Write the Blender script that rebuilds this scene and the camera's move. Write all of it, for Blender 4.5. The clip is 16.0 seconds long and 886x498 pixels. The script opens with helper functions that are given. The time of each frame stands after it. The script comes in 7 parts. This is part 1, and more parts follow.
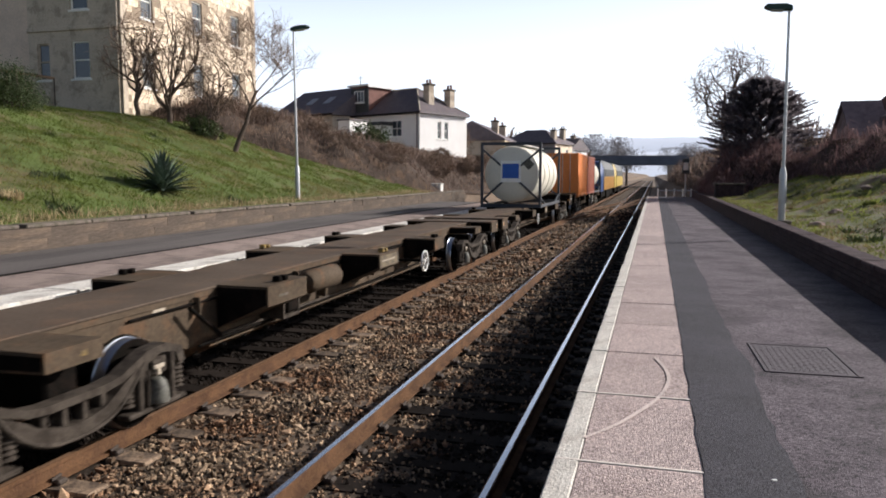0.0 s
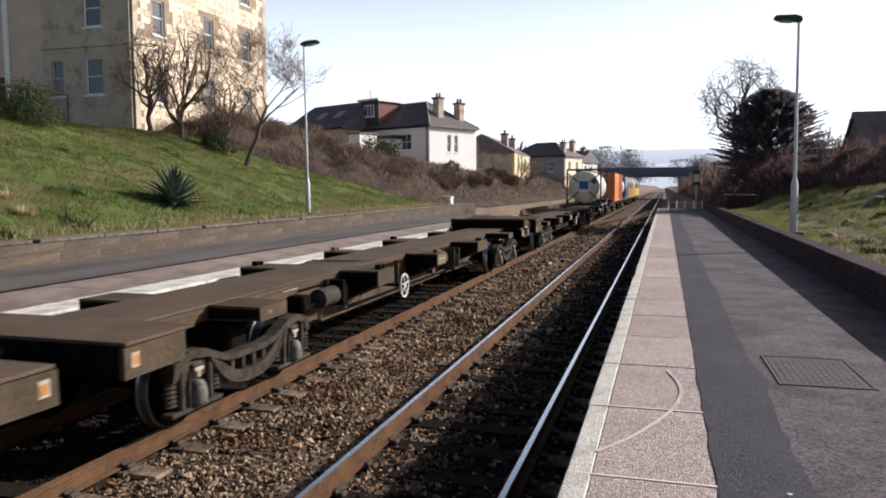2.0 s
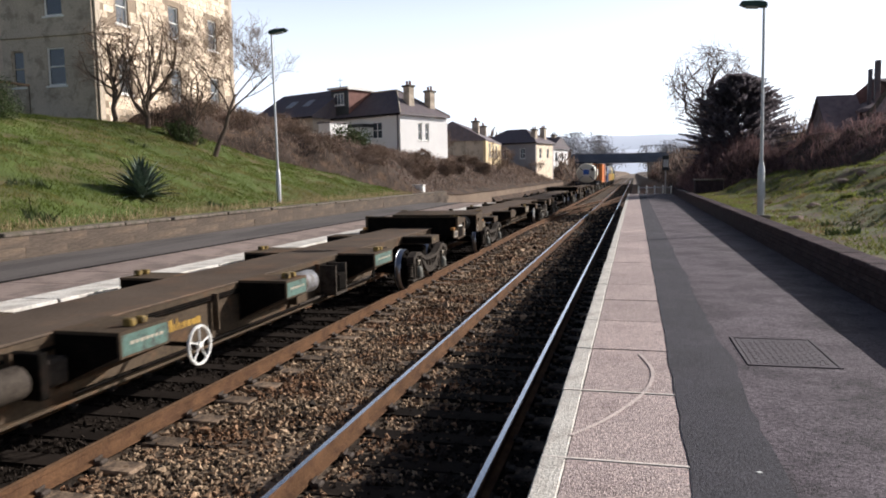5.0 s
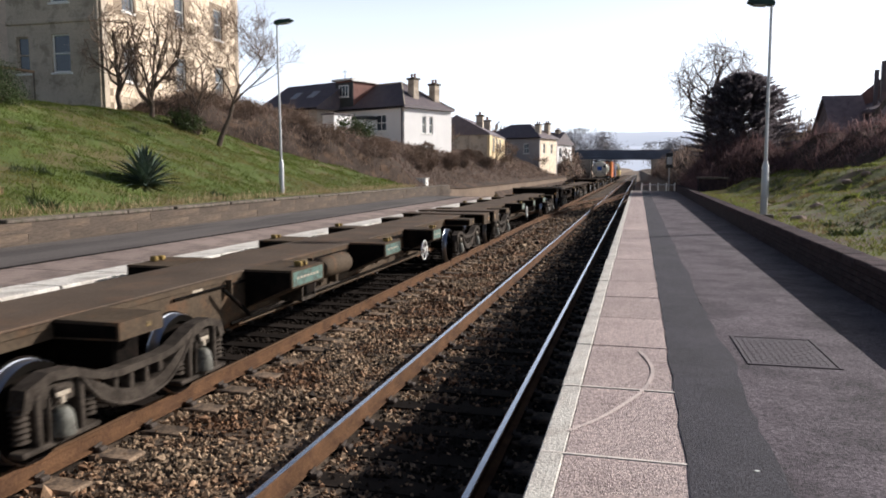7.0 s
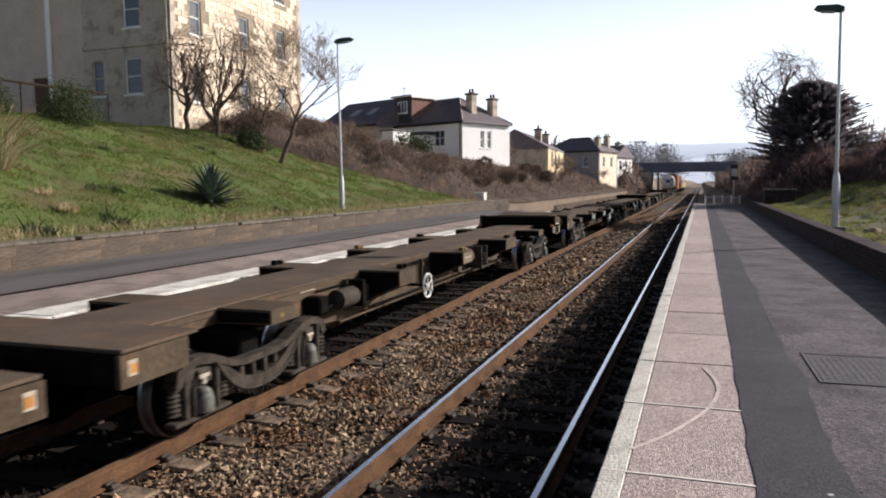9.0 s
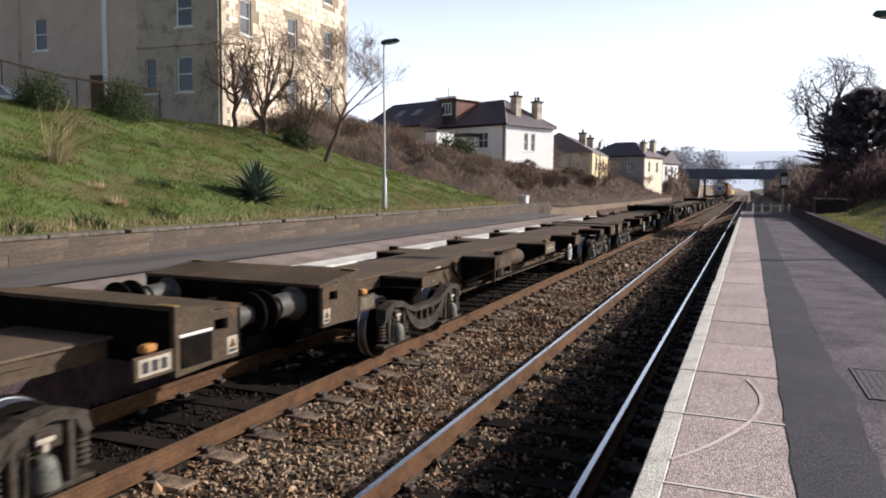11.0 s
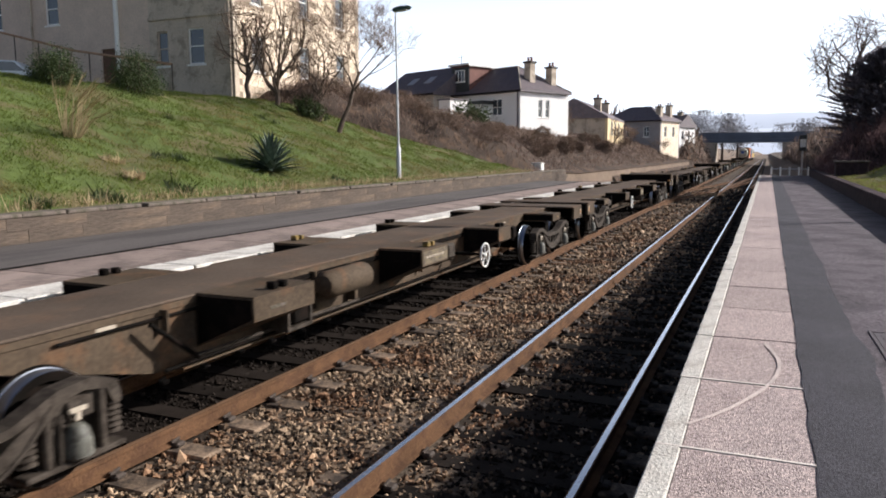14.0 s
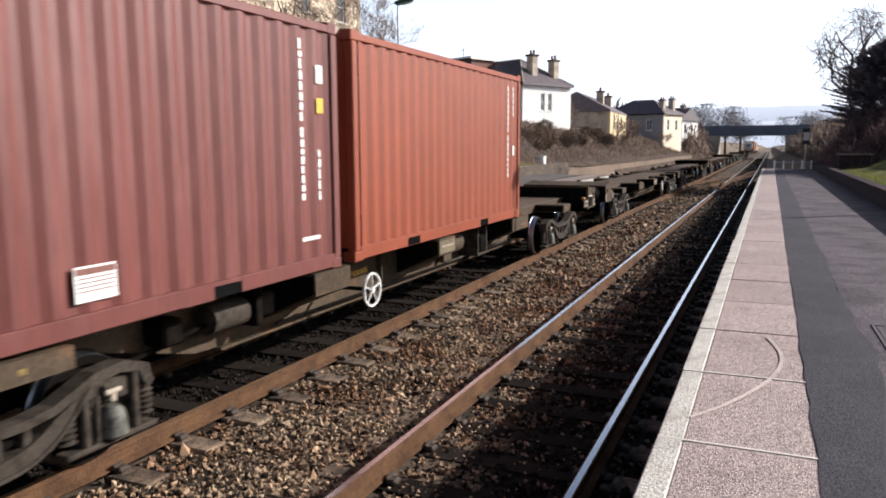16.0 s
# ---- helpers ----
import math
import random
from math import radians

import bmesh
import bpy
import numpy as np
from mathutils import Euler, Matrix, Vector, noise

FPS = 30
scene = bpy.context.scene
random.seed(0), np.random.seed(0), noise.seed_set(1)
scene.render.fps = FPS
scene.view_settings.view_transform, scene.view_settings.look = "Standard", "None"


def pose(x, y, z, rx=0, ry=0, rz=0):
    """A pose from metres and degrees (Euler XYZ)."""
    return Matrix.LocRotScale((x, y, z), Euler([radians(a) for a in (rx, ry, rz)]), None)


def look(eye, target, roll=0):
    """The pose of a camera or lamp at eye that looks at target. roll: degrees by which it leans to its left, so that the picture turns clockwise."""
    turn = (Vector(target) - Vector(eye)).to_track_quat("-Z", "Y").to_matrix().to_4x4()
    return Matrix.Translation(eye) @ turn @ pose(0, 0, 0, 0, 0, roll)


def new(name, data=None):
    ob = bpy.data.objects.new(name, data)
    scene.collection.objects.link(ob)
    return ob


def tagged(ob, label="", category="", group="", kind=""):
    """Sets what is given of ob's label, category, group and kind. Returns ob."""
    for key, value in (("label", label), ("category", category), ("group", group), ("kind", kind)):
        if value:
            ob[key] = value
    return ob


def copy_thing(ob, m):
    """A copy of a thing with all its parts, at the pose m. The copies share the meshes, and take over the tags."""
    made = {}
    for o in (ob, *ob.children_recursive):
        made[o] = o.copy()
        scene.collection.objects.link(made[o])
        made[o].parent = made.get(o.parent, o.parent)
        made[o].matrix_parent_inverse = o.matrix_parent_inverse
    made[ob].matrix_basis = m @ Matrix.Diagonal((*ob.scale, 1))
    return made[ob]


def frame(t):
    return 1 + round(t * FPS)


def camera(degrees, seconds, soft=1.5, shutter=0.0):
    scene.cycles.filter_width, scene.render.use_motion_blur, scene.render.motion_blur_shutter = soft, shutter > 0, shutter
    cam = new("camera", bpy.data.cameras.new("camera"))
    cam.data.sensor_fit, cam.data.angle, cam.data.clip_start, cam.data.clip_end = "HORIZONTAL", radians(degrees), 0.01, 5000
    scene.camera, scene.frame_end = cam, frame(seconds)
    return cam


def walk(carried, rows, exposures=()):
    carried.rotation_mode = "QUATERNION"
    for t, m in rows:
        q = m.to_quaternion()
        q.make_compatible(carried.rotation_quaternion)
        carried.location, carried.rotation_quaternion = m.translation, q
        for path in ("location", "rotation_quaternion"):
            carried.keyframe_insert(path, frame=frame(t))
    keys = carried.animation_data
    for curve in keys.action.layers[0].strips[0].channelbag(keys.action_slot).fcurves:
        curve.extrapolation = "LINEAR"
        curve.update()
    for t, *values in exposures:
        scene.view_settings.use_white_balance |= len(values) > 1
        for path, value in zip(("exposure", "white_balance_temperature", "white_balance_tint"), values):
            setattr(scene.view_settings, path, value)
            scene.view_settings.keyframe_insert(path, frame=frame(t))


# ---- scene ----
# Camera: held by hand on the platform, turning slowly from the track to the left and back.
# World: y along the track away from the camera, x to the right, z = 0 on the rail heads.
EYE = 2.37
cam = camera(61.44, 16.0, soft=1.85, shutter=0.12)
walk(cam, [
    (0.0, pose(0, 0, EYE, 84.33, -0.09, 15.77)),
    (0.5, pose(0, 0, EYE, 84.38, -0.24, 16.06)),
    (1.0, pose(0, 0, EYE, 84.49, -0.28, 16.43)),
    (1.5, pose(0, 0, EYE, 85.22, 0.14, 16.57)),
    (2.0, pose(0, 0, EYE, 85.32, 0.23, 16.53)),
    (2.5, pose(0, 0, EYE, 84.95, 0.52, 16.47)),
    (3.0, pose(0, 0, EYE, 84.38, 0.19, 16.19)),
    (3.5, pose(0, 0, EYE, 84.52, 0.39, 16.53)),
    (4.0, pose(0, 0, EYE, 84.75, 0.50, 16.63)),
    (4.5, pose(0, 0, EYE, 84.46, 0.11, 14.66)),
    (4.7, pose(0, 0, EYE, 84.50, 0.97, 14.40)),
    (6.8, pose(0, 0, EYE, 83.83, -0.10, 14.32)),
    (7.0, pose(0, 0, EYE, 83.91, -0.04, 14.62)),
    (7.5, pose(0, 0, EYE, 84.14, 0.31, 14.15)),
    (8.0, pose(0, 0, EYE, 84.78, -1.01, 14.34)),
    (8.5, pose(0, 0, EYE, 84.55, -0.14, 14.43)),
    (9.0, pose(0, 0, EYE, 85.04, 0.53, 19.07)),
    (9.2, pose(0, 0, EYE, 85.38, 0.09, 21.20)),
    (11.3, pose(0, 0, EYE, 85.10, -0.69, 22.32)),
    (11.5, pose(0, 0, EYE, 84.32, -0.64, 21.89)),
    (12.0, pose(0, 0, EYE, 83.57, 1.07, 21.51)),
    (12.5, pose(0, 0, EYE, 83.24, 0.76, 22.15)),
    (13.0, pose(0, 0, EYE, 82.75, -0.04, 21.68)),
    (13.5, pose(0, 0, EYE, 82.49, 0.34, 22.41)),
    (14.0, pose(0, 0, EYE, 82.77, 0.26, 23.39)),
    (14.5, pose(0, 0, EYE, 82.05, 0.03, 23.41)),
    (15.0, pose(0, 0, EYE, 82.00, -0.18, 23.14)),
    (15.5, pose(0, 0, EYE, 82.26, -0.02, 23.52)),
    (16.0, pose(0, 0, EYE, 82.28, 0.31, 23.56)),
], exposures=[(0.0, 0.31, 6300, 11), (8.5, 0.28, 6300, 11), (12.5, 0.41, 6200, 11), (16.0, 0.44, 6200, 11)])

# ---- world, sun ----
SUN_DIR = Vector((1.6, 1.3, 1.0)).normalized()
world = bpy.data.worlds.new("sky")
scene.world = world
world.use_nodes = True
wn = world.node_tree
sky = wn.nodes.new("ShaderNodeTexSky")
sky.sky_type = "NISHITA"
sky.sun_disc = False
sky.sun_elevation = math.asin(SUN_DIR.z)
sky.sun_rotation = math.atan2(SUN_DIR.x, SUN_DIR.y)
sky.air_density, sky.dust_density, sky.ozone_density = 0.7, 4.0, 2.5
# thin white haze over the clear sky, densest towards the horizon all round
tc = wn.nodes.new("ShaderNodeTexCoord")
sep = wn.nodes.new("ShaderNodeSeparateXYZ")
wn.links.new(tc.outputs["Generated"], sep.inputs[0])
ramp = wn.nodes.new("ShaderNodeMapRange")
ramp.interpolation_type = "SMOOTHSTEP"
ramp.inputs[1].default_value, ramp.inputs[2].default_value = 0.04, 0.5
ramp.inputs[3].default_value, ramp.inputs[4].default_value = 1.0, 0.0
wn.links.new(sep.outputs[2], ramp.inputs[0])
haze = wn.nodes.new("ShaderNodeBackground")
haze.inputs[0].default_value = (0.84, 0.91, 1.0, 1)
# the haze glows most on the sun's side
dot = wn.nodes.new("ShaderNodeVectorMath")
dot.operation = "DOT_PRODUCT"
wn.links.new(tc.outputs["Generated"], dot.inputs[0])
dot.inputs[1].default_value = Vector((SUN_DIR.x, SUN_DIR.y, 0)).normalized()
glow = wn.nodes.new("ShaderNodeMapRange")
glow.interpolation_type = "SMOOTHSTEP"
glow.inputs[1].default_value, glow.inputs[2].default_value = -0.75, 0.15
glow.inputs[3].default_value, glow.inputs[4].default_value = 0.3, 1.0
wn.links.new(dot.outputs["Value"], glow.inputs[0])
prod = wn.nodes.new("ShaderNodeMath")
prod.operation = "MULTIPLY"
wn.links.new(ramp.outputs[0], prod.inputs[0])
wn.links.new(glow.outputs[0], prod.inputs[1])
wn.links.new(prod.outputs[0], haze.inputs[1])
clear = wn.nodes["Background"]
clear.inputs[1].default_value = 0.056
wn.links.new(sky.outputs[0], clear.inputs[0])
both = wn.nodes.new("ShaderNodeAddShader")
wn.links.new(clear.outputs[0], both.inputs[0])
wn.links.new(haze.outputs[0], both.inputs[1])
wn.links.new(both.outputs[0], wn.nodes["World Output"].inputs[0])
sun = new("sun", bpy.data.lights.new("sun", "SUN"))
sun.data.energy = 5.0
sun.data.angle = radians(0.6)
sun.data.color = (1.0, 0.93, 0.86)
sun.matrix_world = look(SUN_DIR * 60, (0, 0, 0))


# ---- materials ----
def mat(name, base, rough=0.8, metal=0.0, var=0.35, scale=3.0, fine=40.0, bump=0.3, second=None, amount=0.5,
        random_piece=0.0, spec=0.35, island=0.0, edge=0.5, stretch=(1, 1, 1), coat=0.0, speck=0.0, speck_scale=90.0, through_light=0.0):
    """A surface: base colour varied at two scales, stains of a second colour, fine relief, optional variation piece by piece."""
    m = bpy.data.materials.new(name)
    m.use_nodes = True
    n, l = m.node_tree.nodes, m.node_tree.links
    b = n["Principled BSDF"]
    b.inputs["Roughness"].default_value = rough
    b.inputs["Metallic"].default_value = metal
    b.inputs["Specular IOR Level"].default_value = spec
    b.inputs["Coat Weight"].default_value = coat
    tc = n.new("ShaderNodeTexCoord")
    mp = n.new("ShaderNodeMapping")
    mp.inputs["Scale"].default_value = stretch
    l.new(tc.outputs["Object"], mp.inputs[0])
    co = mp.outputs[0]
    n1 = n.new("ShaderNodeTexNoise")
    n1.inputs["Scale"].default_value = scale
    n1.inputs["Detail"].default_value = 5
    n2 = n.new("ShaderNodeTexNoise")
    n2.inputs["Scale"].default_value = fine
    n2.inputs["Detail"].default_value = 4
    l.new(co, n1.inputs[0])
    l.new(co, n2.inputs[0])
    add = n.new("ShaderNodeMath")
    add.operation = "ADD"
    l.new(n1.outputs[0], add.inputs[0])
    l.new(n2.outputs[0], add.inputs[1])
    mr = n.new("ShaderNodeMapRange")
    mr.inputs[1].default_value, mr.inputs[2].default_value = 0.6, 1.4
    mr.inputs[3].default_value, mr.inputs[4].default_value = 1 - var, 1 + var
    l.new(add.outputs[0], mr.inputs[0])
    mul = n.new("ShaderNodeVectorMath")
    mul.operation = "SCALE"
    if second is not None:
        mix = n.new("ShaderNodeMix")
        mix.data_type = "RGBA"
        mix.inputs[6].default_value = (*base, 1)
        mix.inputs[7].default_value = (*second, 1)
        n3 = n.new("ShaderNodeTexNoise")
        n3.inputs["Scale"].default_value = scale * 1.7
        n3.inputs["Detail"].default_value = 8
        n3.inputs["Roughness"].default_value = 0.65
        l.new(co, n3.inputs[0])
        r3 = n.new("ShaderNodeMapRange")
        r3.inputs[1].default_value, r3.inputs[2].default_value = 0.62 - amount * 0.3, 0.62 - amount * 0.3 + 0.2 * edge + 0.02
        l.new(n3.outputs[0], r3.inputs[0])
        l.new(r3.outputs[0], mix.inputs[0])
        l.new(mix.outputs[2], mul.inputs[0])
    else:
        mul.inputs[0].default_value = base
    fac = mr.outputs[0]
    if speck:
        n4 = n.new("ShaderNodeTexVoronoi")
        n4.inputs["Scale"].default_value = speck_scale
        l.new(co, n4.inputs[0])
        sp = n.new("ShaderNodeSeparateColor")
        l.new(n4.outputs["Color"], sp.inputs[0])
        r4 = n.new("ShaderNodeMapRange")
        r4.inputs[3].default_value, r4.inputs[4].default_value = 1 - speck, 1 + speck
        l.new(sp.outputs[0], r4.inputs[0])
        m4 = n.new("ShaderNodeMath")
        m4.operation = "MULTIPLY"
        l.new(fac, m4.inputs[0])
        l.new(r4.outputs[0], m4.inputs[1])
        fac = m4.outputs[0]
    if random_piece or island:
        if island:
            src = n.new("ShaderNodeNewGeometry").outputs["Random Per Island"]
        else:
            src = n.new("ShaderNodeObjectInfo").outputs["Random"]
        amp = random_piece or island
        rr = n.new("ShaderNodeMapRange")
        rr.inputs[3].default_value, rr.inputs[4].default_value = 1 - amp, 1 + amp
        l.new(src, rr.inputs[0])
        mm = n.new("ShaderNodeMath")
        mm.operation = "MULTIPLY"
        l.new(fac, mm.inputs[0])
        l.new(rr.outputs[0], mm.inputs[1])
        fac = mm.outputs[0]
    l.new(fac, mul.inputs["Scale"])
    l.new(mul.outputs[0], b.inputs["Base Color"])
    if bump:
        bp = n.new("ShaderNodeBump")
        bp.inputs["Strength"].default_value = bump
        bp.inputs["Distance"].default_value = 0.02
        l.new(n2.outputs[0], bp.inputs["Height"])
        l.new(bp.outputs[0], b.inputs["Normal"])
    if through_light:
        tl = n.new("ShaderNodeBsdfTranslucent")
        l.new(mul.outputs[0], tl.inputs[0])
        ms = n.new("ShaderNodeMixShader")
        ms.inputs[0].default_value = through_light
        l.new(b.outputs[0], ms.inputs[1])
        l.new(tl.outputs[0], ms.inputs[2])
        l.new(ms.outputs[0], n["Material Output"].inputs[0])
    return m


M = {}
M["wagon"] = mat("wagon_paint_dirty", (0.078, 0.057, 0.038), 0.8, var=0.5, scale=1.2, fine=25, second=(0.125, 0.072, 0.04), amount=0.32, spec=0.12)
M["wagon_deck"] = mat("wagon_deck", (0.098, 0.074, 0.056), 0.9, var=0.4, scale=0.9, fine=30, second=(0.125, 0.084, 0.058), amount=0.4, spec=0.1)
# near black: grime, with the shade under the wagons put into the colour
M["wagon_dark"] = mat("grime_and_shade", (0.007, 0.006, 0.005), 0.85, var=0.4, scale=3, fine=40, second=(0.014, 0.01, 0.008), amount=0.4, spec=0.03)
M["bogie"] = mat("bogie_casting", (0.06, 0.049, 0.039), 0.8, var=0.5, scale=5, fine=50, second=(0.034, 0.027, 0.021), amount=0.5, spec=0.12)
M["axlebox"] = mat("axlebox_grey", (0.12, 0.118, 0.098), 0.6, var=0.4, scale=8, fine=40, second=(0.05, 0.045, 0.036), amount=0.4)
M["tyre"] = mat("wheel_steel", (0.42, 0.45, 0.5), 0.3, metal=0.95, var=0.2, scale=6, fine=60, bump=0.05)
M["white_paint"] = mat("white_enamel", (0.82, 0.81, 0.76), 0.45, var=0.1, scale=8, fine=60, bump=0.1)
M["orange_letters"] = mat("orange_lettering", (0.42, 0.19, 0.045), 0.6, var=0.35, scale=5, fine=50)
M["yellow_letters"] = mat("yellow_lettering", (0.42, 0.25, 0.04), 0.6, var=0.35, scale=5, fine=50)
M["yellow"] = mat("yellow_paint", (0.7, 0.42, 0.05), 0.5, var=0.25, scale=6)
M["black"] = mat("rubber_and_pocket_black", (0.008, 0.008, 0.008), 0.7, var=0.3, spec=0)
M["ink"] = mat("dark_ink", (0.03, 0.03, 0.035), 0.6, var=0.2)
M["teal"] = mat("teal_panel_paint", (0.085, 0.15, 0.125), 0.6, var=0.35, scale=7, fine=50, second=(0.05, 0.06, 0.05), amount=0.4)
M["faded_panel"] = mat("faded_yellow_panel", (0.15, 0.118, 0.07), 0.7, var=0.35, scale=7, fine=50, second=(0.08, 0.06, 0.04), amount=0.5)
M["dirty_yellow"] = mat("grimy_yellow_paint", (0.27, 0.18, 0.045), 0.6, var=0.4, scale=9, fine=50, second=(0.1, 0.07, 0.035), amount=0.5)
M["silver"] = mat("silver_tank_band", (0.2, 0.2, 0.205), 0.45, metal=0.2, var=0.35, scale=5, fine=40, second=(0.09, 0.07, 0.05), amount=0.5)
M["buffer_grey"] = mat("buffer_casing", (0.085, 0.079, 0.07), 0.5, metal=0.0, var=0.35, scale=6, spec=0.2, second=(0.04, 0.034, 0.028), amount=0.4)
M["rail_side"] = mat("rusted_rail", (0.12, 0.064, 0.033), 0.9, var=0.4, scale=2.5, fine=40, second=(0.085, 0.045, 0.025), amount=0.5, spec=0.15)
M["rail_top"] = mat("polished_rail_head", (0.62, 0.64, 0.68), 0.22, metal=1.0, var=0.1, scale=3, fine=30, bump=0.05)
M["rail_worn"] = mat("dull_rail_head", (0.19, 0.112, 0.064), 0.6, metal=0.2, var=0.3, scale=3, fine=40)
M["sleeper"] = mat("weathered_sleeper", (0.19, 0.135, 0.09), 0.9, var=0.4, scale=4, fine=40, random_piece=0.35, second=(0.07, 0.05, 0.036), amount=0.6)
# shade under train and platform edge, put into sleeper and stone colours
M["sleeper_dark"] = mat("shade_sleeper", (0.019, 0.015, 0.0125), 0.9, var=0.35, scale=4, fine=40, random_piece=0.3, spec=0.05)
M["shade_stone"] = mat("shade_ballast", (0.021, 0.0165, 0.0135), 0.8, var=0.3, scale=0.8, fine=60, island=0.6, spec=0.05)
M["rust_pipe"] = mat("rusty_handrail", (0.4, 0.24, 0.14), 0.7, var=0.3)
M["clip"] = mat("rail_clip", (0.06, 0.045, 0.035), 0.8, var=0.3)
M["ballast_bed"] = mat("ballast_bed", (0.14, 0.106, 0.078), 0.95, var=0.6, scale=0.7, fine=22, bump=1.0, second=(0.05, 0.039, 0.03), amount=0.6, spec=0.1)
M["ballast"] = mat("ballast_stone", (0.272, 0.194, 0.124), 0.9, var=0.5, scale=0.6, fine=60, island=0.97, second=(0.165, 0.092, 0.05), amount=0.58)
M["asphalt_old"] = mat("worn_asphalt", (0.103, 0.083, 0.096), 0.85, var=0.5, scale=1.1, fine=120, bump=0.6, second=(0.062, 0.049, 0.058), amount=0.5, speck=0.6, speck_scale=75)
M["asphalt_far"] = mat("dry_asphalt", (0.112, 0.098, 0.091), 0.9, var=0.4, scale=0.7, fine=60, bump=0.4, second=(0.075, 0.066, 0.062), amount=0.5, stretch=(1, 0.2, 1))
M["asphalt_new"] = mat("asphalt_patch", (0.034, 0.031, 0.04), 0.8, var=0.4, scale=1.3, fine=110, bump=0.5, second=(0.06, 0.053, 0.063), amount=0.35, edge=1.5, speck=0.4, speck_scale=110)
M["slab"] = mat("pink_concrete_slab", (0.43, 0.345, 0.32), 0.9, var=0.25, scale=1.0, fine=90, bump=0.7, random_piece=0.12, second=(0.345, 0.265, 0.245), amount=0.45, speck=0.6, speck_scale=130, edge=1.3)
M["far_slab"] = mat("dull_far_slab", (0.3, 0.232, 0.2), 0.9, var=0.35, scale=1.5, fine=60, bump=0.5, random_piece=0.15, second=(0.2, 0.155, 0.135), amount=0.45)
M["grey_render"] = mat("grey_render", (0.37, 0.34, 0.325), 0.9, var=0.2, scale=0.8, fine=12)
M["edge_white"] = mat("worn_white_edge", (0.6, 0.57, 0.51), 0.85, var=0.25, scale=3, fine=60, second=(0.42, 0.37, 0.32), amount=0.45, bump=0.5, speck=0.3, speck_scale=120, edge=1.5)
M["far_edge"] = mat("whitewashed_edge", (0.66, 0.63, 0.57), 0.85, var=0.35, scale=2.2, fine=30, second=(0.34, 0.29, 0.24), amount=0.42, bump=0.6, edge=1.2)
M["dull_label"] = mat("dirty_label", (0.42, 0.36, 0.28), 0.7, var=0.3, scale=9)
M["bush_stems"] = mat("bush_stems", (0.18, 0.112, 0.108), 0.85, var=0.45, scale=0.3, island=0.5, bump=0, through_light=0.4)
M["mortar"] = mat("pale_joint", (0.66, 0.6, 0.54), 0.9, var=0.2)
M["chalk"] = mat("chalk_scratch", (0.58, 0.49, 0.45), 0.9, var=0.35, fine=60)
M["brick_dark"] = mat("dark_brick", (0.07, 0.047, 0.05), 0.85, var=0.4, scale=3, fine=30, bump=0.8, second=(0.045, 0.034, 0.036), amount=0.5, random_piece=0.2, spec=0.1)
M["wall_stone"] = mat("retaining_wall_stone", (0.092, 0.07, 0.053), 0.9, var=0.5, scale=1.0, fine=18, bump=0.9, second=(0.16, 0.114, 0.076), amount=0.36, random_piece=0.08, stretch=(1, 0.35, 2.2), edge=1.2)
M["coping"] = mat("coping_stone", (0.15, 0.122, 0.1), 0.9, var=0.4, scale=3, fine=30, bump=0.6, random_piece=0.15, second=(0.09, 0.08, 0.055), amount=0.5)
M["iron_cover"] = mat("cast_iron_cover", (0.092, 0.078, 0.087), 0.8, metal=0.1, var=0.3, scale=6, fine=60)
M["lamp_post"] = mat("galvanised_post", (0.5, 0.5, 0.5), 0.4, metal=0.6, var=0.15, scale=3, fine=30, bump=0.1)
M["lamp_green"] = mat("dark_green_lamp", (0.02, 0.05, 0.04), 0.5, var=0.2)
M["lamp_glass"] = mat("lamp_diffuser", (0.45, 0.47, 0.45), 0.3, var=0.1, bump=0)
M["ground"] = mat("earth_and_grass", (0.08, 0.11, 0.024), 0.95, var=0.45, scale=0.35, fine=6, bump=1.0, second=(0.105, 0.088, 0.036), amount=0.5)
M["earth"] = mat("brown_earth", (0.165, 0.12, 0.085), 0.95, var=0.4, scale=0.6, fine=8, bump=0.8)
M["grass"] = mat("grass_blades", (0.11, 0.145, 0.025), 0.75, var=0.4, scale=0.3, fine=3, island=0.25, bump=0, second=(0.19, 0.17, 0.058), amount=0.42, through_light=0.5)
M["dry_stalk"] = mat("dry_stalks", (0.42, 0.33, 0.19), 0.8, var=0.3, island=0.3, bump=0, through_light=0.3)
M["agave"] = mat("agave_leaf", (0.085, 0.12, 0.085), 0.45, var=0.35, scale=5, random_piece=0.4, second=(0.18, 0.21, 0.18), amount=0.3)
M["shrub"] = mat("shrub_leaves", (0.05, 0.07, 0.022), 0.7, var=0.3, scale=2, island=0.5, bump=0, through_light=0.3)
M["bramble"] = mat("bramble_stems", (0.2, 0.145, 0.118), 0.85, var=0.45, scale=0.3, island=0.65, bump=0, second=(0.33, 0.245, 0.185), amount=0.42, through_light=0.3)
# filler under the stems, darker than they are
M["bramble_core"] = mat("thicket_filler", (0.068, 0.051, 0.041), 0.95, var=0.6, scale=0.8, fine=7, bump=1.0, second=(0.12, 0.08, 0.055), amount=0.4, spec=0.1)
M["bark"] = mat("bark", (0.1, 0.072, 0.054), 0.9, var=0.35, scale=6, fine=40)
M["twig"] = mat("twigs", (0.25, 0.178, 0.132), 0.9, var=0.3, island=0.45, bump=0, through_light=0.3)
# needles lifted to mauve-grey: haze in front of the tree put into the colour
M["conifer"] = mat("hazed_needles", (0.17, 0.148, 0.16), 0.8, var=0.3, scale=0.9, island=0.35, bump=0, through_light=0.6)
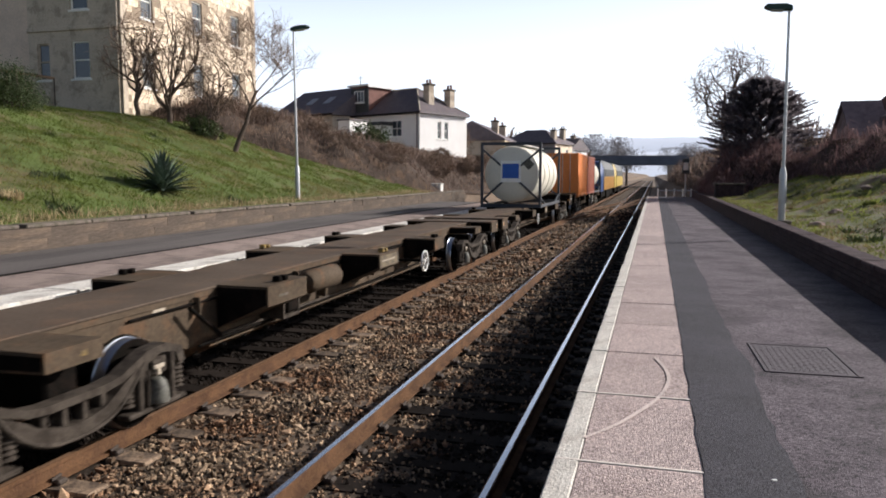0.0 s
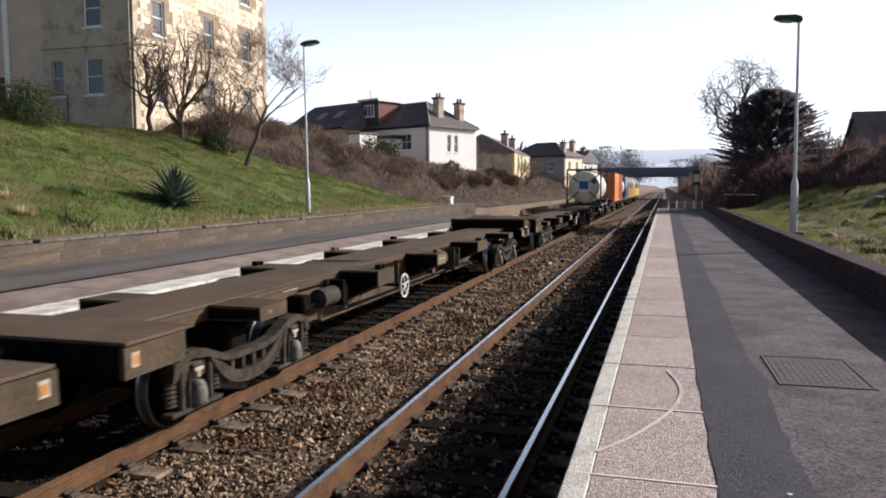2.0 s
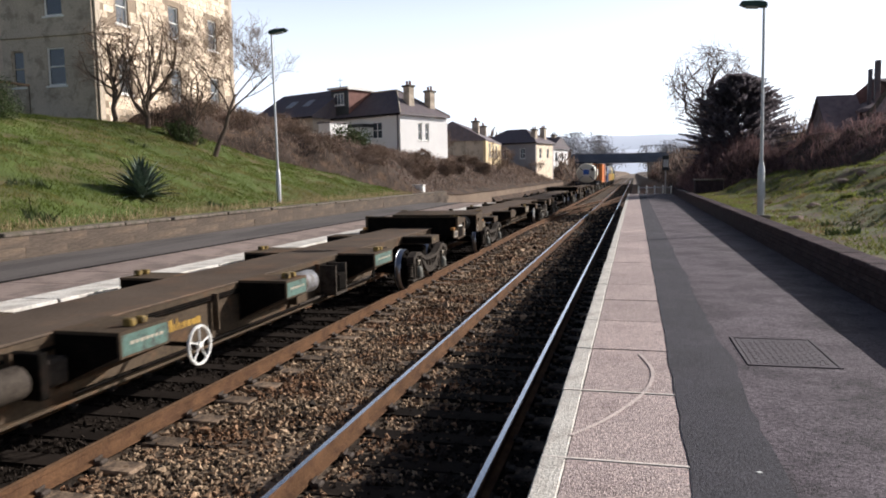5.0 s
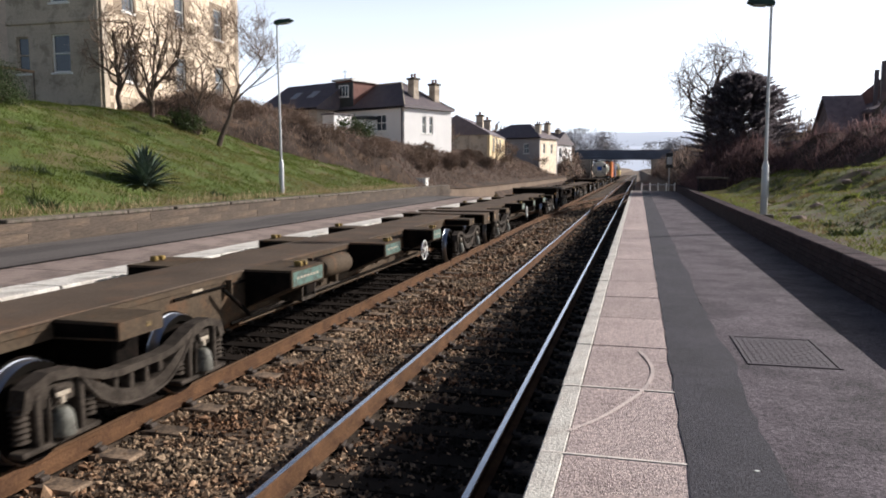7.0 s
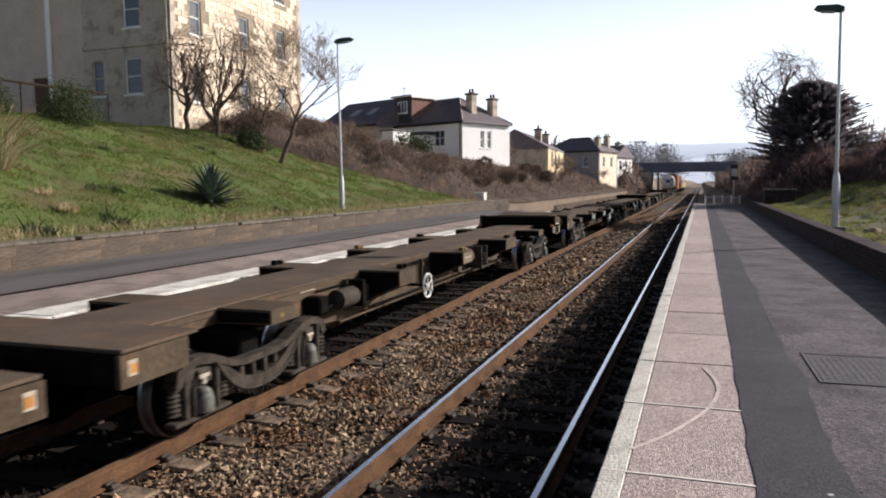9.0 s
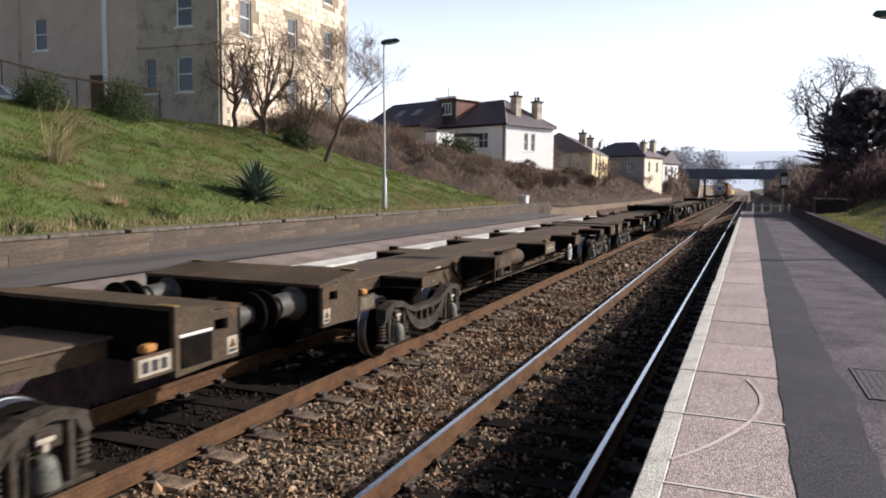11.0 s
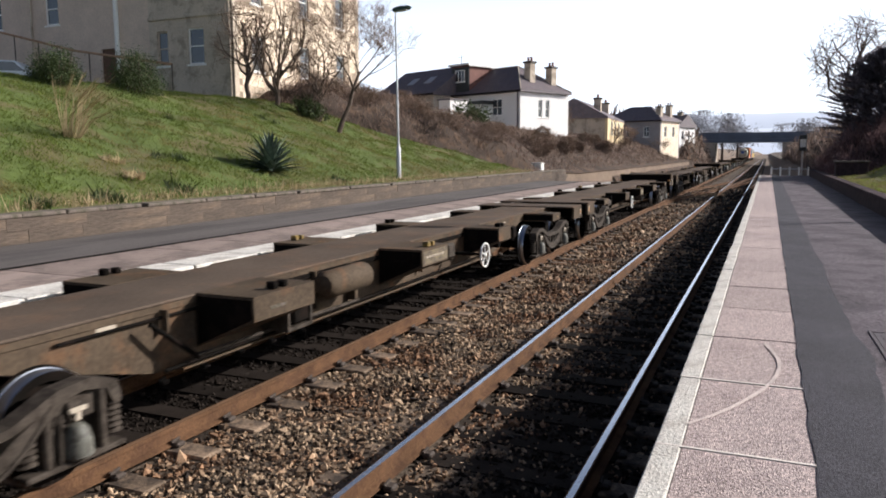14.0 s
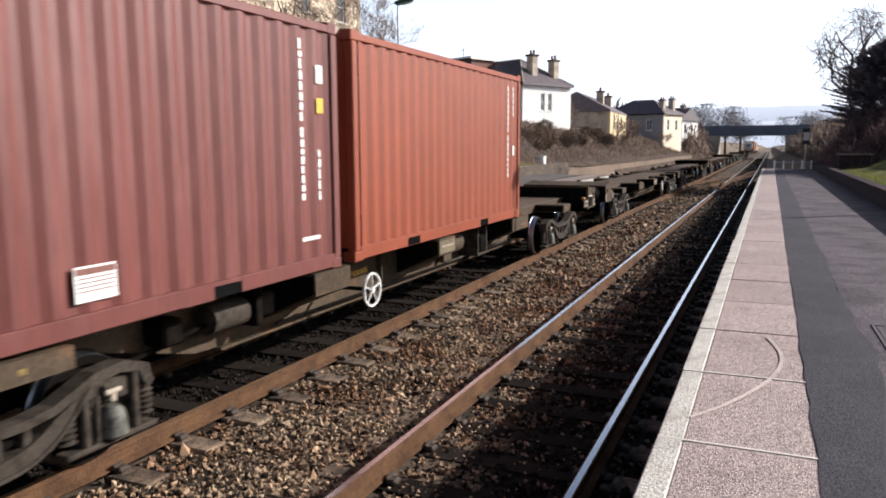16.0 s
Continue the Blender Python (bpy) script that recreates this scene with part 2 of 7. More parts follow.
# distant wood paled to grey: haze put into the colour
M["hazed_wood"] = mat("hazed_wood", (0.3, 0.29, 0.3), 0.95, var=0.3, scale=0.1, island=0.4, bump=0)
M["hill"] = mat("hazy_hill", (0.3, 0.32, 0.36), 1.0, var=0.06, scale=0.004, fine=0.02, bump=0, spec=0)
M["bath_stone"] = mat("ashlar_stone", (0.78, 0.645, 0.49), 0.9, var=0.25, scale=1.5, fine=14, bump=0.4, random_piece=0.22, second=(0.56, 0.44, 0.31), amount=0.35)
M["stone_joint"] = mat("stone_joint", (0.3, 0.235, 0.17), 0.95, var=0.3)
# dun stone, darker than the ashlar: house front, chimneys, abutments
M["stone_grey"] = mat("dun_stone", (0.52, 0.44, 0.345), 0.9, var=0.25, scale=0.8, fine=12, second=(0.34, 0.28, 0.215), amount=0.4)
M["render_pink"] = mat("buff_render", (0.62, 0.5, 0.4), 0.9, var=0.18, scale=0.8, fine=12)
M["render_white"] = mat("white_render", (0.82, 0.8, 0.77), 0.85, var=0.07, scale=0.9, fine=20, bump=0.15)
M["render_yellow"] = mat("ochre_render", (0.66, 0.52, 0.31), 0.9, var=0.15, scale=0.9, fine=20)
M["mauve_stone"] = mat("mauve_stone", (0.36, 0.28, 0.28), 0.9, var=0.25, scale=1.2, fine=12, second=(0.27, 0.205, 0.2), amount=0.4)
M["mauve_tile"] = mat("mauve_roof_tile", (0.2, 0.15, 0.155), 0.8, var=0.3, scale=2, fine=20, bump=0.4, second=(0.15, 0.11, 0.12), amount=0.4)
M["verge"] = mat("mossy_verge", (0.115, 0.125, 0.038), 0.95, var=0.5, scale=0.6, fine=7, bump=1.0, second=(0.14, 0.092, 0.062), amount=0.45)
M["verge_grass"] = mat("verge_moss_grass", (0.165, 0.19, 0.044), 0.75, var=0.45, scale=0.7, fine=4, island=0.4, bump=0, second=(0.22, 0.155, 0.085), amount=0.42, through_light=0.45)
M["rubble"] = mat("bank_rubble", (0.26, 0.19, 0.155), 0.95, var=0.4, scale=4, fine=30, bump=0.6, random_piece=0.3)
M["slate"] = mat("slate_roof", (0.125, 0.105, 0.115), 0.6, var=0.3, scale=2, fine=20, bump=0.4, random_piece=0.2, second=(0.16, 0.12, 0.11), amount=0.35)
M["red_tile"] = mat("red_tile", (0.2, 0.095, 0.075), 0.8, var=0.3, scale=2, fine=20, bump=0.4)
M["window_glass"] = mat("window_glass", (0.05, 0.06, 0.07), 0.08, var=0.2, bump=0, spec=0.8)
# bridge lightened to blue-grey to stand in for the haze before it
M["bridge"] = mat("hazed_bridge_steel", (0.14, 0.16, 0.2), 0.8, var=0.25, scale=0.5, fine=5)
M["box_orange"] = mat("orange_container", (0.265, 0.061, 0.027), 0.5, var=0.14, scale=1.1, fine=14, bump=0.12, second=(0.225, 0.056, 0.028), amount=0.35, edge=1.5)
M["box_maroon"] = mat("maroon_container", (0.15, 0.046, 0.038), 0.5, var=0.2, scale=0.9, fine=14, bump=0.12, second=(0.205, 0.085, 0.073), amount=0.4, stretch=(1, 1, 0.25), edge=1.2)
# orange brightened beyond the paint to carry the haze over it
M["box_bright"] = mat("bright_orange_container", (0.8, 0.25, 0.06), 0.5, var=0.14, scale=1.1, fine=14, bump=0.1)
M["tank_white"] = mat("cream_tank", (0.72, 0.68, 0.57), 0.4, var=0.1, scale=1.5, fine=20, bump=0.05)
M["tank_frame"] = mat("tank_frame", (0.045, 0.05, 0.06), 0.6, var=0.25)
M["blue_label"] = mat("blue_label", (0.03, 0.11, 0.42), 0.5, var=0.1)
M["loco_blue"] = mat("loco_blue", (0.03, 0.07, 0.2), 0.4, var=0.15)
M["loco_orange"] = mat("loco_orange", (0.36, 0.18, 0.03), 0.4, var=0.15)
M["loco_dark"] = mat("loco_roof", (0.05, 0.055, 0.055), 0.6, var=0.25)
M["loco_yellow"] = mat("loco_yellow", (0.5, 0.36, 0.08), 0.45, var=0.1)
M["brown_door"] = mat("brown_door", (0.12, 0.06, 0.035), 0.6, var=0.2)
M["car_paint"] = mat("pale_blue_car", (0.55, 0.6, 0.68), 0.3, var=0.05, bump=0)


# haze painted on the hills: a soft glow added to their pale colour
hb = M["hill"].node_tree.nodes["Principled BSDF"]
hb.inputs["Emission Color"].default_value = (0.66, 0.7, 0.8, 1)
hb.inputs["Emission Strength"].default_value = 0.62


# ---- mesh helpers ----
class Geo:
    """Collects vertices and faces; each face keeps a material slot."""

    def __init__(self):
        self.v, self.f, self.s = [], [], []
        self.m = None

    def add(self, verts, faces, slot=0):
        o = len(self.v)
        self.v.extend(tuple(self.m @ Vector(p)) if self.m is not None else tuple(p) for p in verts)
        self.f.extend(tuple(i + o for i in f) for f in faces)
        self.s.extend([slot] * len(faces))
        return self

    def box(self, x0, x1, y0, y1, z0, z1, c=0.0, slot=0):
        """A box, its edges cut back by c."""
        x0, x1 = min(x0, x1), max(x0, x1)
        y0, y1 = min(y0, y1), max(y0, y1)
        z0, z1 = min(z0, z1), max(z0, z1)
        c = min(c, (x1 - x0) * 0.4, (y1 - y0) * 0.4, (z1 - z0) * 0.4)
        if c <= 0:
            v = [(x, y, z) for z in (z0, z1) for y in (y0, y1) for x in (x0, x1)]
            return self.add(v, [(0, 2, 3, 1), (4, 5, 7, 6), (0, 1, 5, 4), (2, 6, 7, 3), (0, 4, 6, 2), (1, 3, 7, 5)], slot)
        v, key = [], {}
        lo, hi = (x0, y0, z0), (x1, y1, z1)
        for sx in (0, 1):
            for sy in (0, 1):
                for sz in (0, 1):
                    s = (sx, sy, sz)
                    for a in range(3):
                        p = [(hi[i] - (0 if i == a else c)) if s[i] else (lo[i] + (0 if i == a else c)) for i in range(3)]
                        key[(s, a)] = len(v)
                        v.append(p)
        f = []
        for a in range(3):
            b, d = (a + 1) % 3, (a + 2) % 3
            for e in (0, 1):
                q = []
                for sb, sd in ((0, 0), (1, 0), (1, 1), (0, 1)):
                    s = [0, 0, 0]
                    s[a], s[b], s[d] = e, sb, sd
                    q.append(key[(tuple(s), a)])
                f.append(q if e else q[::-1])
            for sb in (0, 1):
                for sd in (0, 1):
                    s0, s1 = [0, 0, 0], [0, 0, 0]
                    s0[b] = s1[b] = sb
                    s0[d] = s1[d] = sd
                    s1[a] = 1
                    s0, s1 = tuple(s0), tuple(s1)
                    q = [key[(s0, b)], key[(s1, b)], key[(s1, d)], key[(s0, d)]]
                    f.append(q if (sb == sd) else q[::-1])
        for sx in (0, 1):
            for sy in (0, 1):
                for sz in (0, 1):
                    s = (sx, sy, sz)
                    q = [key[(s, 0)], key[(s, 1)], key[(s, 2)]]
                    f.append(q if (sx + sy + sz) % 2 else q[::-1])
        return self.add(v, f, slot)

    def tube(self, p0, p1, r0, r1=None, n=10, slot=0, caps=True):
        r1 = r0 if r1 is None else r1
        p0, p1 = Vector(p0), Vector(p1)
        d = (p1 - p0).normalized()
        a = d.orthogonal().normalized()
        b = d.cross(a)
        v = []
        for p, r in ((p0, r0), (p1, r1)):
            for i in range(n):
                t = 2 * math.pi * i / n
                v.append(p + (a * math.cos(t) + b * math.sin(t)) * r)
        f = [(i, (i + 1) % n, n + (i + 1) % n, n + i) for i in range(n)]
        if caps:
            f += [tuple(range(n))[::-1], tuple(range(n, 2 * n))]
        return self.add(v, f, slot)

    def prism(self, poly, axis, a0, a1, slot=0):
        """A polygon of (u, v) pushed along an axis; u, v are the other two axes in order."""
        n = len(poly)
        v = []
        for a in (a0, a1):
            for p in poly:
                q = list(p)
                q.insert(axis, a)
                v.append(q)
        f = [tuple(range(n)), tuple(range(n, 2 * n))[::-1]]
        f += [(i, n + i, n + (i + 1) % n, (i + 1) % n) for i in range(n)]
        return self.add(v, f, slot)

    def lathe(self, prof, p, axis, n=24, slot=0, closed=False):
        """Turns a profile of (radius, along) about an axis through p."""
        v, f = [], []
        o = [i for i in range(3) if i != axis]
        for r, h in prof:
            for i in range(n):
                t = 2 * math.pi * i / n
                q = list(p)
                q[axis] += h
                q[o[0]] += r * math.cos(t)
                q[o[1]] += r * math.sin(t)
                v.append(q)
        m = len(prof)
        for j in range(m if closed else m - 1):
            k = (j + 1) % m
            for i in range(n):
                f.append((j * n + i, j * n + (i + 1) % n, k * n + (i + 1) % n, k * n + i))
        return self.add(v, f, slot)

    def mesh(self, name, mats, smooth=False):
        me = bpy.data.meshes.new(name)
        me.from_pydata(self.v, [], self.f)
        for m in mats if isinstance(mats, (list, tuple)) else [mats]:
            me.materials.append(m)
        if any(self.s):
            me.polygons.foreach_set("material_index", self.s)
        if smooth:
            me.polygons.foreach_set("use_smooth", [True] * len(self.f))
            me.set_sharp_from_angle(angle=radians(35))
        me.update()
        return me


def fix_normals(me):
    bm = bmesh.new()
    bm.from_mesh(me)
    bmesh.ops.recalc_face_normals(bm, faces=bm.faces)
    bm.to_mesh(me)
    bm.free()


def part(name, geo, material, parent=None, label="", smooth=False, fix=True):
    me = geo if isinstance(geo, bpy.types.Mesh) else geo.mesh(name, material, smooth)
    if fix and not isinstance(geo, bpy.types.Mesh):
        fix_normals(me)
    ob = new(name, me)
    ob.parent = parent
    if label:
        ob["label"] = label
    return ob


def thing(name, label, category, m=None, group="", kind=""):
    ob = new(name)
    ob.empty_display_size = 0.2
    if m is not None:
        ob.matrix_basis = m
    return tagged(ob, label, category, group, kind)


def single(name, geo, material, label, category, group="", kind="", smooth=False, fix=True):
    ob = part(name, geo, material, None, "", smooth, fix)
    return tagged(ob, label, category, group, kind)


# ---- ground ----
def smooth01(t):
    t = max(0.0, min(1.0, t))
    return t * t * (3 - 2 * t)


def ground_z(x, y):
    """Cutting with the tracks at its bottom, banks on both sides."""
    lumps = 0.16 * noise.noise((x * 0.5, y * 0.5, 0)) + 0.07 * noise.noise((x * 1.6, y * 1.6, 3))
    if x < -11.6:
        s = -11.6 - x
        z = 1.32 + 0.36 * min(s, 9.5) + 0.12 * max(0, min(s - 9.5, 6))
        if y > 34:
            k = smooth01((y - 34) / 20)
            z = z * (1 - k) + k * (1.0 + 0.42 * min(s, 8) + 0.05 * max(0, min(s - 8, 30)))
        return z + lumps * min(1, s / 2)
    if x > 2.8:
        s = x - 2.8
        z = 1.2 + 0.05 * min(s, 1.4) + 0.33 * max(0, min(s - 1.4, 5.5)) + 0.03 * max(0, min(s - 6.9, 40))
        humps = 0.34 * noise.noise((x * 0.55, y * 0.34, 21)) + 0.12 * noise.noise((x * 1.3, y * 1.1, 5))
        return z + lumps * min(1, s / 2) + humps * smooth01((s - 0.6) / 1.8)
    if y > 56 and x > 0.8:
        return -0.42 + (1.6) * smooth01((x - 0.8) / 2.0) * smooth01((y - 56) / 4)
    return -0.42


def build_ground():
    xs = sorted(set([-3000, -1200, -500, -220, -120, -80, -60, -50, -44, -40] + [round(-38 + 0.65 * i, 2) for i in range(41)]
                    + [-11.7, -11.58, -11.4, -8, -4, -1, 0.8, 1.5, 2.2, 2.7, 2.82] + [round(3 + 0.65 * i, 2) for i in range(32)] + [28, 34, 44, 60, 90, 150, 300, 700, 1500, 3000]))
    ys = sorted(set([-3000, -900, -300, -120, -60, -30, -15] + [round(-8 + 0.75 * i, 2) for i in range(78)] + [53, 56, 58, 60, 64, 70, 78, 86, 95, 105, 120, 140, 160, 180, 210, 260, 330, 450, 700, 1200, 2000, 4500]))
    g = Geo()
    n = len(xs)
    v = [(x, y, ground_z(x, y) if abs(y) < 800 and abs(x) < 800 else ground_z(max(-60, min(60, x)), 60)) for y in ys for x in xs]
    f = [(j * n + i, j * n + i + 1, (j + 1) * n + i + 1, (j + 1) * n + i) for j in range(len(ys) - 1) for i in range(n - 1)]
    g.add(v, f)
    g.s = [2 if 2.7 < v[q[0]][0] < 30 and v[q[0]][1] < 60 else 1 if (v[q[0]][1] > 38 and v[q[0]][0] < 0) or v[q[0]][1] > 52 or abs(v[q[0]][0]) > 40 else 0 for q in f]
    single("ground", g, [M["ground"], M["earth"], M["verge"]], "grassy banks of a railway cutting, worn and uneven", "ground", kind="structure", smooth=True, fix=False)


build_ground()


# ---- tracks ----
NEAR, FAR = -1.91, -5.49          # centre lines of the two tracks
GAUGE = 0.752                     # half the distance between rail centres
Y0, Y1 = -9.0, 330.0


def rail_profile():
    return [(-0.036, -0.004), (-0.024, 0.0), (0.024, 0.0), (0.036, -0.004), (0.036, -0.035), (0.01, -0.05), (0.01, -0.13), (0.07, -0.148), (0.07, -0.159),
            (-0.07, -0.159), (-0.07, -0.148), (-0.01, -0.13), (-0.01, -0.05), (-0.036, -0.035)]


def rail_geo(path, top_slot=1):
    """A rail swept along a path of (x, y)."""
    g = Geo()
    prof = rail_profile()
    n = len(prof)
    v, f, s = [], [], []
    for i, (x, y) in enumerate(path):
        a, b = path[max(i - 1, 0)], path[min(i + 1, len(path) - 1)]
        d = Vector((b[0] - a[0], b[1] - a[1])).normalized()
        for u, z in prof:
            v.append((x + d.y * u, y - d.x * u, z))
    for i in range(len(path) - 1):
        for k in range(n):
            f.append((i * n + k, (i + 1) * n + k, (i + 1) * n + (k + 1) % n, i * n + (k + 1) % n))
            s.append(top_slot if k == 1 else 0)
    g.v, g.f, g.s = v, f, s
    g.f.append(tuple(range(n)))
    g.s.append(0)
    return g


def build_track(x, name, polished, label):
    t = thing(name, label, "railway track", kind="structure")
    for side in (-1, 1):
        ob = part("rail", rail_geo([(x + side * GAUGE, Y0 + i * (Y1 - Y0) / 40) for i in range(41)]), [M["rail_side"], M["rail_top"] if polished else M["rail_worn"]], t)
    # sleeper middles carry painted shade; the ends keep the weathered colour
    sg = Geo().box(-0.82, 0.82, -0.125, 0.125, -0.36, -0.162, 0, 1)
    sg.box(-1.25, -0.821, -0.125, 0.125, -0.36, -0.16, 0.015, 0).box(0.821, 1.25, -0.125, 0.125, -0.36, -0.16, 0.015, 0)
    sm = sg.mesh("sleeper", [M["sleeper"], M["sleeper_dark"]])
    cg = Geo()
    for sx in (-1, 1):
        for o in (-1, 1):
            cx = sx * GAUGE + o * 0.11
            cg.box(cx - 0.045, cx + 0.045, -0.055, 0.055, -0.162, -0.115, 0.015)
            cg.tube((cx - 0.03 * o, -0.05, -0.115), (cx - 0.03 * o, 0.05, -0.1), 0.014, n=6)
    cm = cg.mesh("rail_clips", M["clip"])
    k = 0
    y = -4.0
    rnd = random.Random(int(-x * 100))
    while y < 170:
        ob = part("sleeper", sm, None, t)
        ob.matrix_basis = pose(x + rnd.uniform(-0.03, 0.03), y + rnd.uniform(-0.02, 0.02), rnd.uniform(-0.012, 0.004) - (0.025 if polished else 0.008), 0, 0, rnd.uniform(-0.6, 0.6))
        if y < 34:
            c = part("rail_clip", cm, None, ob)
        y += 0.68
    return t


build_track(NEAR, "track_near", True, "railway track with polished running rails on weathered sleepers")
build_track(FAR, "track_far", False, "railway track with rusty brown rails on weathered sleepers")

# crossover beyond the platform end
cross = thing("crossover", "rusty crossover rails curving between the two tracks", "railway track", kind="structure")
for dx in (-GAUGE, GAUGE):
    pts = []
    for i in range(25):
        t = i / 24
        pts.append((NEAR + dx + (FAR - NEAR) * smooth01(1 - t) * 1.0, 34 + 40 * t))
    part("curved_rail", rail_geo(pts), [M["rail_side"], M["rail_worn"]], cross)
sid = thing("siding", "worn siding rails diverging beyond the platform end", "railway track", kind="structure")
for dx in (-GAUGE, GAUGE):
    pts = [(NEAR + dx + 5.2 * smooth01(i / 48) ** 1.2 * 1.0, 44 + 46 * i / 24) for i in range(25)]
    part("curved_rail", rail_geo(pts), [M["rail_side"], M["rail_worn"]], sid)


def build_ballast():
    g = Geo()
    xs = [-7.0, -6.6, -6.24, -5.49, -4.74, -4.3, -3.7, -3.1, -2.66, -1.91, -1.16, -0.75, -0.47]
    zs = [-0.26, -0.235, -0.21, -0.2, -0.21, -0.2, -0.185, -0.2, -0.21, -0.205, -0.215, -0.23, -0.24]
    ys = [-9 + 0.5 * i for i in range(150)] + [66 + 8 * i for i in range(40)]
    n = len(xs)
    v = [(x, y, z + (0.035 * noise.noise((x * 2.2, y * 2.2, 7)) if y < 66 else 0)) for y in ys for x, z in zip(xs, zs)]
    f = [(j * n + i, j * n + i + 1, (j + 1) * n + i + 1, (j + 1) * n + i) for j in range(len(ys) - 1) for i in range(n - 1)]
    g.add(v, f)
    # bed colour darkened where the train and the platform throw shade
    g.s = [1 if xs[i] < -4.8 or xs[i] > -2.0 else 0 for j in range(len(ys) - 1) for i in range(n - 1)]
    single("ballast_bed", g, [M["ballast_bed"], M["shade_stone"]], "bed of brown stone ballast under the tracks", "ballast", kind="structure", fix=False)
    # loose stones
    rng = np.random.default_rng(4)
    base = np.array([(1, 0, 0), (-1, 0, 0), (0, 1, 0), (0, -1, 0), (0, 0, 1), (0, 0, -1)], float)
    faces = np.array([(0, 2, 4), (2, 1, 4), (1, 3, 4), (3, 0, 4), (2, 0, 5), (1, 2, 5), (3, 1, 5), (0, 3, 5)])
    pts = []
    for y0, y1, dens, size in ((-5, 1.5, 330, 0.028), (1.5, 6, 900, 0.0195), (6, 11, 700, 0.021), (11, 18, 360, 0.027), (18, 30, 150, 0.036), (30, 60, 34, 0.05)):
        for x0, x1 in ((-6.95, -6.33), (-6.15, -4.84), (-4.65, -2.76), (-2.57, -1.25), (-1.07, -0.5)):
            d = dens * {-4.65: 1.0, -2.57: 0.8}.get(x0, 0.55)
            k = int((x1 - x0) * (y1 - y0) * d)
            p = np.stack([rng.uniform(x0, x1, k), rng.uniform(y0, y1, k), np.full(k, -0.185), np.full(k, size)], 1)
            pts.append(p)
    p = np.concatenate(pts)
    ph = (p[:, 1] + 4.0) / 0.68
    on = (np.abs(ph - np.round(ph)) * 0.68 < 0.15) & (np.abs(np.minimum(np.abs(p[:, 0] - NEAR), np.abs(p[:, 0] - FAR))) < 1.27)
    p = p[~(on & (rng.random(len(p)) < np.where(p[:, 0] > -3.5, 0.62, 0.86)))]
    k = len(p)
    sc = p[:, 3:4] * np.exp(rng.normal(0, 0.32, (k, 1)))
    ang = rng.uniform(0, 6.28, (k, 3))
    v = base[None] * (1 + rng.uniform(-0.35, 0.35, (k, 6, 3))) * (0.6 + 0.7 * rng.random((k, 1, 3)))
    v += rng.uniform(-0.3, 0.3, (k, 6, 3))
    c, s = np.cos(ang), np.sin(ang)
    x, y, z = v[..., 0], v[..., 1], v[..., 2]
    x, y = x * c[:, 0:1] - y * s[:, 0:1], x * s[:, 0:1] + y * c[:, 0:1]
    y, z = y * c[:, 1:2] - z * s[:, 1:2], y * s[:, 1:2] + z * c[:, 1:2]
    v = np.stack([x, y, z], 2) * sc[:, None]
    zz = np.interp(p[:, 0], xs, zs) + rng.uniform(-0.004, 0.022, k)
    v += np.stack([p[:, 0], p[:, 1], zz], 1)[:, None]
    f = faces[None] + (np.arange(k) * 6)[:, None, None]
    me = bpy.data.meshes.new("ballast_stones")
    me.from_pydata(v.reshape(-1, 3).tolist(), [], f.reshape(-1, 3).tolist())
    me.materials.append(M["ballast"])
    me.materials.append(M["shade_stone"])
    # loose stones in the same shaded zones take the darker colour
    in_shade = ((p[:, 0] < -4.8) | (rng.random(k) < np.interp(p[:, 0], [-2.6, -2.2, -1.7], [0.0, 0.25, 0.8]))).astype(int)
    me.polygons.foreach_set("material_index", np.repeat(in_shade, 8))
    tagged(new("ballast_stones", me), "loose angular brown and grey ballast stones between the rails", "ballast", kind="stuff")


build_ballast()


# ---- platforms ----
PZ = 0.9                          # platform level


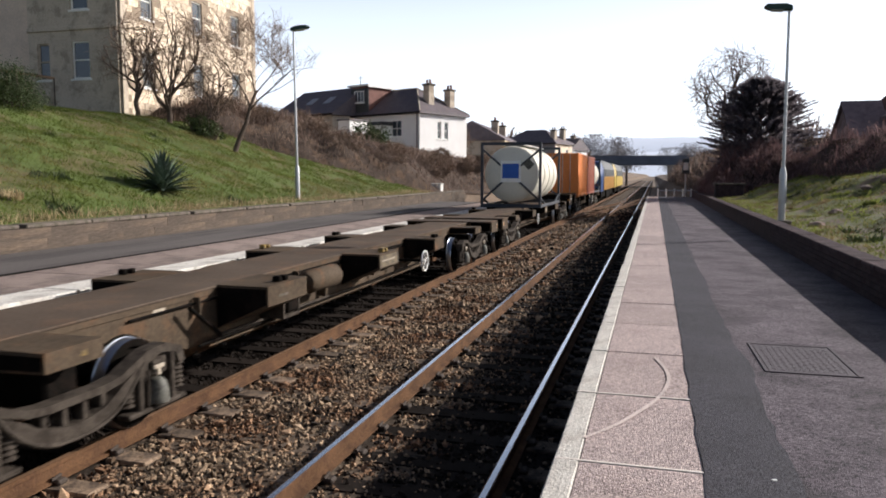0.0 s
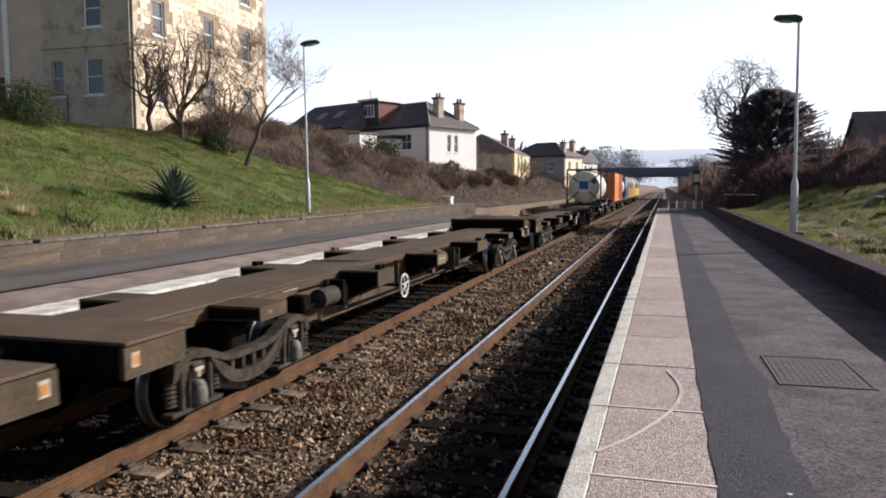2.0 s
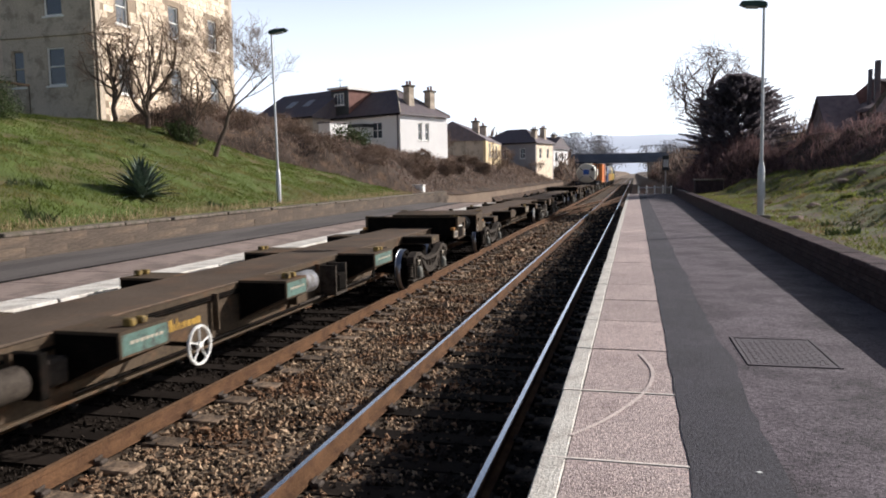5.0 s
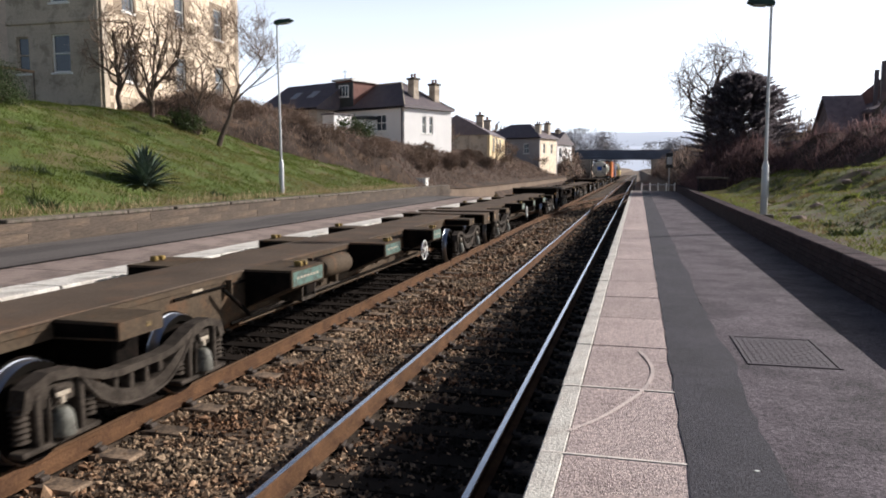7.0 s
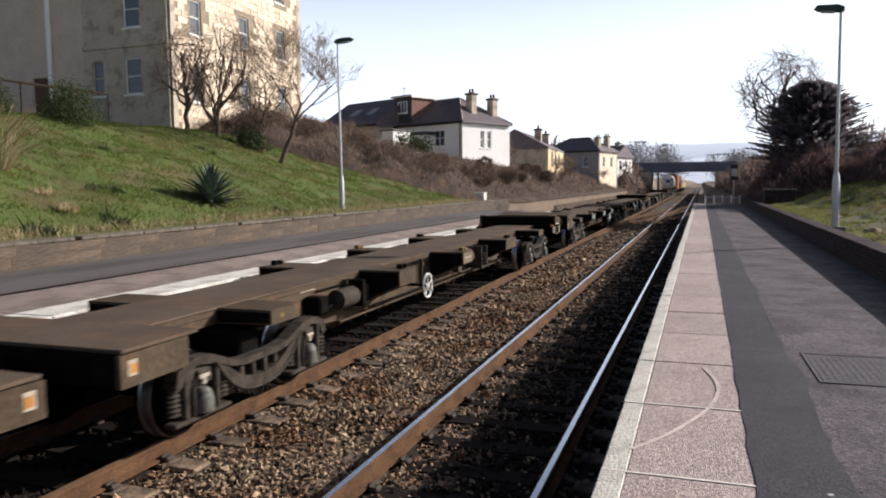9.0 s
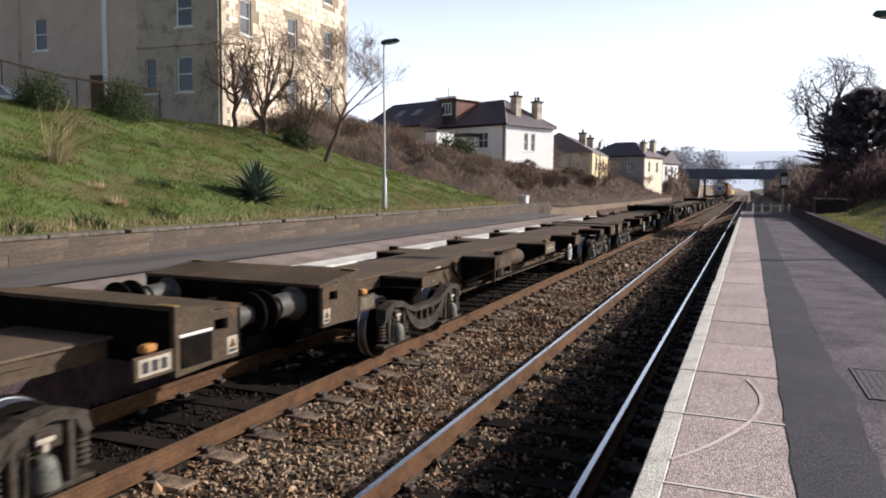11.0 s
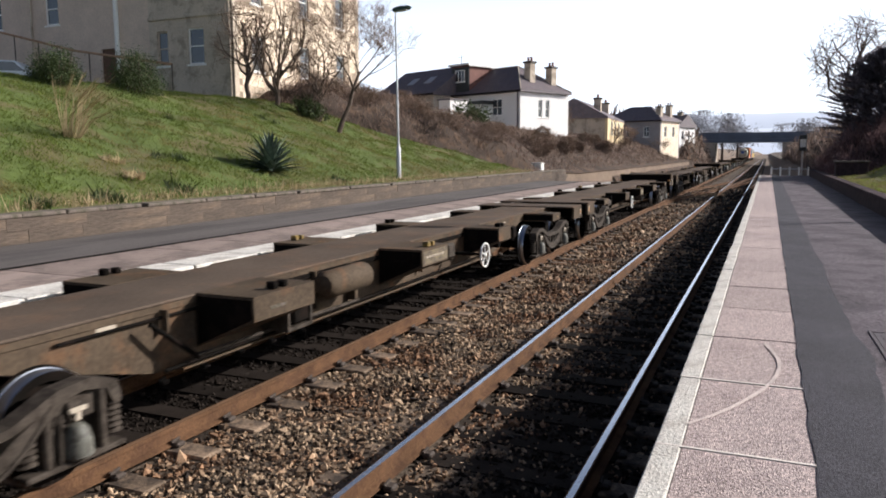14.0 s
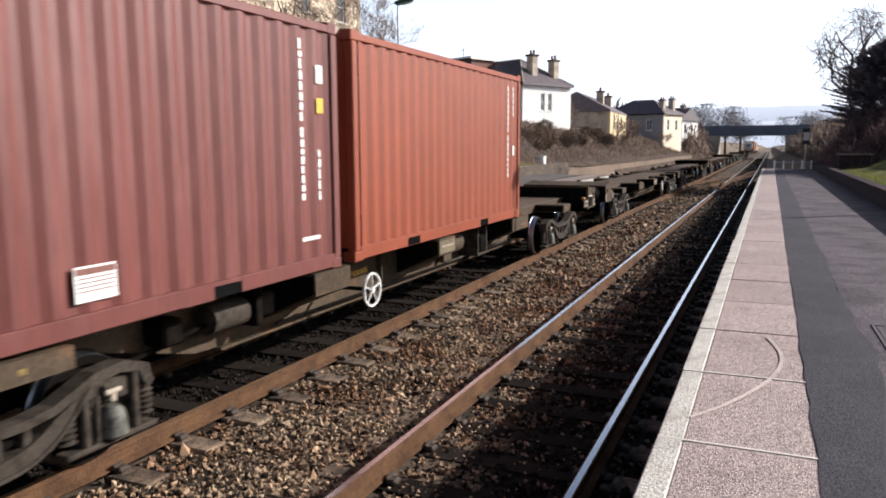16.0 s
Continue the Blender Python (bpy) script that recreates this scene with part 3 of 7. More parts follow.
def build_near_platform():
    p = thing("platform_near", "station platform with pink paving slabs, white edge and patched asphalt", "platform", kind="structure")
    end = 54.0
    part("platform_body", Geo().box(-0.40, 2.52, -12, end, -0.42, PZ - 0.06, 0.02), M["brick_dark"], p)
    part("ramp", Geo().add([(-0.40, end, -0.42), (2.52, end, -0.42), (2.52, end + 7, -0.42), (-0.40, end + 7, -0.42), (-0.40, end, PZ - 0.002), (2.52, end, PZ - 0.002)],
                           [(0, 1, 2, 3), (0, 4, 5, 1), (4, 3, 2, 5), (0, 3, 4), (1, 5, 2)]), M["asphalt_old"], p)
    # old asphalt with a recess for the patched strip
    part("asphalt_surface", Geo().box(0.70, 2.50, -12, end, PZ - 0.06, PZ - 0.002, 0.004), M["asphalt_old"], p)
    g = Geo()
    ys = [-12 + 0.2 * i for i in range(331)]
    rnd = random.Random(5)
    right = [0.715 + 0.055 * math.exp(-((y - 6.2) / 0.5) ** 2) + 0.035 * noise.noise((0, y * 0.5, 0)) + rnd.uniform(-0.012, 0.012) for y in ys]
    left = [0.272 + 0.012 * noise.noise((3, y * 2.1, 0)) + rnd.uniform(-0.008, 0.008) for y in ys]
    v = [(a, y, PZ + 0.004) for y, a in zip(ys, left)] + [(r, y, PZ + 0.002) for y, r in zip(ys, right)]
    v += [(0.286, y, PZ - 0.055) for y in ys] + [(r, y, PZ - 0.055) for y, r in zip(ys, right)]
    n = len(ys)
    f = []
    for i in range(n - 1):
        f += [(i, n + i, n + i + 1, i + 1), (n + i, 3 * n + i, 3 * n + i + 1, n + i + 1), (i, i + 1, 2 * n + i + 1, 2 * n + i)]
    g.add(v, f)
    part("asphalt_strip", g, M["asphalt_new"], p, "darker smooth strip of newer asphalt")
    part("joint_bed", Geo().box(-0.45, 0.285, -12, end, PZ - 0.06, PZ - 0.014), M["mortar"], p)
    # slabs, each with its white-painted edge
    pitch, y = 1.255, 5.045 - 1.255 * 13
    slab = Geo().box(-0.335, 0.28, 0.006, pitch - 0.006, PZ - 0.05, PZ, 0.006).mesh("slab", M["slab"])
    edge = Geo().box(-0.47, -0.339, 0.005, pitch - 0.005, PZ - 0.075, PZ + 0.001, 0.008).mesh("edge_stone", M["edge_white"])
    rnd = random.Random(8)
    while y < end - 1:
        a = part("paving_slab", slab, None, p)
        a.matrix_basis = pose(rnd.uniform(-0.004, 0.004), y, rnd.uniform(-0.003, 0.002), 0, 0, rnd.uniform(-0.15, 0.15))
        b = part("edge_stone", edge, None, p)
        b.matrix_basis = pose(rnd.uniform(-0.006, 0.004), y, rnd.uniform(-0.003, 0.002), 0, 0, rnd.uniform(-0.1, 0.1))
        y += pitch
    for yj in (5.045, 3.79):
        part("joint_line", Geo().box(-0.462, 0.278, yj - 0.013, yj + 0.013, PZ - 0.02, PZ + 0.0035, 0.002), M["mortar"], p, "pale mortar joint")
    # a thin scratched arc across two slabs
    ctrl = [(-0.34, 4.13), (-0.15, 4.46), (0.07, 5.05), (0.14, 5.63), (0.04, 6.2)]
    pts = []
    for i in range(len(ctrl) - 1):
        a, b = Vector(ctrl[max(i - 1, 0)]), Vector(ctrl[i])
        c, d = Vector(ctrl[i + 1]), Vector(ctrl[min(i + 2, len(ctrl) - 1)])
        for k in range(8):
            t = k / 8
            pts.append(0.5 * ((2 * b) + (c - a) * t + (2 * a - 5 * b + 4 * c - d) * t * t + (3 * b - a - 3 * c + d) * t ** 3))
    g = Geo()
    v = []
    for i, q in enumerate(pts):
        d = (pts[min(i + 1, len(pts) - 1)] - pts[max(i - 1, 0)]).normalized() * (0.013 + 0.005 * noise.noise((i * 0.7, 0, 0)))
        v += [(q.x + d.y, q.y - d.x, PZ + 0.004), (q.x - d.y, q.y + d.x, PZ + 0.004)]
    g.add(v, [(2 * i, 2 * i + 1, 2 * i + 3, 2 * i + 2) for i in range(len(pts) - 1)])
    part("scratch_mark", g, M["chalk"], p, "pale curved scratch across the slabs", fix=False)


build_near_platform()


def build_cover():
    c = thing("manhole_cover", "rectangular cast iron cover with raised chequer, set in the asphalt", "manhole cover", pose(1.168, 6.45, PZ, 0, 0, 1))
    g = Geo()
    for a in ((-0.335, -0.305, -0.5, 0.5), (0.305, 0.335, -0.5, 0.5), (-0.305, 0.305, -0.5, -0.47), (-0.305, 0.305, 0.47, 0.5)):
        g.box(*a, -0.03, 0.006, 0.004)
    part("frame", g, M["iron_cover"], c)
    lid = part("lid", Geo().box(-0.301, 0.301, -0.466, 0.466, -0.03, 0.002, 0.004), M["iron_cover"], c)
    g = Geo()
    for i in range(11):
        for j in range(18):
            x, y = -0.25 + 0.05 * i, -0.425 + 0.05 * j
            w, h = (0.018, 0.006) if (i + j) % 2 else (0.006, 0.018)
            g.box(x - w, x + w, y - h, y + h, 0.001, 0.004, 0.001)
    part("chequer", g, M["iron_cover"], lid)["kind"] = "stuff"


build_cover()


def build_right_wall():
    w = thing("wall_right", "low dark brick retaining wall with stone coping behind the platform", "wall", kind="structure")
    part("wall_body", Geo().box(2.53, 2.74, -12, 54, 0.3, 1.27), M["brick_dark"], w)
    rnd = random.Random(3)
    brick = Geo().box(-0.006, 0.02, 0.005, 0.22, 0.004, 0.069, 0.004).mesh("brick", M["brick_dark"])
    for row in range(5):
        y = 6.5 + (0.11 if row % 2 else 0)
        while y < 18:
            b = part("brick", brick, None, w)
            b.matrix_basis = pose(2.515 + rnd.uniform(-0.004, 0.003), y, 0.9 + row * 0.074)
            y += 0.225
    cop = Geo().box(2.48, 2.79, 0.004, 0.596, 1.272, 1.335, 0.012).mesh("coping_stone", M["brick_dark"])
    y = -12.0
    while y < 53.6:
        c = part("coping_stone", cop, None, w)
        c.matrix_basis = pose(rnd.uniform(-0.008, 0.008), y, rnd.uniform(-0.004, 0.004))
        y += 0.6


build_right_wall()


def build_far_platform():
    p = thing("platform_far", "opposite platform with worn white edge stones, pink slabs and asphalt", "platform", kind="structure")
    end = 40.0
    part("platform_body", Geo().box(-11.5, -7.06, -12, end, -0.42, PZ - 0.06, 0.02), M["brick_dark"], p)
    part("ramp", Geo().add([(-11.5, end, -0.42), (-7.06, end, -0.42), (-7.06, end + 9, -0.42), (-11.5, end + 9, -0.42), (-11.5, end, PZ - 0.002), (-7.06, end, PZ - 0.002)],
                           [(0, 1, 2, 3), (0, 4, 5, 1), (4, 3, 2, 5), (0, 3, 4), (1, 5, 2)]), M["asphalt_old"], p)
    part("asphalt_surface", Geo().box(-11.5, -9.23, -12, end, PZ - 0.06, PZ, 0.004), M["asphalt_far"], p)
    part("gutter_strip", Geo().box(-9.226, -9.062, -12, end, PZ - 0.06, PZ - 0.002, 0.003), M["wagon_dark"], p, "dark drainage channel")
    part("joint_bed", Geo().box(-9.06, -7.06, -12, end, PZ - 0.06, PZ - 0.014), M["stone_joint"], p)
    slab = Geo().box(-9.055, -7.63, 0.006, 1.249, PZ - 0.05, PZ, 0.006).mesh("far_slab", M["far_slab"])
    edge = Geo().box(-7.62, -7.02, 0.006, 1.249, PZ - 0.09, PZ + 0.002, 0.012).mesh("far_edge_stone", M["far_edge"])
    rnd = random.Random(18)
    y = -6.0
    while y < end - 1:
        part("paving_slab", slab, None, p).matrix_basis = pose(rnd.uniform(-0.006, 0.006), y, rnd.uniform(-0.004, 0.002))
        part("edge_stone", edge, None, p).matrix_basis = pose(rnd.uniform(-0.012, 0.012), y, rnd.uniform(-0.003, 0.002), 0, 0, rnd.uniform(-0.15, 0.15))
        y += 1.255
    w = thing("wall_left", "long low brown stone retaining wall along the opposite platform", "wall", kind="structure")
    part("wall_body", Geo().box(-11.85, -11.53, -12, 46, 0.2, 1.34), M["wall_stone"], w)
    rnd = random.Random(31)
    meshes = [Geo().box(-0.01, 0.03, 0.0005, ln - 0.0005, 0.0005, 0.2195, 0.001).mesh("wall_stone", M["wall_stone"]) for ln in (1.1, 1.6, 2.1)]
    for row in range(2):
        y = 5.0 + row * 0.2
        while y < 45:
            k = rnd.randrange(3)
            part("stone", meshes[k], None, w).matrix_basis = pose(-11.54 + rnd.uniform(-0.008, 0.01), y, 0.9 + row * 0.22)
            y += (1.1, 1.6, 2.1)[k]
    cop = Geo().box(-11.9, -11.47, 0.005, 0.895, 1.342, 1.42, 0.02).mesh("wall_coping", M["coping"])
    y = -12.0
    while y < 45.2:
        part("coping_stone", cop, None, w).matrix_basis = pose(rnd.uniform(-0.012, 0.012), y, rnd.uniform(-0.006, 0.006), 0, 0, rnd.uniform(-0.4, 0.4))
        y += 0.9


build_far_platform()


# ---- lamps ----
def lamp(x, y, z, height, head, turn, lean, label):
    t = thing("street_lamp", label, "street lamp", pose(x, y, z, 0, lean, turn), group="platform lamps")
    part("base_plate", Geo().box(-0.2, 0.2, -0.2, 0.2, -0.1, 0.05, 0.02), M["coping"], t)
    part("base_column", Geo().lathe([(0.001, 0), (0.08, 0.0), (0.08, 1.12), (0.045, 1.26)], (0, 0, 0.03), 2, 14), M["lamp_post"], t, smooth=True)
    part("door", Geo().box(0.07, 0.086, -0.05, 0.05, 0.45, 0.85, 0.004), M["lamp_post"], t)
    part("post", Geo().lathe([(0.043, 1.2), (0.03, height - 0.02), (0.001, height)], (0, 0, 0), 2, 12), M["lamp_post"], t, smooth=True)
    h2 = Geo()
    h2.m = pose(0, 0, height - 0.03, 0, 6, 0)
    h2.prism([(0.06, 0.0), (0.04, 0.09), (-0.1, 0.13), (-head, 0.1), (-head - 0.04, 0.05), (-head + 0.06, 0.0)], 1, -0.13, 0.13)
    hob = part("lamp_head", h2, M["lamp_green"], t)
    h3 = Geo()
    h3.m = pose(0, 0, height - 0.03, 0, 6, 0)
    h3.box(-head + 0.1, -0.12, -0.1, 0.1, -0.03, -0.004, 0.01)
    part("diffuser", h3, M["lamp_glass"], hob)
    return t


lamp(2.88, 18.9, 1.28, 4.86, 0.5, 0, -0.4, "tall galvanised platform lamp with flat dark head set in grass")
lamp(-12.15, 24.1, 1.42, 5.95, 0.55, 180, 0.6, "tall pale platform lamp with a flat dark head behind the wall")


# ---- bridge ----
def build_bridge():
    b = thing("road_bridge", "dark flat road bridge crossing the railway", "bridge", pose(0, 165, 0))
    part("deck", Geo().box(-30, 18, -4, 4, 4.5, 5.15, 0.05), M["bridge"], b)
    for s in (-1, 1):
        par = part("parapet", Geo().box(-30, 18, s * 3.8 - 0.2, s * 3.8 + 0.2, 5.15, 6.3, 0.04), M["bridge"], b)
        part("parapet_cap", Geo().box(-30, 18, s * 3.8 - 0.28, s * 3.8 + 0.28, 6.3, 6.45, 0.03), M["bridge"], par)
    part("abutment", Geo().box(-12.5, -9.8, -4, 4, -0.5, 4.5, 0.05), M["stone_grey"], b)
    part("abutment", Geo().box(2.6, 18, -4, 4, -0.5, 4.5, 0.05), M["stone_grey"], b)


build_bridge()


def build_hills():
    for nm, y, base, amp, x0, x1, seed in (("hill_far", 2600, 140, 40, -1500, 1800, 2), ("hill_mid", 1700, 62, 26, -900, 1500, 9)):
        g = Geo()
        n = 60
        v = []
        for i in range(n + 1):
            x = x0 + (x1 - x0) * i / n
            h = base + amp * noise.noise((x * 0.0016, seed, 0)) + amp * 0.25 * noise.noise((x * 0.008, seed, 5)) + (0.035 * x if x > 0 else 0.01 * x)
            v += [(x, y, -5), (x, y + 120, h * 0.7), (x, y + 300, h)]
        f = []
        for i in range(n):
            for k in range(2):
                a = 3 * i + k
                f.append((a, a + 3, a + 4, a + 1))
        g.add(v, f)
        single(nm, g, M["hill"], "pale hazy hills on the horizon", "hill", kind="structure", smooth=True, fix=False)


build_hills()


# ---- houses ----
def window(parent, x, y, z, w, h, facing, panes=(1, 2), frame_mat="white_paint", depth=0.12):
    """A sash window set in a wall; facing: 'y' for a wall facing -y, 'x' for one facing +x. x, y, z: middle of the sill."""
    wd = new("window")
    wd.parent = parent
    wd.matrix_basis = pose(x, y, z, 0, 0, 0 if facing == "y" else 90)
    fr = Geo()
    t = 0.07
    fr.box(-w / 2, -w / 2 + t, -0.03, depth, 0, h, 0.008).box(w / 2 - t, w / 2, -0.03, depth, 0, h, 0.008)
    fr.box(-w / 2 + t, w / 2 - t, -0.03, depth, h - t, h, 0.008).box(-w / 2 + t, w / 2 - t, -0.03, depth, 0, t, 0.008)
    for i in range(1, panes[1]):
        zz = h * i / panes[1]
        fr.box(-w / 2 + t, w / 2 - t, -0.02, depth - 0.02, zz - 0.03, zz + 0.03, 0.006)
    for i in range(1, panes[0]):
        xx = -w / 2 + w * i / panes[0]
        fr.box(xx - 0.02, xx + 0.02, -0.016, depth - 0.03, t, h - t, 0.006)
    part("frame", fr, M[frame_mat], wd)
    part("pane", Geo().box(-w / 2 + t, w / 2 - t, 0.035, 0.055, t, h - t), M["window_glass"], wd)
    part("sill", Geo().box(-w / 2 - 0.1, w / 2 + 0.1, -0.14, depth, -0.1, -0.004, 0.015), M["white_paint"], wd)
    return wd


def wall_with_holes(g, length, z0, z1, holes, thick=0.3, slot=0):
    """A wall along +x from 0 to length, outer face at y = 0 facing -y, with holes (x0, x1, z0, z1) through it."""
    xs = sorted({0, length, *[h[0] for h in holes], *[h[1] for h in holes]})
    zs = sorted({z0, z1, *[h[2] for h in holes], *[h[3] for h in holes]})
    nx, nz = len(xs), len(zs)
    v = [(x, y, z) for y in (0, thick) for z in zs for x in xs]

    def idx(i, j, k):
        return k * nx * nz + j * nx + i

    def solid(i, j):
        if not (0 <= i < nx - 1 and 0 <= j < nz - 1):
            return False
        cx, cz = (xs[i] + xs[i + 1]) / 2, (zs[j] + zs[j + 1]) / 2
        return not any(h[0] < cx < h[1] and h[2] < cz < h[3] for h in holes)
    f = []
    for i in range(nx - 1):
        for j in range(nz - 1):
            if not solid(i, j):
                continue
            a, c, d, e = (i, j), (i + 1, j), (i + 1, j + 1), (i, j + 1)
            f.append(tuple(idx(*p, 0) for p in (a, c, d, e)))
            f.append(tuple(idx(*p, 1) for p in (a, e, d, c)))
            for di, dj, p, q in ((-1, 0, e, a), (1, 0, c, d), (0, -1, a, c), (0, 1, d, e)):
                if not solid(i + di, j + dj):
                    f.append((idx(*p, 0), idx(*p, 1), idx(*q, 1), idx(*q, 0)))
    g.add(v, f, slot)


def build_stone_house():
    """Three-storey stone building on the bank: a shaded front facing -y and a sunlit side facing +x."""
    X, Y, Z = -24.0, 30.0, 4.6
    h = thing("stone_house", "tall three-storey pale stone house on the bank with white sash windows", "house", pose(X, Y, Z))
    H = 10.6
    # front: local x from -5.3 to 0 in stone, then buff render further off
    cols, rows_z = (-2.3, -4.45), (2.3, 5.5, 8.6)
    holes = []
    wins = [(cols[0], z, 1.0, 1.75) for z in rows_z] + [(cols[1], rows_z[0], 0.7, 1.7)]
    for c, z, ww, hh in wins:
        holes.append((c + 5.3 - ww / 2, c + 5.3 + ww / 2, z, z + hh))
    g = Geo()
    g.m = pose(-5.3, 0, 0)
    wall_with_holes(g, 5.3, -1, H, holes)
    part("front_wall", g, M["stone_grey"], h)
    for c, z, ww, hh in wins:
        window(h, c, 0.1, z, ww, hh, "y", frame_mat="white_paint" if ww > 0.8 else "stone_grey")
    part("string_course", Geo().box(-5.3, 0, -0.09, 0.0, 4.55, 4.75, 0.02), M["stone_grey"], h)
    # side: stones as separate blocks near the corner and beyond
    S = 11.9
    ccol, rz = (1.9, 6.1, 9.9), (2.0, 5.3, 8.6)
    holes = [(c - 0.45, c + 0.45, z, z + 1.7) for c in ccol for z in rz]
    g = Geo()
    g.m = pose(0, 0.3, 0, 0, 0, 90)
    wall_with_holes(g, S - 0.3, -2, H, [(a - 0.3, b - 0.3, c, d) for a, b, c, d in holes], 0.3)
    sw = part("side_wall", g, M["stone_joint"], h)
    rnd = random.Random(12)
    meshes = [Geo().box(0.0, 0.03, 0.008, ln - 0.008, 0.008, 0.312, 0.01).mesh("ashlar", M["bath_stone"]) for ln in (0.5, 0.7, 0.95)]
    count = 0
    row = 0
    z = -0.4
    rest = Geo()
    while z < 9.9:
        y = 0.3 + (0.25 if row % 2 else 0)
        while y < S - 0.4:
            k = rnd.randrange(3)
            ln = (0.5, 0.7, 0.95)[k]
            if not any(y < b + 0.05 and y + ln > a - 0.05 and z < d + 0.05 and z + 0.32 > c - 0.05 for a, b, c, d in holes) and y + ln < S:
                if count < 300:
                    part("ashlar_block", meshes[k], None, sw).matrix_basis = pose(0.001 + rnd.uniform(-0.006, 0.006), y, z)
                    count += 1
                else:
                    rest.box(0.0, 0.03, y + 0.008, y + ln - 0.008, z + 0.008, z + 0.312, 0.01)
            y += ln
        z += 0.32
        row += 1
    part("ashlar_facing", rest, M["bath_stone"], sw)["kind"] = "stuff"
    for c in ccol:
        for zz in rz:
            window(h, -0.1, c, zz, 0.9, 1.7, "x")
    # other walls, roof
    part("back_wall", Geo().box(-20, 0, S - 0.02, S + 0.3, -2, H), M["stone_grey"], h)
    part("roof", Geo().prism([(-20.5, H), (0.4, H), (-2.5, H + 3.0), (-18, H + 3.0)], 1, -0.4, S + 0.6), M["slate"], h)
    part("quoin_strip", Geo().box(-0.02, 0.05, -0.05, 0.29, -1, H, 0.01), M["stone_grey"], h)
    pipe = part("downpipe", Geo().tube((-0.12, -0.12, -0.6), (-0.12, -0.12, H), 0.06, n=8), M["stone_grey"], h)
    # rendered neighbour
    holes = [(6.5, 7.5, 4.9, 6.6), (2.4, 3.5, 0.9, 3.4), (6.5, 7.5, 1.7, 3.4), (11, 12, 4.9, 6.6)]
    g = Geo()
    g.m = pose(-20.3, 0.12, 0)
    holes = [(15 - b, 15 - a, c, d) for a, b, c, d in holes]
    wall_with_holes(g, 15.0, -1, H, holes)
    part("rendered_wall", g, M["render_pink"], h, "buff rendered neighbouring front")
    for a, b, c, d in holes:
        if d == 3.4 and c == 0.9:
            dr = part("door", Geo().box(-20.3 + a, -20.3 + b, 0.2, 0.28, c, d, 0.01), M["brown_door"], h)
            part("door_panel", Geo().box(-20.3 + a + 0.2, -20.3 + b - 0.2, 0.18, 0.2, c + 1.2, d - 0.2, 0.01), M["brown_door"], dr)
        else:
            window(h, -20.3 + (a + b) / 2, 0.22, c, b - a, d - c, "y")
    part("white_pipe", Geo().tube((-7.5, 0.0, 2.2), (-7.5, 0.0, H), 0.13, n=10), M["white_paint"], h, "thick white downpipe", smooth=True)
    part("thin_pipe", Geo().tube((-13.8, 0.02, 1.0), (-13.8, 0.02, H), 0.06, n=8), M["stone_grey"], h)


build_stone_house()


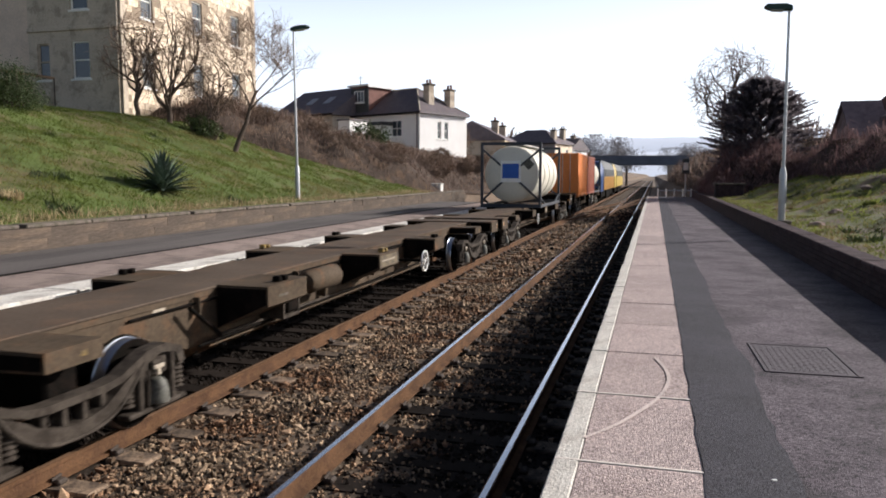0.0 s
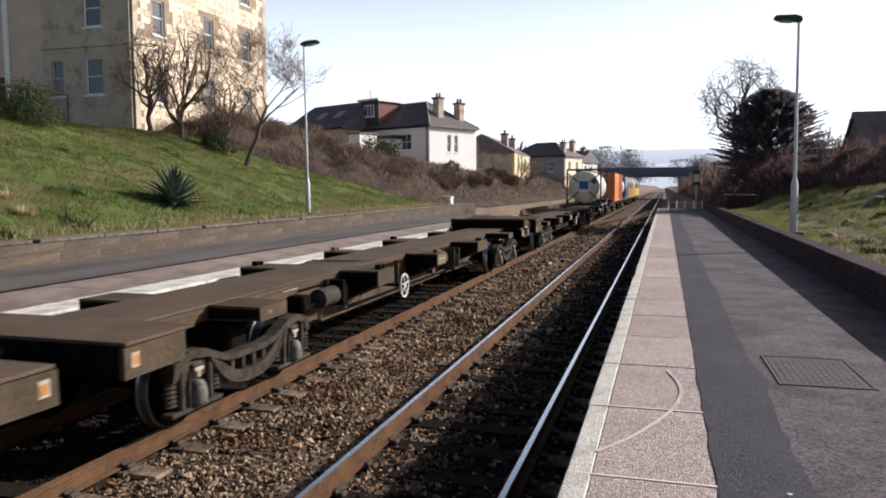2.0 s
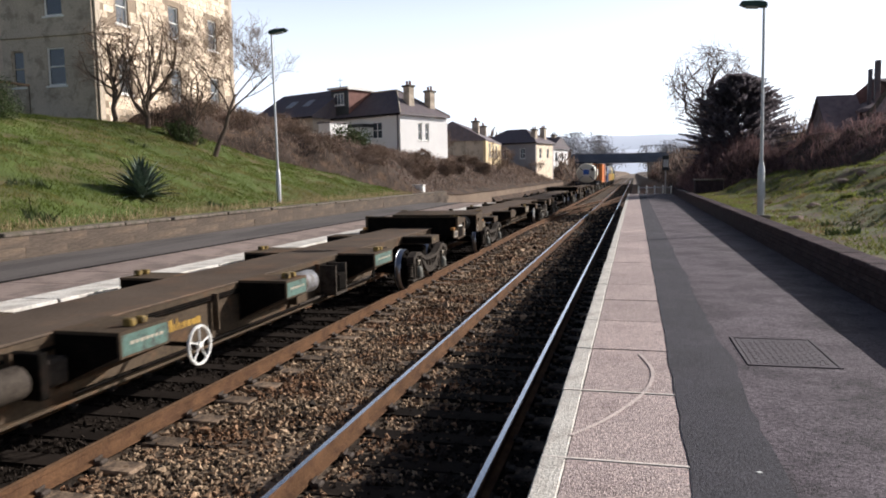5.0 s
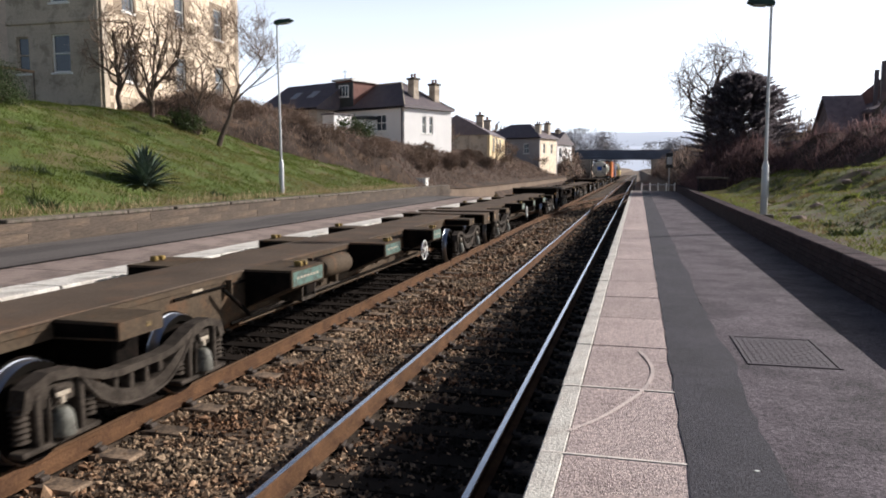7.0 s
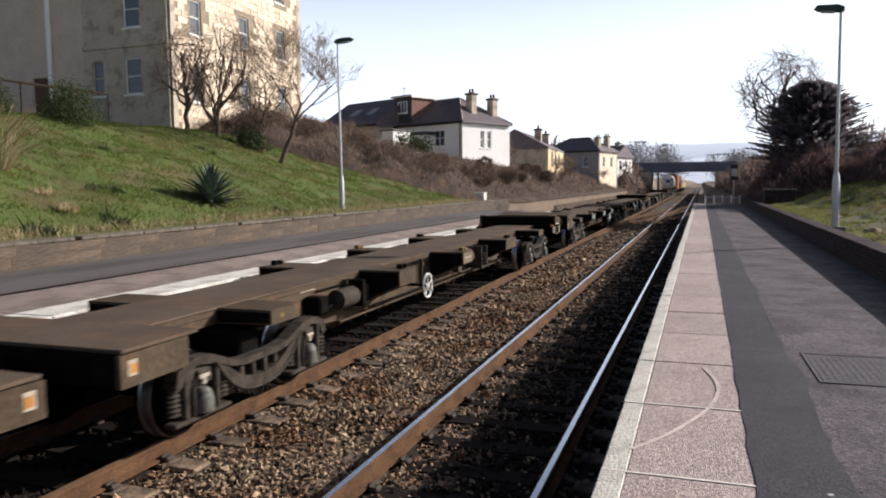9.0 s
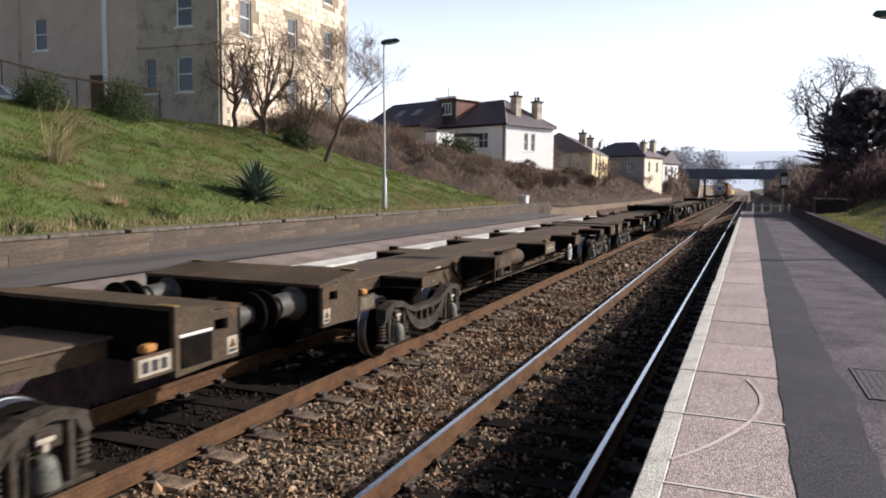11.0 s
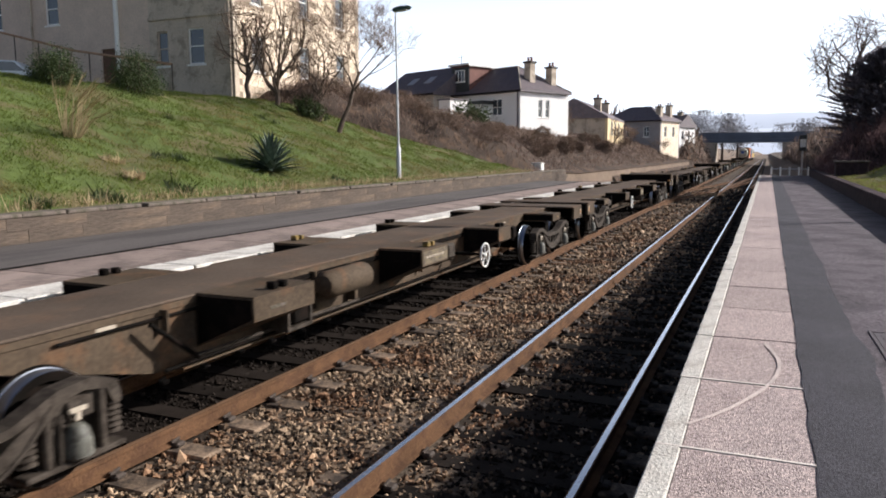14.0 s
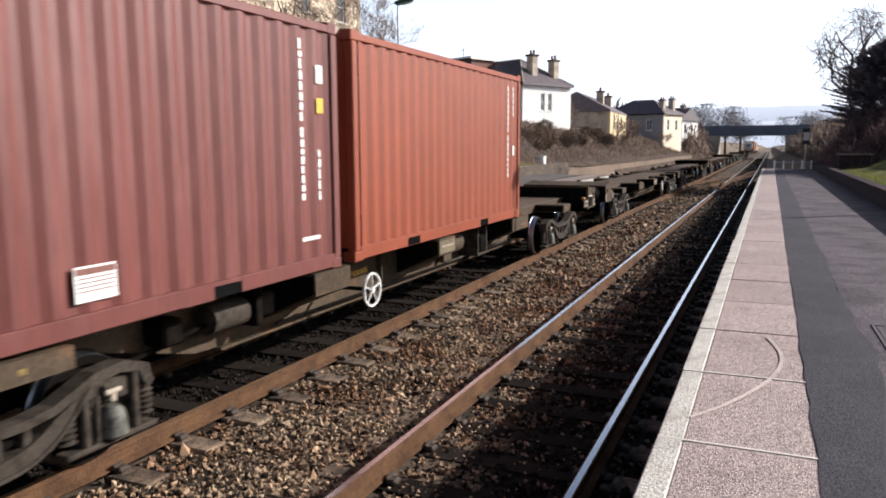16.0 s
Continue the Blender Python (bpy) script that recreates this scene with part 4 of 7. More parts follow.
def hip_house(name, label, corner, d, dirx, L, W, base, eave, ridge, wall_mat, roof_mat, wins_front=(), wins_side=(), chimneys=(), gable=False, side_mat=None):
    """A house: local x runs along the left (front) face away from the near corner, local y along its right (side) face."""
    ang = math.degrees(math.atan2(dirx[1], dirx[0]))
    h = thing(name, label, "house", pose(corner[0], corner[1], base, 0, 0, ang))
    H = eave - base
    # front face lies on y = 0, from x = -L to 0; side face on x = 0, from y = 0 to W
    g = Geo()
    g.m = pose(-L, 0, 0)
    wall_with_holes(g, L, -3, H, [(L + x - w / 2, L + x + w / 2, z, z + hh) for x, z, w, hh in wins_front])
    part("front_wall", g, M[wall_mat], h)
    g = Geo()
    g.m = pose(0, 0.3, 0, 0, 0, 90)
    wall_with_holes(g, W - 0.3, -3, H, [(y - w / 2 - 0.3, y + w / 2 - 0.3, z, z + hh) for y, z, w, hh in wins_side])
    if gable:
        g.m = None
        g.prism([(0, H), (W, H), (W / 2, ridge - base - 0.1)], 0, -0.3, 0)
    part("side_wall", g, M[side_mat or wall_mat], h)
    part("back_wall", Geo().box(-L, 0, W, W + 0.3, -3, H), M[wall_mat], h)
    part("far_side_wall", Geo().box(-L, -L + 0.3, 0.3, W, -3, H), M[wall_mat], h)
    for x, z, w, hh in wins_front:
        window(h, x, 0.08, z, w, hh, "y", (2, 2) if w > 0.8 else (1, 2))
    for y, z, w, hh in wins_side:
        window(h, -0.08, y, z, w, hh, "x", (1, 2))
    R = ridge - base
    o = 0.35
    inset = 0.0 if gable else W / 2
    v = [(-L - o, -o, H), (o, -o, H), (o, W + o, H), (-L - o, W + o, H), (-L + inset, W / 2, R), (-inset + (o if gable else 0), W / 2, R)]
    roof = part("roof", Geo().add(v + [(x, y, z - 0.18) for x, y, z in v[:4]], [(0, 1, 5, 4), (1, 2, 5), (2, 3, 4, 5), (3, 0, 4), (0, 6, 7, 1), (1, 7, 8, 2), (2, 8, 9, 3), (3, 9, 6, 0), (6, 9, 8, 7)]), M[roof_mat], h)
    part("gutter", Geo().tube((-L, -o - 0.04, H - 0.1), (o, -o - 0.04, H - 0.1), 0.06, n=8), M["wagon_dark"], roof)
    for cx, cy, z0, z1, w in chimneys:
        ch = part("chimney", Geo().box(cx - w / 2, cx + w / 2, cy - w / 2, cy + w / 2, z0 - base, z1 - base - 0.55, 0.03), M["stone_grey"], h)
        part("cap", Geo().box(cx - w / 2 - 0.1, cx + w / 2 + 0.1, cy - w / 2 - 0.1, cy + w / 2 + 0.1, z1 - base - 0.55, z1 - base - 0.38, 0.03), M["coping"], ch)
        for dx in (-0.18, 0.18):
            part("chimney_pot", Geo().lathe([(0.12, 0), (0.1, 0.3), (0.13, 0.38)], (cx + dx, cy, z1 - base - 0.38), 2, 10), M["red_tile"], ch)
    return h


# the white house with the boxy dormer
dirx = Vector((0.909, -0.415))
wh = hip_house("white_house", "white rendered house with hipped slate roof and two tall chimneys", (-20.5, 64.8), 0, dirx, 10.8, 6.5, 4.2, 8.08, 10.6, "render_white", "slate",
               wins_front=[(-2.9, 1.7, 1.3, 1.5), (-7.5, 1.6, 1.3, 1.3)], wins_side=[(2.75, 1.5, 0.55, 1.6), (3.75, 1.5, 0.55, 1.6)],
               chimneys=[(-1.2, 2.6, 7.8, 11.2, 0.75), (-1.0, 5.4, 7.8, 10.9, 0.75)])
dm = part("dormer", Geo().box(-9.0, -6.6, 0.1, 3.2, 3.9, 6.6, 0.03), M["red_tile"], wh, "boxy tile-hung dormer with a flat roof")
part("dormer_front", Geo().box(-9.0, -6.6, 0.02, 0.097, 3.9, 6.45, 0.01), M["loco_dark"], dm)
part("dormer_roof", Geo().box(-9.25, -6.4, -0.2, 3.4, 6.602, 6.78, 0.03), M["slate"], dm)
wd = window(wh, -7.8, -0.03, 5.1, 1.3, 1.1, "y", (3, 1))
ext = part("extension", Geo().box(-5.9, -3.6, -1.2, 0.0, -2, 2.75, 0.02), M["render_white"], wh, "flat-roofed white extension")
part("extension_roof", Geo().box(-6.0, -3.3, -1.4, 0.0, 2.752, 3.05, 0.02), M["loco_dark"], ext)
window(wh, -4.4, -1.26, 1.5, 0.9, 0.95, "y")
part("dormer_fascia", Geo().box(-9.28, -6.37, -0.23, -0.2, 6.6, 6.79, 0.01).box(-6.4, -6.37, -0.2, 3.4, 6.5, 6.79, 0.01), M["white_paint"], dm)
part("downpipe", Geo().tube((-0.25, -0.08, -2), (-0.25, -0.08, 3.8), 0.06, n=8), M["slate"], wh)
for hx, hy in ((0.35, -0.35), (0.35, 6.85)):
    part("hip_tile", Geo().tube((hx, hy, 3.9), (-3.25, 3.25, 6.42), 0.07, n=6), M["dull_label"], wh, "pale ridge tiles along the hip")
part("ridge_tile", Geo().tube((-7.5, 3.25, 6.42), (-3.25, 3.25, 6.42), 0.07, n=6), M["dull_label"], wh)
shed = thing("garden_shed", "small white rendered outhouse at the edge of the thicket", "shed", pose(-25.2, 58.6, 4.4, 0, 0, -20))
part("wall", Geo().box(-0.65, 0.65, 0, 2.2, -0.4, 2.5, 0.02), M["render_white"], shed)
part("roof", Geo().box(-0.75, 0.75, -0.1, 2.3, 2.502, 2.62, 0.02), M["slate"], shed)
part("skylight", Geo().box(-3.2, -2.3, -0.5, 0.5, -0.02, 0.06, 0.01), M["window_glass"], wh).matrix_basis = pose(-0.6, 1.5, 5.05, 38, 0, 0)
part("aerial", Geo().tube((-9.2, 1.5, 6.7), (-9.2, 1.5, 7.9), 0.03, n=6).tube((-9.6, 1.5, 7.7), (-8.8, 1.5, 7.7), 0.02, n=6), M["loco_dark"], wh)
hip_house("slate_house", "older house behind with a long dark slate roof", (-29.5, 66), 0, dirx, 9.0, 8, 5.4, 8.2, 11.0, "stone_grey", "slate", gable=True)
for sx in (-5.2, -2.6):
    part("skylight", Geo().box(-0.45, 0.45, -0.6, 0.6, 0.0, 0.08, 0.01), M["lamp_post"], bpy.data.objects["slate_house"]).matrix_basis = pose(sx, 1.9, 4.25, 34, 0, 0)
hip_house("grey_house", "grey gable-ended house with an ochre sunlit flank over the thicket", (-23.9, 84.5), 0, Vector((0.05, -1)).normalized(), 14, 7, 3.0, 6.5, 8.6, "render_yellow", "slate", chimneys=[(-3.5, 5.6, 6.8, 9.2, 0.8), (-9.5, 5.6, 6.8, 9.0, 0.8)], side_mat="stone_grey", gable=True)
for i, (y, z) in enumerate(((87.5, 4.6), (90.5, 4.6), (93.5, 4.6))):
    window(bpy.data.objects["grey_house"], 84.5 - y, 7.36, z - 3.0, 0.9, 1.5, "y").rotation_euler.z = math.pi
row_dir = Vector((0.95, -0.31)).normalized()
hip_house("long_grey_house", "grey house with a hipped slate roof and two chimneys", (-14.5, 113), 0, row_dir, 9.5, 6.2, 2.6, 7.2, 9.4, "grey_render", "slate", wins_front=[(-2.2, 2.2, 0.9, 1.5), (-5.0, 2.2, 0.9, 1.5)], wins_side=[(1.7, 2.2, 0.8, 1.5), (4.4, 2.2, 0.8, 1.5)], chimneys=[(-0.9, 1.4, 7, 9.6, 0.8), (-0.9, 4.6, 7, 9.9, 0.8)], side_mat="bath_stone")
hip_house("end_house", "small grey house end at the far end of the row", (-13.9, 129), 0, row_dir, 9, 7, 2.6, 6.8, 8.8, "grey_render", "slate", gable=True, chimneys=[(-1.0, 3.4, 7, 9.6, 0.8)], wins_side=[(2.2, 2.0, 0.8, 1.5), (4.8, 2.0, 0.8, 1.5)], side_mat="render_white")
# house on the other side
dirr = Vector((1, 0))
rh = hip_house("gabled_house", "grey-brown stone house with steep gables and slim chimneys behind bushes", (18.2, 48), 0, dirr, 5.3, 8, 2.6, 5.8, 7.9, "mauve_stone", "mauve_tile", wins_front=[(-4.5, 1.7, 0.5, 1.1), (-3.2, 1.7, 0.5, 1.1)])
part("front_gable", Geo().prism([(-5.3, 2.9), (-2.5, 2.9), (-3.9, 4.95)], 1, -0.45, 0.0), M["mauve_stone"], rh)
part("bargeboard", Geo().prism([(-5.6, 2.7), (-5.3, 2.7), (-3.9, 4.85), (-2.5, 2.7), (-2.2, 2.7), (-3.9, 5.2)], 1, -0.62, -0.46), M["coping"], rh)
part("chimney", Geo().box(-5.15, -4.95, 0.6, 0.85, 3.4, 5.5, 0.02), M["slate"], rh)
part("chimney", Geo().box(-4.8, -4.52, 0.6, 0.9, 3.6, 6.0, 0.02), M["slate"], rh)
part("side_wing", Geo().prism([(0, -2), (5, -2), (5, 2.1), (2.5, 4.05), (0, 2.1)], 0, -7.3, -5.32), M["mauve_stone"], rh, "lower wing")
part("wing_roof", Geo().add([(-7.5, -0.3, 1.95), (-5.3, -0.3, 1.95), (-5.3, 2.5, 4.25), (-7.5, 2.5, 4.25), (-7.5, 5.3, 1.95), (-5.3, 5.3, 1.95), (-7.5, 2.5, 4.07), (-5.3, 2.5, 4.07)],
                            [(0, 1, 2, 3), (3, 2, 5, 4), (0, 3, 6), (3, 4, 6), (0, 6, 7, 1), (6, 4, 5, 7)]), M["mauve_tile"], rh)


# low structure by the platform end, barrier, signal
bx = thing("brick_store", "low dark brick enclosure with a pale capping beside the platform", "low wall", pose(3.35, 40.5, 1.15))
part("enclosure", Geo().box(-0.35, 1.0, -0.3, 0.9, -0.3, 0.75, 0.03), M["brick_dark"], bx)
part("capping", Geo().box(-0.42, 1.07, -0.37, 0.97, 0.752, 0.83, 0.02), M["coping"], bx)
bar = thing("end_barrier", "pale metal barrier fence across the platform end", "barrier", pose(0, 54.2, PZ))
for i in range(5):
    part("post", Geo().tube((0.25 + 0.55 * i, 0, 0), (0.25 + 0.55 * i, 0, 0.55), 0.05, n=8), M["white_paint"], bar)
for z in (0.42,):
    part("rail", Geo().tube((0.2, 0, z), (2.45, 0, z), 0.03, n=8), M["lamp_post"], bar)
sg = thing("signal_post", "slim signal post with a dark head and pale sign", "signal", pose(2.2, 58, 0.2))
part("post", Geo().tube((0, 0, -0.6), (0, 0, 3.4), 0.06, n=8), M["lamp_post"], sg)
part("head", Geo().box(-0.25, 0.25, -0.15, 0.12, 2.3, 3.4, 0.04), M["loco_dark"], sg)
part("sign", Geo().box(-0.18, 0.18, -0.19, -0.17, 2.55, 3.1, 0.01), M["white_paint"], sg)


# trodden earth beside the tracks beyond the platform ends
single("cess_left", Geo().box(-11.7, -6.95, 39, 330, -0.5, -0.3, 0.01), M["earth"], "brown earth and cinders beside the tracks", "ground", kind="structure")
single("cess_right", Geo().box(-0.5, 2.6, 54.2, 330, -0.5, -0.31, 0.01), M["earth"], "brown earth and cinders beside the tracks", "ground", kind="structure")


cab = thing("white_cabinet", "small white lineside cabinet at the end of the wall", "cabinet", pose(-12.5, 42.3, 1.45))
part("body", Geo().box(-0.5, 0.5, -0.3, 0.3, -0.3, 0.36, 0.03), M["white_paint"], cab)
part("lid", Geo().box(-0.54, 0.54, -0.34, 0.34, 0.362, 0.42, 0.015), M["white_paint"], cab)
for i, (x, y, z, w) in enumerate(((-17.0, 56.0, 3.1, 1.5), (-16.8, 57.5, 2.5, 1.3), (-18.2, 52.0, 3.3, 0.9))):
    st = thing("garden_wall", "pale broken garden walling showing through the thicket", "low wall", pose(x, y, z, 0, 0, -24), group="garden walls")
    part("masonry", Geo().box(-w / 2, w / 2, -0.2, 0.2, -1.2, 0.3, 0.03), M["stone_grey"], st)
    part("capping", Geo().box(-w / 2 - 0.05, w / 2 + 0.05, -0.25, 0.25, 0.302, 0.4, 0.02), M["render_white"], st)

lit = thing("litter", "scrap of white paper on the asphalt strip", "litter", pose(0.6, 3.78, PZ + 0.003, 0, 0, 20))
part("scrap", Geo().box(-0.012, 0.012, -0.009, 0.009, 0, 0.004, 0.001), M["white_paint"], lit)


# ---- plants ----
def mesh_np(name, v, f, material):
    """A mesh from arrays: v (n, 3), f (m, k)."""
    me = bpy.data.meshes.new(name)
    me.from_pydata(v.reshape(-1, 3).tolist(), [], f.tolist())
    me.materials.append(material)
    return me


def blades(name, pts, height, width, lean, material, label, category, seed, segs=1):
    """Grass blades: thin triangles standing at pts (n, 3)."""
    rng = np.random.default_rng(seed)
    n = len(pts)
    a = rng.uniform(0, 6.283, n)
    h = height * np.exp(rng.normal(0, 0.35, n))
    w = width * rng.uniform(0.6, 1.4, n)
    d = np.stack([np.cos(a), np.sin(a), np.zeros(n)], 1)
    b = rng.uniform(0, 6.283, n)
    l = np.stack([np.cos(b) * lean, np.sin(b) * lean, np.ones(n)], 1) * h[:, None]
    l[:, :2] *= rng.uniform(0.2, 1.4, (n, 1))
    v = np.stack([pts - d * w[:, None] / 2, pts + d * w[:, None] / 2, pts + l], 1)
    f = np.arange(3 * n).reshape(n, 3)
    ob = new(name, mesh_np(name, v, f, material))
    return tagged(ob, label, category, kind="stuff")


def on_ground(rng, n, x0, x1, y0, y1, keep=None):
    x, y = rng.uniform(x0, x1, n), rng.uniform(y0, y1, n)
    if keep is not None:
        k = keep(x, y)
        x, y = x[k], y[k]
    return np.array([(a, b, ground_z(a, b) - 0.01) for a, b in zip(x, y)])


rng = np.random.default_rng(11)


def thicket_edge(x):
    """y beyond which the left bank is overgrown."""
    return np.interp(x, [-26, -20, -16, -12], [30.5, 31.0, 34.0, 39.5])


lp = on_ground(rng, 170000, -25, -11.9, 9, 40, lambda x, y: y < thicket_edge(x) + 0.5)
blades("bank_grass", lp, 0.062, 0.024, 1.0, M["grass"], "rough green and straw-coloured grass on the bank", "grass", 1)
rp = on_ground(rng, 75000, 2.82, 12, 11, 46, lambda x, y: x < 2.9 + (y - 6) * 0.42)
blades("verge_grass", rp, 0.055, 0.03, 1.0, M["verge_grass"], "short green grass and moss behind the platform wall", "grass", 2)
wp = on_ground(rng, 2600, -12.1, -11.86, 6, 40)
blades("wall_weeds", wp, 0.17, 0.02, 0.6, M["dry_stalk"], "dry weeds along the top of the wall", "weeds", 3)


def weed(x, y, r, h, material, seed, label="low grey-green weed clump on the bank", name="weed_clump"):
    rg = np.random.default_rng(seed)
    n = 130
    a, q = rg.uniform(0, 6.28, n), np.sqrt(rg.random(n)) * r
    px, py = x + np.cos(a) * q, y + np.sin(a) * q
    pts = np.array([(u, w, ground_z(u, w)) for u, w in zip(px, py)])
    ob = blades(name, pts, h * 0.45, 0.04, 0.8, material, label, "weed", seed)
    return ob


for i, (x, y, r, h, m) in enumerate(((-14.4, 15.2, 0.5, 0.28, "shrub"), (-12.35, 13.3, 0.32, 0.3, "shrub"), (-12.15, 11.1, 0.3, 0.3, "shrub"), (-14.2, 13.2, 0.25, 0.25, "dry_stalk"),
                                     (-12.1, 9.5, 0.25, 0.25, "shrub"), (-13.1, 12.75, 0.22, 0.3, "dry_stalk"), (-12.3, 20.2, 0.25, 0.2, "shrub"), (-18.5, 25.0, 0.5, 0.2, "shrub"))):
    weed(x, y, r, h, M[m], 40 + i, "low grey-green weed clump on the bank" if m == "shrub" else "tuft of dry straw on the bank")


def bank_stone(x, y, r, seed):
    """A broken lump of stone half sunk in the bank."""
    rnd = random.Random(seed)
    bm = bmesh.new()
    bmesh.ops.create_icosphere(bm, subdivisions=2, radius=r)
    for v in bm.verts:
        v.co *= 1 + 0.45 * noise.noise(v.co * (1.6 / r) + Vector((seed, 0, 0)))
        v.co.z *= 0.6
    me = bpy.data.meshes.new("bank_stone")
    bm.to_mesh(me)
    bm.free()
    me.materials.append(M["rubble"])
    ob = new("bank_stone", me)
    ob.matrix_basis = pose(x, y, ground_z(x, y) + r * 0.15, 0, 0, rnd.uniform(0, 360))
    tagged(ob, "broken pale stone lying on the mossy bank", "stone", group="stones on the bank")


stone_rnd = random.Random(77)
for i in range(34):
    sx = stone_rnd.uniform(3.1, 7.0)
    bank_stone(sx, stone_rnd.uniform(12 + (sx - 3) * 1.6, 27), stone_rnd.choice((0.05, 0.07, 0.1, 0.16)), i)
for i in range(46):
    sx = stone_rnd.uniform(3.2, 8.5)
    weed(sx, stone_rnd.uniform(13 + (sx - 3) * 1.6, 34), stone_rnd.uniform(0.12, 0.35), stone_rnd.uniform(0.12, 0.24), M["verge_grass" if i % 3 else "shrub"], 140 + i, "rough mossy tussock behind the platform wall", "tussock")


def agave(x, y):
    a = thing("agave", "large spiky dark green agave on the grass bank", "plant", pose(x, y, ground_z(x, y) - 0.05))
    g = Geo()
    n = 7
    v, f = [], []
    for i in range(n + 1):
        t = i / n
        w = 0.07 * (1 - t) ** 0.6 * (0.7 + 1.2 * t * (1 - t) * 2) + 0.002
        y_ = 0.85 * t
        z_ = 0.10 * math.sin(t * 2.2)
        v += [(-w, y_, z_ + 0.025 * (1 - t)), (0, y_, z_ - 0.015 * (1 - t)), (w, y_, z_ + 0.025 * (1 - t))]
    for i in range(n):
        k = 3 * i
        f += [(k, k + 1, k + 4, k + 3), (k + 1, k + 2, k + 5, k + 4)]
    g.add(v, f)
    me = g.mesh("leaf", M["agave"], True)
    rnd = random.Random(6)
    for i in range(104):
        t = i / 103
        el = -8 + 92 * t ** 1.35 + rnd.uniform(-6, 6)
        az = i * 137.5 + rnd.uniform(-8, 8)
        s = rnd.uniform(0.8, 1.1) * (1.0 if t < 0.8 else 0.9)
        ob = part("leaf", me, None, a)
        ob.matrix_basis = pose(0, 0, 0.02 + 0.2 * t, 0, 0, az) @ pose(0, 0.03, 0, el, 0, 0) @ Matrix.Scale(s * 1.25, 4)
    return a


agave(-13.3, 18.1)


def branch_system(base, height, spread, seed, levels=5, trunk_r=0.12, lean=(0, 0), first=0.25, kids=(3, 5), up=0.35, name="bare_tree", label="", twig_r=0.006, rise=1.0):
    """A leafless tree: trunk, limbs and fine twigs as tapered tubes."""
    rnd = random.Random(seed)
    trunk, crown = Geo(), Geo()

    def grow(p, d, length, r, lev):
        segs = 4 if lev < 3 else 3
        pts, q, dd = [p], p.copy(), d.copy()
        for i in range(segs):
            dd = (dd + Vector((rnd.uniform(-1, 1), rnd.uniform(-1, 1), rnd.uniform(-0.6, rise))) * (0.16 + 0.05 * lev)).normalized()
            q = q + dd * (length / segs)
            pts.append(q.copy())
        out = trunk if lev == 0 else crown
        n = 8 if lev == 0 else (5 if lev < 3 else 3)
        for i in range(segs):
            ra, rb = r * (1 - 0.55 * i / segs), r * (1 - 0.55 * (i + 1) / segs)
            out.tube(pts[i], pts[i + 1], max(ra, twig_r * 0.6), max(rb, twig_r * 0.4), n, 1 if lev >= 3 else 0, False)
        if lev >= levels:
            return
        for i in range(rnd.randint(*kids) + (1 if lev > 1 else 0)):
            t = rnd.uniform(first if lev == 0 else 0.25, 1.0)
            k = min(int(t * segs), segs - 1)
            s = pts[k].lerp(pts[k + 1], t * segs - k)
            a = rnd.uniform(0, 6.283)
            side = Vector((math.cos(a), math.sin(a), 0))
            nd = (dd * 0.55 + side * spread + Vector((0, 0, up))).normalized()
            grow(s, nd, length * rnd.uniform(0.55, 0.85), r * (1 - 0.5 * t) * 0.58, lev + 1)

    t = thing(name, label, "tree", pose(*base))
    d = Vector((lean[0], lean[1], 1)).normalized()
    grow(Vector((0, 0, -0.2)), d, height, trunk_r, 0)
    tr = part("trunk", trunk, M["bark"], t, smooth=True, fix=False)
    part("crown", crown, [M["bark"], M["twig"]], t, smooth=True, fix=False)
    return t


def gz(x, y, dz=0.0):
    return (x, y, ground_z(x, y) + dz)


